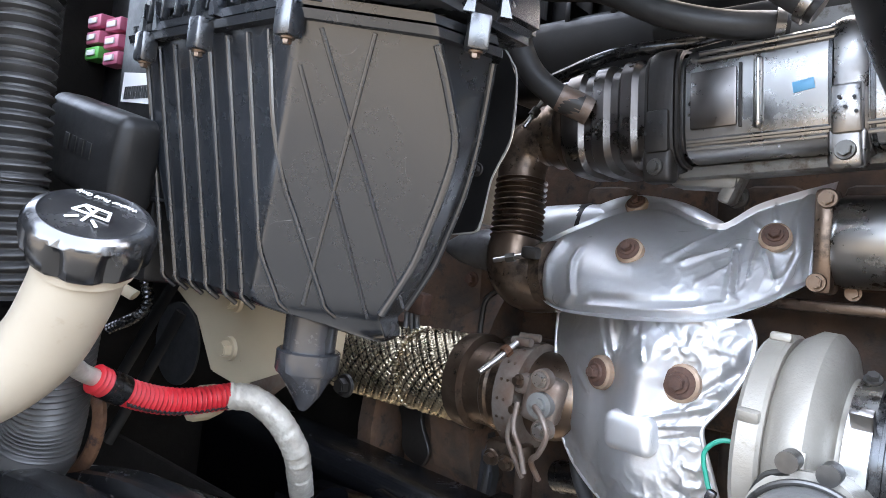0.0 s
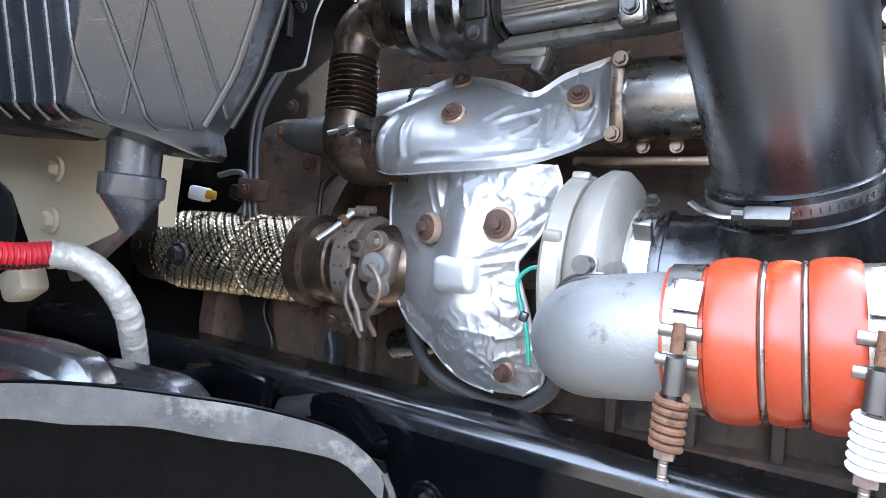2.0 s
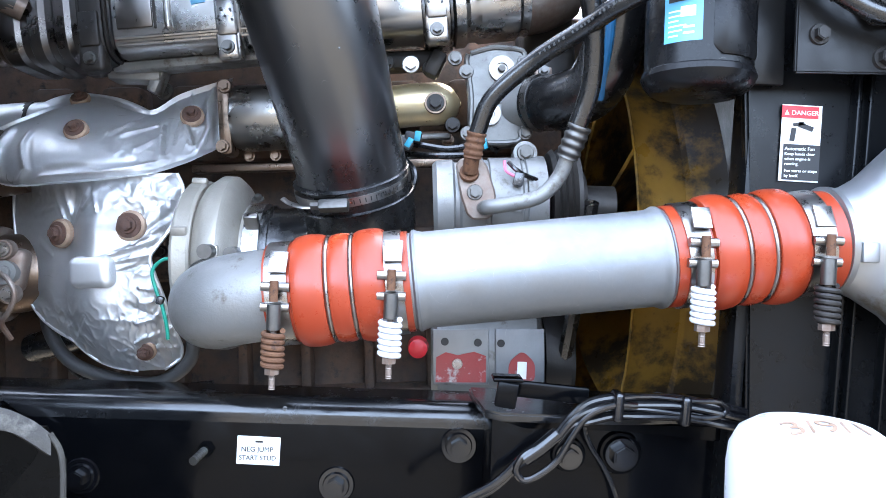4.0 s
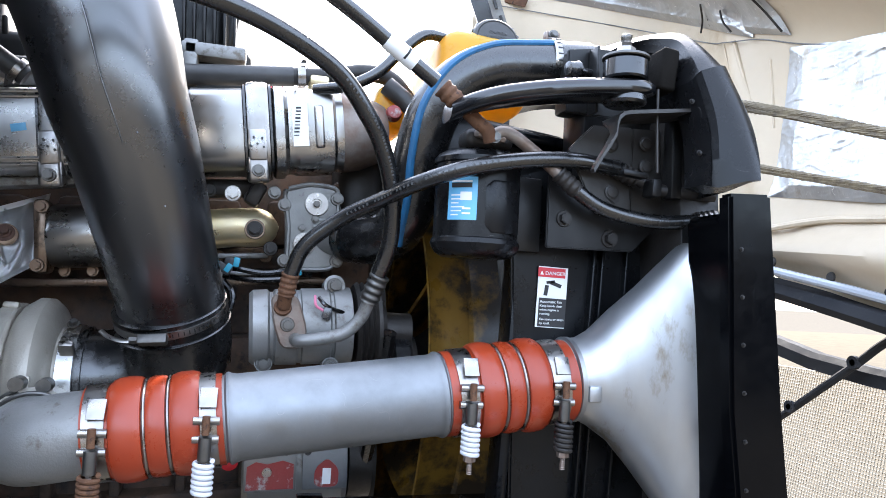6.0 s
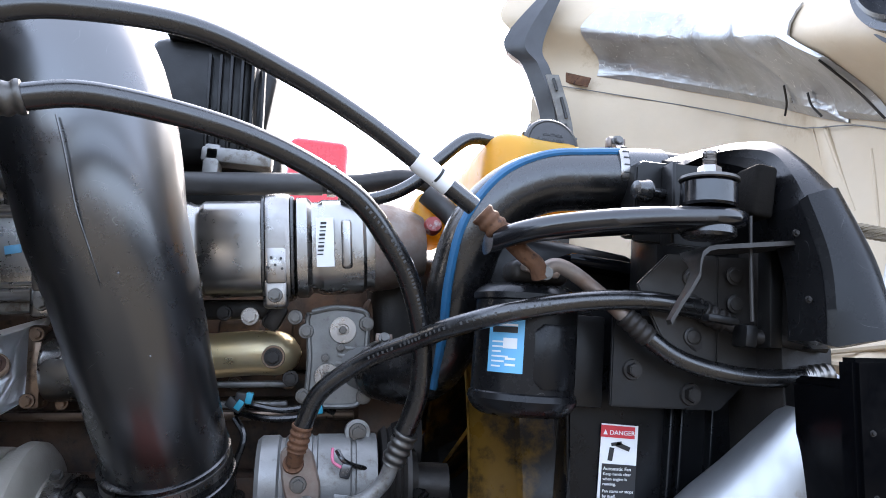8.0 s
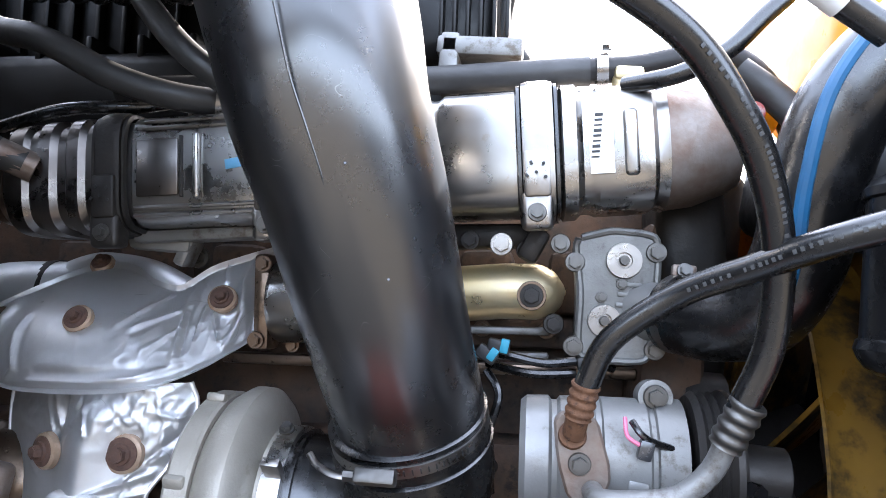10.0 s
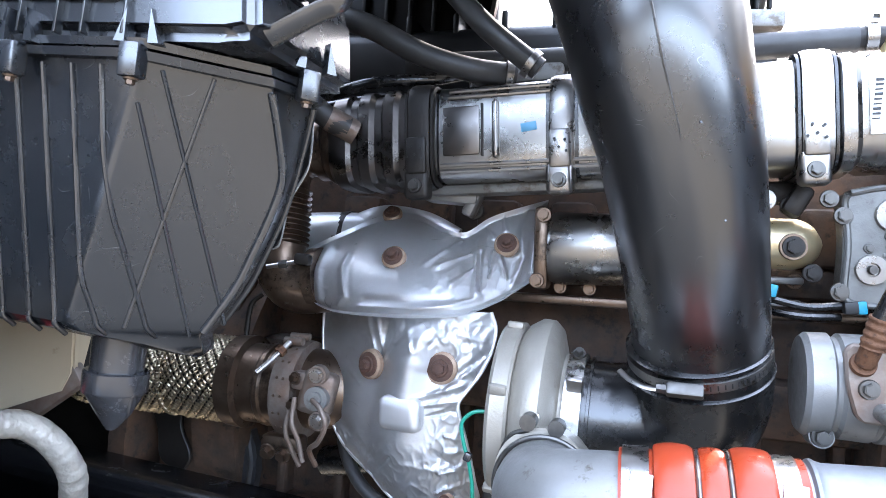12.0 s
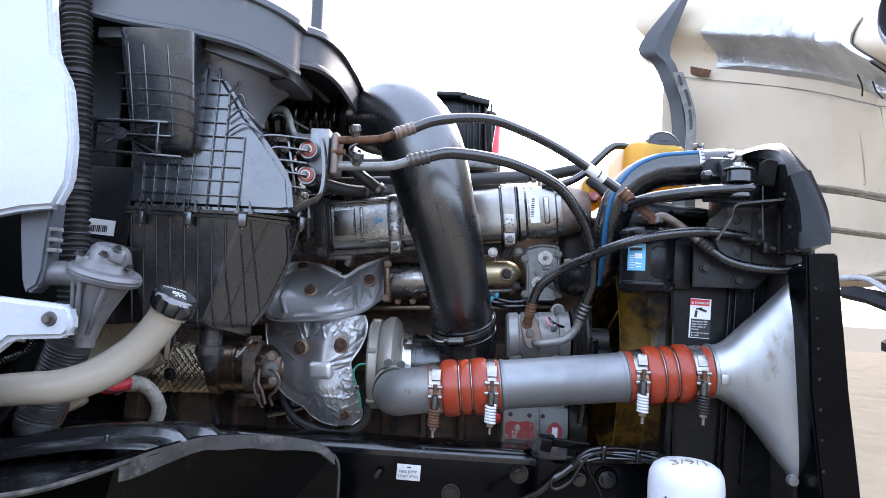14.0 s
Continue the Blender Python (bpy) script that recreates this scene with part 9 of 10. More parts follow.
def fender_liner():
    t = thing("fender_liner", (-0.7, 0.3, 0.9), "dusty black ribbed plastic fender liner", "fender liner")
    near_edge = [(-1.40, 0.02, 0.93), (-1.1, 0.02, 0.985), (-0.9, 0.05, 1.01), (-0.75, 0.09, 1.03), (-0.67, 0.15, 1.05), (-0.61, 0.25, 1.07), (-0.548, 0.385, 1.080), (-0.46, 0.505, 1.070)]
    far_edge = [(-1.40, 0.55, 0.94), (-1.15, 0.58, 0.98), (-0.95, 0.60, 1.005), (-0.80, 0.61, 1.015), (-0.68, 0.62, 1.02), (-0.60, 0.62, 1.02), (-0.53, 0.61, 1.03), (-0.43, 0.575, 1.05)]
    lo, hi = spline(near_edge, 10), spline(far_edge, 10)
    rows = []
    for r in range(13):
        v = r / 12
        row = []
        for i, (a, b) in enumerate(zip(lo, hi)):
            p = a.lerp(b, v)
            p.z += 0.004 * math.sin(math.pi * v) + 0.002 * math.sin(i * 0.55) * math.sin(math.pi * v) - 0.02 * (v > 0.99)
            row.append(p)
        rows.append(row)
    bm = rings_bm(rows, False)
    bmesh.ops.solidify(bm, geom=bm.faces[:], thickness=0.004)
    part("arch", bm, LINER, t)

    # raised fingers, stepped in front and sloped off at the end
    def finger(y, ridge, end, floor):
        line = spline([(x, 0, z) for x, z in ridge], 6)
        stations = [(p.x, p.z, 1.0) for p in line]
        x0, z0 = ridge[-1]
        for k in range(1, 9):
            f = k / 8
            stations.append((x0 + (end[0] - x0) * (0.25 * f + 0.75 * f ** 0.6 if f < 1 else 1), z0 + (end[1] - z0) * f ** 1.6, 1 - 0.35 * f))
        rings = []
        for x, z, w in stations:
            k = 0.45 + 0.55 * w
            sec = [(-0.054, -0.044), (-0.050, -0.036), (-0.046, -0.031), (-0.024 * k, -0.026 * w), (-0.019 * k, -0.022 * w), (-0.010 * k, -0.004), (-0.005 * k, -0.001), (0.0, 0.0), (0.022, 0.0), (0.030, -0.003), (0.042, -0.022), (0.048, -0.060)]
            rings.append([V(x + 0.3 * b * (w < 1), y + a, max(z + b, floor if a < 0 and x > -0.70 else 0)) for a, b in sec])
        part("raised_finger", rings_bm(rings), LINER, t, angle=16)
    finger(0.385, [(-1.15, 1.02), (-0.95, 1.068), (-0.862, 1.086), (-0.769, 1.102), (-0.688, 1.109), (-0.632, 1.109)], (-0.571, 1.082), 1.064)
    finger(0.485, [(-1.05, 1.02), (-0.883, 1.066), (-0.81, 1.081), (-0.732, 1.091), (-0.63, 1.098), (-0.583, 1.097)], (-0.533, 1.072), 1.062)
    finger(0.575, [(-0.90, 1.02), (-0.69, 1.057), (-0.607, 1.064), (-0.551, 1.066)], (-0.494, 1.040), 1.03)
    for x, y, z in ((-0.733, 0.345, 1.088), (-0.642, 0.445, 1.082), (-0.577, 0.535, 1.052), (-0.79, 0.445, 1.072)):
        part("slot_web", block((0.010, 0.012, 0.022), (x, y, z - 0.008), (0, 0, 0), 0.003), LINER, t)
    part("near_lip", sweep([(-1.1, 0.02, 0.987), (-0.9, 0.05, 1.012), (-0.75, 0.09, 1.032), (-0.67, 0.15, 1.052), (-0.62, 0.22, 1.068)], 0.006, n=8), LIP_GREY, t, "grey scuffed edge")
    lip = [(-0.63, 0.20, 1.070), (-0.60, 0.275, 1.079), (-0.548, 0.385, 1.087), (-0.505, 0.45, 1.084), (-0.46, 0.505, 1.076), (-0.405, 0.56, 1.066), (-0.34, 0.60, 1.053), (-0.305, 0.612, 1.037), (-0.284, 0.62, 1.018), (-0.270, 0.622, 0.985), (-0.268, 0.622, 0.90), (-0.272, 0.622, 0.80)]
    top_line = spline(lip[:9], 8)
    band = []
    for k, p in enumerate(top_line):
        f = k / (len(top_line) - 1)
        drop = 0.040 * (1 - 0.35 * f) * (0.92 + 0.25 * noise.noise(V(k * 0.09, 0, 0)))
        o = V(0.5, -0.6, 0).normalized()
        band.append([p - o * 0.012 + V(0, 0, -0.006), p.copy(), p + o * 0.006 + V(0, 0, -drop * 0.5), p + o * 0.008 + V(0, 0, -drop), p - o * 0.004 + V(0, 0, -drop - 0.003), p - o * 0.014 + V(0, 0, -drop * 0.6)])
    part("lip", rings_bm(band), LIP_GREY, t, "chalky grey rubber edge")
    part("edge_bead", sweep(lip[8:], 0.0035, n=8), LIP_GREY, t)
    # skirt and flap below the lip, their shade put into the near-black base
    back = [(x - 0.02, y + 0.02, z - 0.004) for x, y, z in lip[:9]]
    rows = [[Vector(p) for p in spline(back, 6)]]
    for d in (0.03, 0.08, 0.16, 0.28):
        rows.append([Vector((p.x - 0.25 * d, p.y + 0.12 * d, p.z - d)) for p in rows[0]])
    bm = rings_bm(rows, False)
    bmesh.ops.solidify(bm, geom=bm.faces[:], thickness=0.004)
    part("skirt", bm, SHADED_SCUFFED, t)
    part("flap", plate([(-0.50, 1.02), (-0.30, 1.02), (-0.276, 0.98), (-0.272, 0.70), (-0.60, 0.70)], 0.004, 0.64, "y", 0), SHADED_SCUFFED, t)
    part("arch_wall", block((1.15, 0.012, 0.75), (-1.02, 0.665, 0.62), (0, 0, 3), 0.004), FIREWALL, t)
    k = thing("step_bracket", (-0.55, 0.88, 0.93), "black painted bracket bolted to the rail", "bracket")
    part("arm", merge(plate([(-0.61, 0.94), (-0.572, 0.99), (-0.515, 0.988), (-0.455, 0.945), (-0.455, 0.92), (-0.5, 0.93), (-0.53, 0.955), (-0.575, 0.93)], 0.04, 0.87, "y", 0.006)), BLACK_PAINT, k)
    part("bush", sweep([(-0.64, 0.89, 0.945), (-0.575, 0.89, 0.965)], 0.022, n=20), DARK_METAL, k)


fender_liner()


# ---- cab, cowl, fender ----
def cab():
    t = thing("cab_fender", (-1.0, 0.1, 0.9), "glossy white painted cab side panel", "fender")
    out = [(-0.80, 2.05), (-0.785, 1.93), (-0.771, 1.844), (-0.738, 1.789), (-0.719, 1.68), (-0.719, 1.602), (-0.742, 1.552), (-0.80, 1.545), (-0.90, 1.52), (-0.915, 1.50), (-0.905, 1.40), (-0.86, 1.384), (-0.70, 1.374), (-0.690, 1.36), (-0.688, 1.325), (-0.70, 1.313), (-0.80, 1.305), (-0.855, 1.256), (-0.865, 1.214), (-0.85, 1.15), (-0.83, 1.092), (-0.80, 1.012), (-0.76, 0.90), (-0.74, 0.6), (-1.7, 0.6), (-1.7, 2.05)]
    part("panel", plate(out, 0.035, 0.085, "y", 0.010, 3), WHITE_PAINT, t)
    part("washer", lathe([(0, 0.004), (0, 0.014), (0.003, 0.013), (0.003, 0.004)], (-0.728, 0.085, 1.347), (0, -1, 0), n=24), ZINC, t)
    piece("bolt", BOLT_ZINC, facing((-0.728, 0.082, 1.347)) @ sized(1.1), t)
    c = thing("cowl_panel", (-0.8, 0.7, 2.0), "dark grey plastic cowl panel below the windscreen", "cowl")
    def wall(line, name, label):
        """A cowl wall with a rolled lower lip, an overhanging lid edge and the lid that rises from it."""
        flat = [(-0.010, 0.000), (-0.002, -0.006), (0.004, 0.0), (0.004, 0.008), (0.0, 0.012)]
        rows = []
        for out, drop in flat:
            rows.append([p + o * out + V(0, 0, drop) for p, o, h in line])
        for out, f in ((0.0, 0.6), (0.001, 1.0), (0.010, 1.0), (0.013, 1.03)):
            rows.append([p + o * out + V(0, 0, h * f) for p, o, h in line])
        rows.append([p + o * 0.012 + V(0, 0, h + 0.016) for p, o, h in line])
        rows.append([p + o * 0.002 + V(0, 0, h + 0.024) for p, o, h in line])
        rows.append([p - o * 0.10 + V(0, 0, h + 0.06) for p, o, h in line])
        rows.append([p - o * 0.45 + V(0, 0, h + 0.13) for p, o, h in line])
        bm = rings_bm(rows, False)
        bmesh.ops.solidify(bm, geom=bm.faces[:], thickness=0.004)
        part(name, bm, COWL_GREY, c, label)
    def run(pts, heights):
        pts = spline(pts, 8)
        line = []
        for i, p in enumerate(pts):
            d = pts[min(i + 1, len(pts) - 1)] - pts[max(i - 1, 0)]
            line.append((p, V(d.y, -d.x, 0).normalized(), lerp_list(heights, i / (len(pts) - 1))))
        return line
    wall(run([(-1.30, 0.29, 2.055), (-0.945, 0.325, 2.036), (-0.78, 0.34, 2.012), (-0.64, 0.35, 1.996), (-0.52, 0.355, 1.973), (-0.44, 0.36, 1.944), (-0.402, 0.378, 1.928), (-0.392, 0.42, 1.93)], [0.15, 0.14, 0.13, 0.115, 0.11, 0.108, 0.105, 0.103]), "front_wall", "thick dark grey front wall")
    wall(run([(-0.44, 0.43, 1.962), (-0.39, 0.442, 1.962), (-0.357, 0.475, 1.963), (-0.336, 0.55, 1.963), (-0.327, 0.65, 1.960), (-0.324, 0.82, 1.956), (-0.34, 1.0, 1.95), (-0.40, 1.25, 1.95), (-0.50, 1.55, 1.95)], [0.074, 0.074, 0.073, 0.073, 0.074, 0.078, 0.08, 0.08]), "side_wall", "curved grey rim")
    part("far_floor", block((0.5, 0.03, 0.5), (-0.75, 1.42, 2.0), bevel=0.01), FIREWALL, c)
    part("tag", block((0.034, 0.008, 0.016), (-0.556, 0.95, 2.05), (0, -32, 0), 0.002), GOLD, c, "small tan tag")
    part("wiper_link", block((0.135, 0.02, 0.012), (-0.486, 0.95, 2.06), (0, 38, 0), 0.003), TRIM_GREY, c, "pale grey link bar")
    f = thing("intake_funnel", (-0.58, 0.54, 1.86), "light grey plastic intake funnel below the cowl", "duct")
    rim = run([(-0.86, 0.385, 1.998), (-0.754, 0.39, 2.004), (-0.70, 0.392, 1.998), (-0.626, 0.396, 1.987), (-0.526, 0.40, 1.960), (-0.44, 0.405, 1.936), (-0.415, 0.42, 1.930), (-0.408, 0.47, 1.930), (-0.41, 0.62, 1.94)], [1, 1])
    part("flange", rings_bm([[p + o * a + V(0, 0, b) for a, b in ((0.0, -0.012), (0.004, -0.011), (0.005, 0.012), (0.001, 0.015), (-0.06, 0.016), (-0.06, -0.010))] for p, o, h in rim]), COWL_GREY, f, "dark flange")
    part("body", rings_bm([[V(x + a * math.cos(k), y + b * math.sin(k), z - 0.16 * a * math.cos(k)) for k in (2 * math.pi * j / 40 for j in range(40))] for x, y, z, a, b in ((-0.585, 0.545, 1.968, 0.158, 0.13), (-0.587, 0.545, 1.945, 0.132, 0.125), (-0.59, 0.545, 1.915, 0.105, 0.11), (-0.575, 0.545, 1.885, 0.076, 0.085), (-0.57, 0.545, 1.86, 0.064, 0.07), (-0.57, 0.545, 1.80, 0.060, 0.065))]), FUNNEL_GREY, f)
    piece("bolt", BOLT_BLACK, facing((-0.79, 0.378, 1.992)) @ sized(0.8), f)
    g = thing("bent_tube", (-0.47, 0.6, 1.85), "bent grey steel tube beside the line block", "tube")
    part("tube", sweep([(-0.56, 0.62, 1.892), (-0.50, 0.605, 1.896), (-0.472, 0.60, 1.893), (-0.458, 0.60, 1.872), (-0.447, 0.60, 1.842), (-0.432, 0.60, 1.826), (-0.395, 0.59, 1.821)], 0.0095, n=16), CAST_ALU, g)
    part("rod", sweep([(-0.50, 0.60, 1.878), (-0.476, 0.60, 1.879), (-0.405, 0.60, 1.846)], 0.003, n=8), WORN_STEEL, g)
    w = thing("truck_cab", (-1.7, 1.4, 0.6), "white truck cab with a dark firewall behind the engine", "truck cab")
    part("firewall", block((0.05, 1.8, 1.5), (-1.42, 1.45, 1.45), bevel=0.02), FIREWALL, w)
    part("tunnel", block((0.32, 1.1, 1.5), (-1.25, 1.72, 1.42), bevel=0.03), FIREWALL, w)
    part("toe_board", block((0.5, 0.06, 0.8), (-1.38, 1.16, 1.68), bevel=0.02), FIREWALL, w)
    part("cowl_floor", block((0.8, 0.06, 0.32), (-0.84, 1.55, 1.89), bevel=0.02), FIREWALL, w)
    part("shell", block((1.6, 2.1, 2.0), (-2.35, 1.35, 1.9), bevel=0.15, seg=4), WHITE_PAINT, w)
    # dark panel added to hide the white shell where only dark space shows
    part("side_wall", block((0.03, 1.0, 1.3), (-1.50, 0.62, 1.05), bevel=0.01), FIREWALL, w)
    part("inner_wall", block((0.7, 0.03, 0.9), (-1.15, 0.80, 1.75), bevel=0.01), FIREWALL, w)
    part("mirror_post", sweep([(-0.55, 1.2, 2.2), (-0.56, 1.2, 2.8)], 0.022, n=12), OUTLINE_GREY, w)
    part("mirror", block((0.05, 0.2, 0.4), (-0.56, 1.2, 2.95), bevel=0.03), OUTLINE_GREY, w)
    d = thing("light_blue_sticker", (-0.9, 0.25, 2.06), "pale blue sticker on the cowl", "sticker")
    part("sticker", block((0.085, 0.002, 0.05), (-0.885, 0.262, 2.088), (0, 4, 5), 0), LABEL_BLUE, d)


cab()


# ---- opened hood ----
def hood():
    t = thing("hood", (1.5, 1.35, 1.4), "open tilted hood seen from inside, raw moulding with foil insulation", "hood")
    def at(y, z):
        """The inner skin: flat ahead, its sides turned towards the cab, with a swollen band above."""
        s = max(0.0, y - 1.94) / 0.5
        x = 1.62 - 0.60 * min(1.3, s) ** 1.7
        d = z - 2.33 - 0.45 * (y - 1.1)
        x -= 0.20 * (math.exp(-(d / 0.22) ** 2) if d > 0 else math.exp(-(d / 0.11) ** 2))
        x -= 0.06 * math.exp(-((y - 1.10) ** 2 + (z - 2.47) ** 2) / 0.08)
        x += 0.10 * max(0.0, z - 2.6)
        x -= 0.07 * math.exp(-((z - 1.50 - 0.04 * y) / 0.075) ** 2)
        x -= 0.03 * math.exp(-((y - 1.45 - 0.3 * (z - 2.0)) / 0.05) ** 2) - 0.02 * math.exp(-((y - 1.75) / 0.12) ** 2)
        return V(x, y, z)
    ys = [0.42 + 2.03 * k / 90 for k in range(91)]
    zs = [1.40 + 1.65 * k / 70 for k in range(71)]
    rows = []
    for z in zs:
        row = []
        for y in ys:
            p = at(y, z)
            p.x += 0.012 * noise.noise(V(y * 3, z * 3, 0))
            if z < 1.62:
                p.z += (1.62 - z) / 0.22 * (0.105 + 0.23 * (min(y, 1.6) - 1.3))
            row.append(p)
        rows.append(row)
    bm = rings_bm(rows, False)
    bmesh.ops.solidify(bm, geom=bm.faces[:], thickness=-0.02)
    part("inner_skin", bm, HOOD_SHELL, t)
    def pad(name, edge, lift, mat_, label, n=30):
        """A quilted sheet laid on the skin within a four-sided patch (y, z corners)."""
        (a, b, c, d) = [V(*e, 0) for e in edge]
        rows = []
        for i in range(n + 1):
            row = []
            for j in range(n + 1):
                q = a.lerp(b, j / n).lerp(d.lerp(c, j / n), i / n)
                p = at(q.x, q.y)
                rim = min(i, j, n - i, n - j) / n
                fold = abs(noise.noise(V(q.x * 9 + 3 * noise.noise(V(q.x * 3, q.y * 3, 5.0)), q.y * 26, 2.0)))
                fine = abs(noise.noise(V(q.x * 34, q.y * 52, 7.0)))
                p.x -= lift * min(1.0, 0.25 + rim * 9) + 0.0013 * (1 - min(1.0, fold * 9)) + 0.0008 * (1 - min(1.0, fine * 5)) + 0.006 * noise.noise(V(q.x * 5, q.y * 5, 9.0))
                row.append(p)
            rows.append(row)
        bm = rings_bm(rows, False)
        bmesh.ops.solidify(bm, geom=bm.faces[:], thickness=-0.008)
        part(name, bm, mat_, t, label)
    pad("foil_pad", ((1.43, 2.25), (2.33, 2.68), (2.25, 2.96), (1.39, 2.56)), 0.025, FOIL, "crinkled silver insulation pad", 130)
    pad("foil_pad", ((1.255, 2.195), (1.46, 2.275), (1.44, 2.50), (1.30, 2.365)), 0.028, FOIL, "crinkled silver insulation pad", 60)
    pad("foil_pad", ((0.43, 1.60), (1.337, 1.742), (1.268, 2.165), (0.43, 1.985)), 0.022, FOIL, "crinkled silver insulation pad", 150)
    pad("foil_pad", ((0.43, 2.12), (0.80, 2.20), (0.74, 2.52), (0.43, 2.44)), 0.025, FOIL, "crinkled silver insulation pad", 70)
    # duct ring
    c = V(1.36, 0.935, 2.415)
    part("duct_ring", lathe([(-0.05, 0.12), (-0.05, 0.152), (0.0, 0.156), (0.012, 0.154), (0.012, 0.138), (0.03, 0.135), (0.034, 0.127), (0.02, 0.122), (-0.05, 0.12)], c, (-1, -0.25, 0.05), n=56), GREY_RUBBER, t, "black rubber air duct ring")
    part("duct_back", lathe([(-0.06, 0.01), (-0.06, 0.17), (-0.055, 0.17), (-0.055, 0.01)], c, (-1, -0.25, 0.05), n=40), OUTLINE_GREY, t)
    # black rim and slotted trim along the far side
    outer = spline([(1.00, 2.30, 3.02), (0.826, 2.30, 2.762), (0.900, 2.29, 2.665), (0.945, 2.28, 2.56), (0.984, 2.28, 2.446), (1.003, 2.28, 2.254), (1.01, 2.28, 1.9)], 8)
    inner = spline([(1.06, 2.27, 3.02), (0.974, 2.27, 2.753), (1.005, 2.27, 2.66), (1.045, 2.27, 2.57), (1.085, 2.27, 2.45), (1.117, 2.27, 2.259), (1.12, 2.27, 1.9)], 8)
    bm = rings_bm([[a + V(0.02, 0.05, 0) for a in outer], [a.copy() for a in outer], [a.lerp(c, 0.5) + V(0, -0.025, 0) for a, c in zip(outer, inner)], [c.copy() for c in inner], [c + V(0.0, 0.05, 0) for c in inner]], False)
    bmesh.ops.solidify(bm, geom=bm.faces[:], thickness=0.006)
    part("far_rim", bm, OUTLINE_GREY, t, "dark flared plastic rim")
    trim = spline([(0.995, 2.2, 2.60), (1.01, 2.2, 2.56), (1.045, 2.2, 2.46), (1.066, 2.2, 2.36), (1.068, 2.2, 2.19)], 8)
    part("slotted_trim", rings_bm([[p + V(-0.022, 0, 0), p + V(0.022, -0.012, 0), p + V(0.022, 0.0, 0), p + V(-0.022, 0.012, 0)] for p in trim]), TRIM_GREY, t, "pale slotted trim strip")
    for k in range(3):
        part("slot", sweep([p + V(-0.004 + 0.008 * (k == 1), -0.010, 0) for p in trim[4 + 8 * k:11 + 8 * k]], 0.006, n=6, per=2), INK, t)
    seam = [(2.44, 2.665), (2.115, 2.518), (1.723, 2.339), (1.537, 2.268), (1.402, 2.236), (1.227, 2.163), (1.06, 2.11), (0.88, 2.083), (0.6, 2.06)]
    part("seam", sweep([at(y, z) + V(-0.006, 0, 0) for y, z in seam], 0.0022, n=6), TRIM_GREY, t, "thin dark seam")
    for a, b, r in (((1.578, 2.285), (1.525, 2.15), 0.003), ((1.507, 2.263), (1.41, 2.00), 0.009), ((1.36, 2.16), (1.345, 1.95), 0.007), ((1.80, 2.33), (1.74, 2.0), 0.006)):
        part("crease", sweep([at(a[0] + (b[0] - a[0]) * f, a[1] + (b[1] - a[1]) * f) + V(0.001, 0, 0) for f in (0, 0.33, 0.66, 1)], r * 0.8, n=8), HOOD_SHELL, t)
    for a, b in (((1.62, 2.42), (1.70, 2.36)), ((1.515, 2.36), (1.49, 2.285)), ((1.315, 2.36), (1.262, 2.205))):
        part("pad_slit", sweep([at(*a) + V(-0.032, 0, 0), at((a[0] + b[0]) / 2 + 0.008, (a[1] + b[1]) / 2) + V(-0.036, 0, 0), at(*b) + V(-0.03, 0, 0)], 0.0035, n=6), DARK_METAL, t)
    def rim_z(y):
        return 1.505 + 0.23 * (min(y, 1.6) - 1.3)
    part("edge_roll", sweep([at(y, rim_z(y) + 0.03) + V(-0.012, 0, 0) for y in (0.45, 0.7, 1.0, 1.3, 1.6, 1.9)], 0.012, n=10), WHITE_PAINT, t, "white rolled lower edge")
    part("inner_step", sweep([at(y, 1.655 - 0.06 * (1.15 - y) * (y < 1.15) - 0.1 * (y - 1.15) * (y >= 1.15)) + V(-0.010, 0, 0) for y in (0.45, 0.7, 0.95, 1.15, 1.35, 1.6)], 0.010, n=8), HOOD_SHELL, t)
    part("dark_lip", rings_bm([[V(at(y, rim_z(y)).x + dx, y, rim_z(y) + dz) for dx, dz in ((-0.035, -0.004), (0.02, 0.002), (0.03, -0.035), (-0.03, -0.05), (-0.045, -0.03))] for y in (0.45, 0.6, 0.75, 0.9, 1.05, 1.2, 1.35, 1.5, 1.7)]), BUMPER, t, "dark plastic lip")
    part("brown_patch", block((0.006, 0.13, 0.04), at(2.36, 2.665) + V(-0.03, 0, 0), (22, 0, 40), 0.002), RUST, t, "brown stained flap")
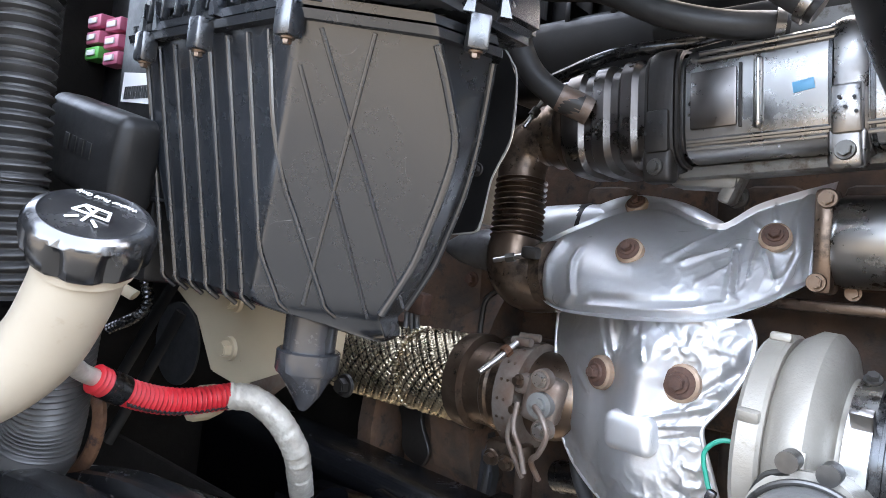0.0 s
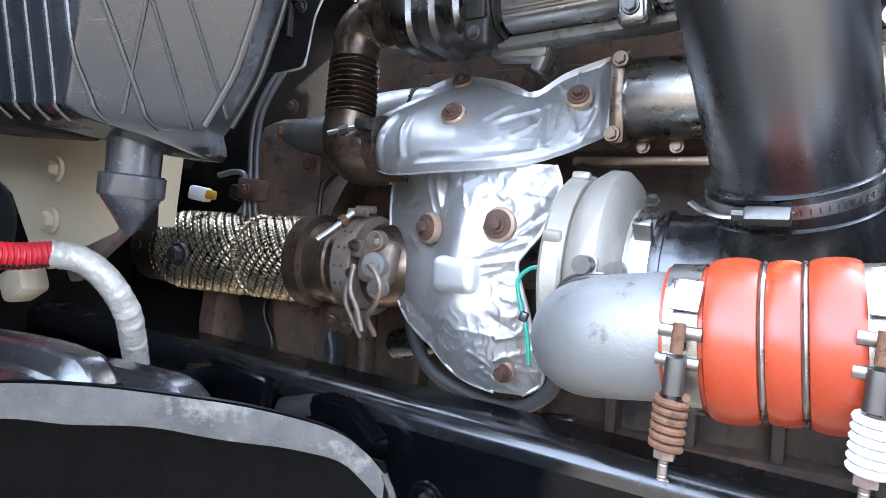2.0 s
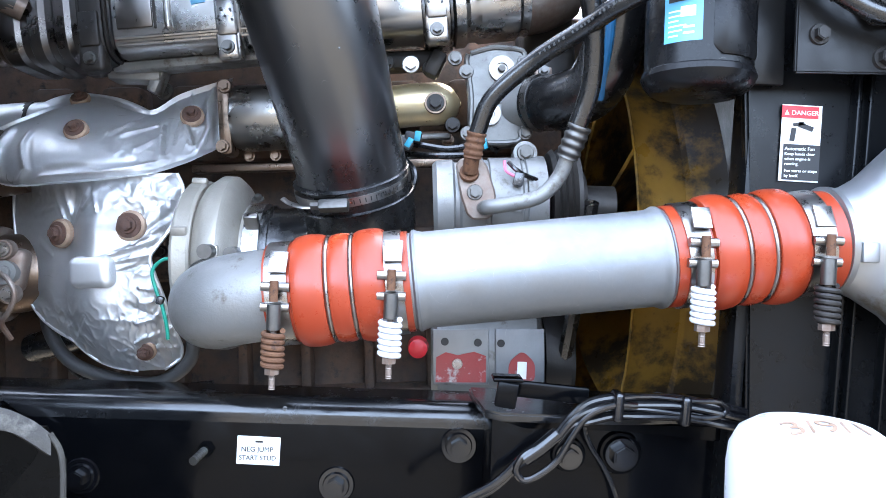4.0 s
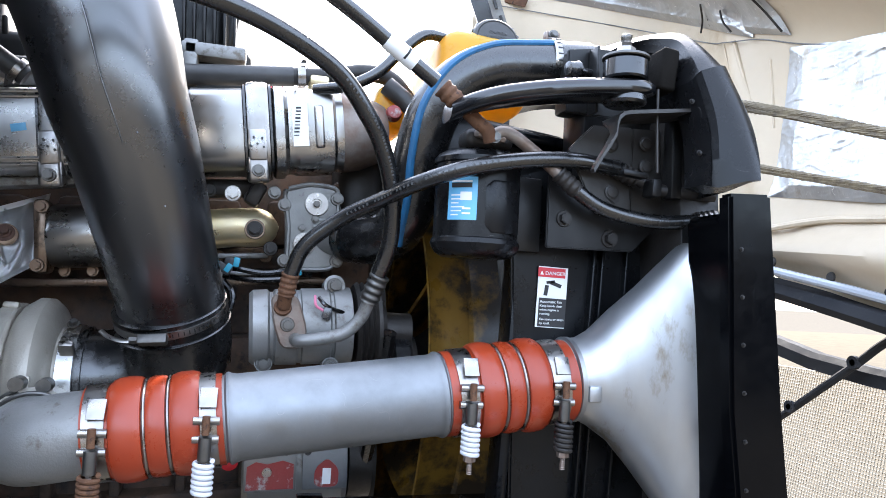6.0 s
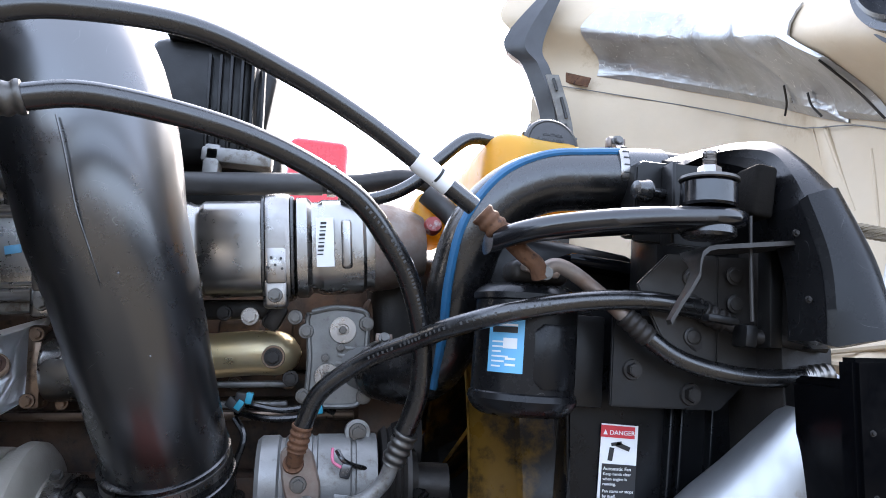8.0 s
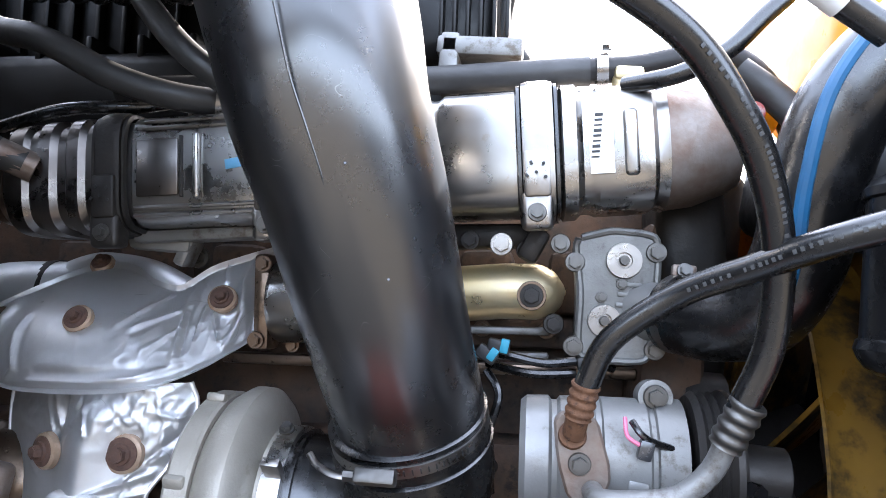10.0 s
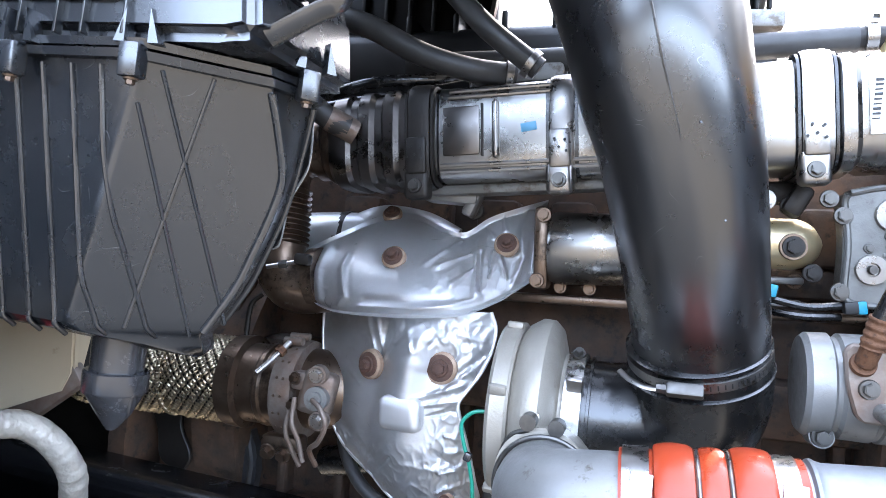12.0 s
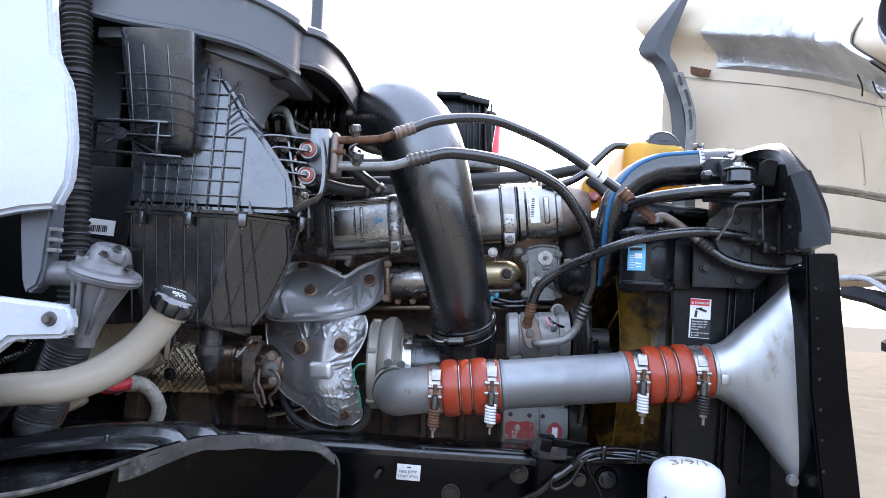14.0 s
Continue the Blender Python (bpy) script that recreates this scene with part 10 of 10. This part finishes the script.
    for y in (0.62, 0.92, 1.07, 1.25):
        part("fastener", lathe([(0, 0.002), (0, 0.014), (0.005, 0.012), (0.005, 0.002)], at(y, rim_z(y) + 0.05), (-1, 0, 0), n=16), DARK_METAL, t)
    b = thing("bumper_frame", (1.9, 1.0, 0.5), "dark plastic bumper bars below the open hood", "bumper")
    part("bar", rings_bm([[V(1.75 + dx, y, z + dz) for dx, dz in ((-0.03, -0.022), (-0.03, 0.012), (-0.01, 0.026), (0.03, 0.024), (0.03, -0.03))] for y, z in ((1.75, 1.345), (1.49, 1.308), (1.3, 1.268), (1.1, 1.248), (0.7, 1.225))]), BUMPER, b)
    part("brace", sweep([(1.70, 1.50, 1.02), (1.70, 1.389, 1.090), (1.70, 1.129, 1.272), (1.70, 1.015, 1.354), (1.70, 0.80, 1.47)], 0.011, n=10), BUMPER, b)
    for y, z in ((1.335, 1.132), (1.115, 1.285)):
        part("eyelet", lathe([(-0.006, 0.009), (-0.006, 0.018), (0.006, 0.018), (0.006, 0.009), (-0.006, 0.009)], (1.69, y, z), (1, 0, 0), n=20), BUMPER, b)
    part("post", sweep([(2.2, 0.5, 1.05), (2.25, 0.5, 0.02)], 0.05, n=12), BUMPER, b)
    m = thing("grille_mesh", (2.1, 0.75, 0.4), "tan metal grille mesh leaning below the hood", "grille")
    verts, faces = [], []
    def wire(a, b):
        base = len(verts)
        for q in (a, b):
            verts.extend([q + V(-0.0016, 0, 0), q + V(0.0008, 0.0014, 0.0014), q + V(0.0008, -0.0014, -0.0014)])
        for k in range(3):
            faces.append((base + k, base + (k + 1) % 3, base + 3 + (k + 1) % 3, base + 3 + k))
    for k in range(150):
        wire(V(1.86, 0.2 + 0.0105 * k, 0.50), V(2.02, 0.2 + 0.0105 * k, 1.21))
    for k in range(68):
        f = k / 67
        wire(V(1.86 + 0.16 * f, 0.2, 0.50 + 0.71 * f), V(1.86 + 0.16 * f, 1.77, 0.50 + 0.71 * f))
    me = bpy.data.meshes.new("mesh")
    me.from_pydata(verts, [], faces)
    g = bmesh.new()
    g.from_mesh(me)
    bpy.data.meshes.remove(me)
    tagged(part("mesh", g, MESH_MAT, m), kind="stuff")


hood()
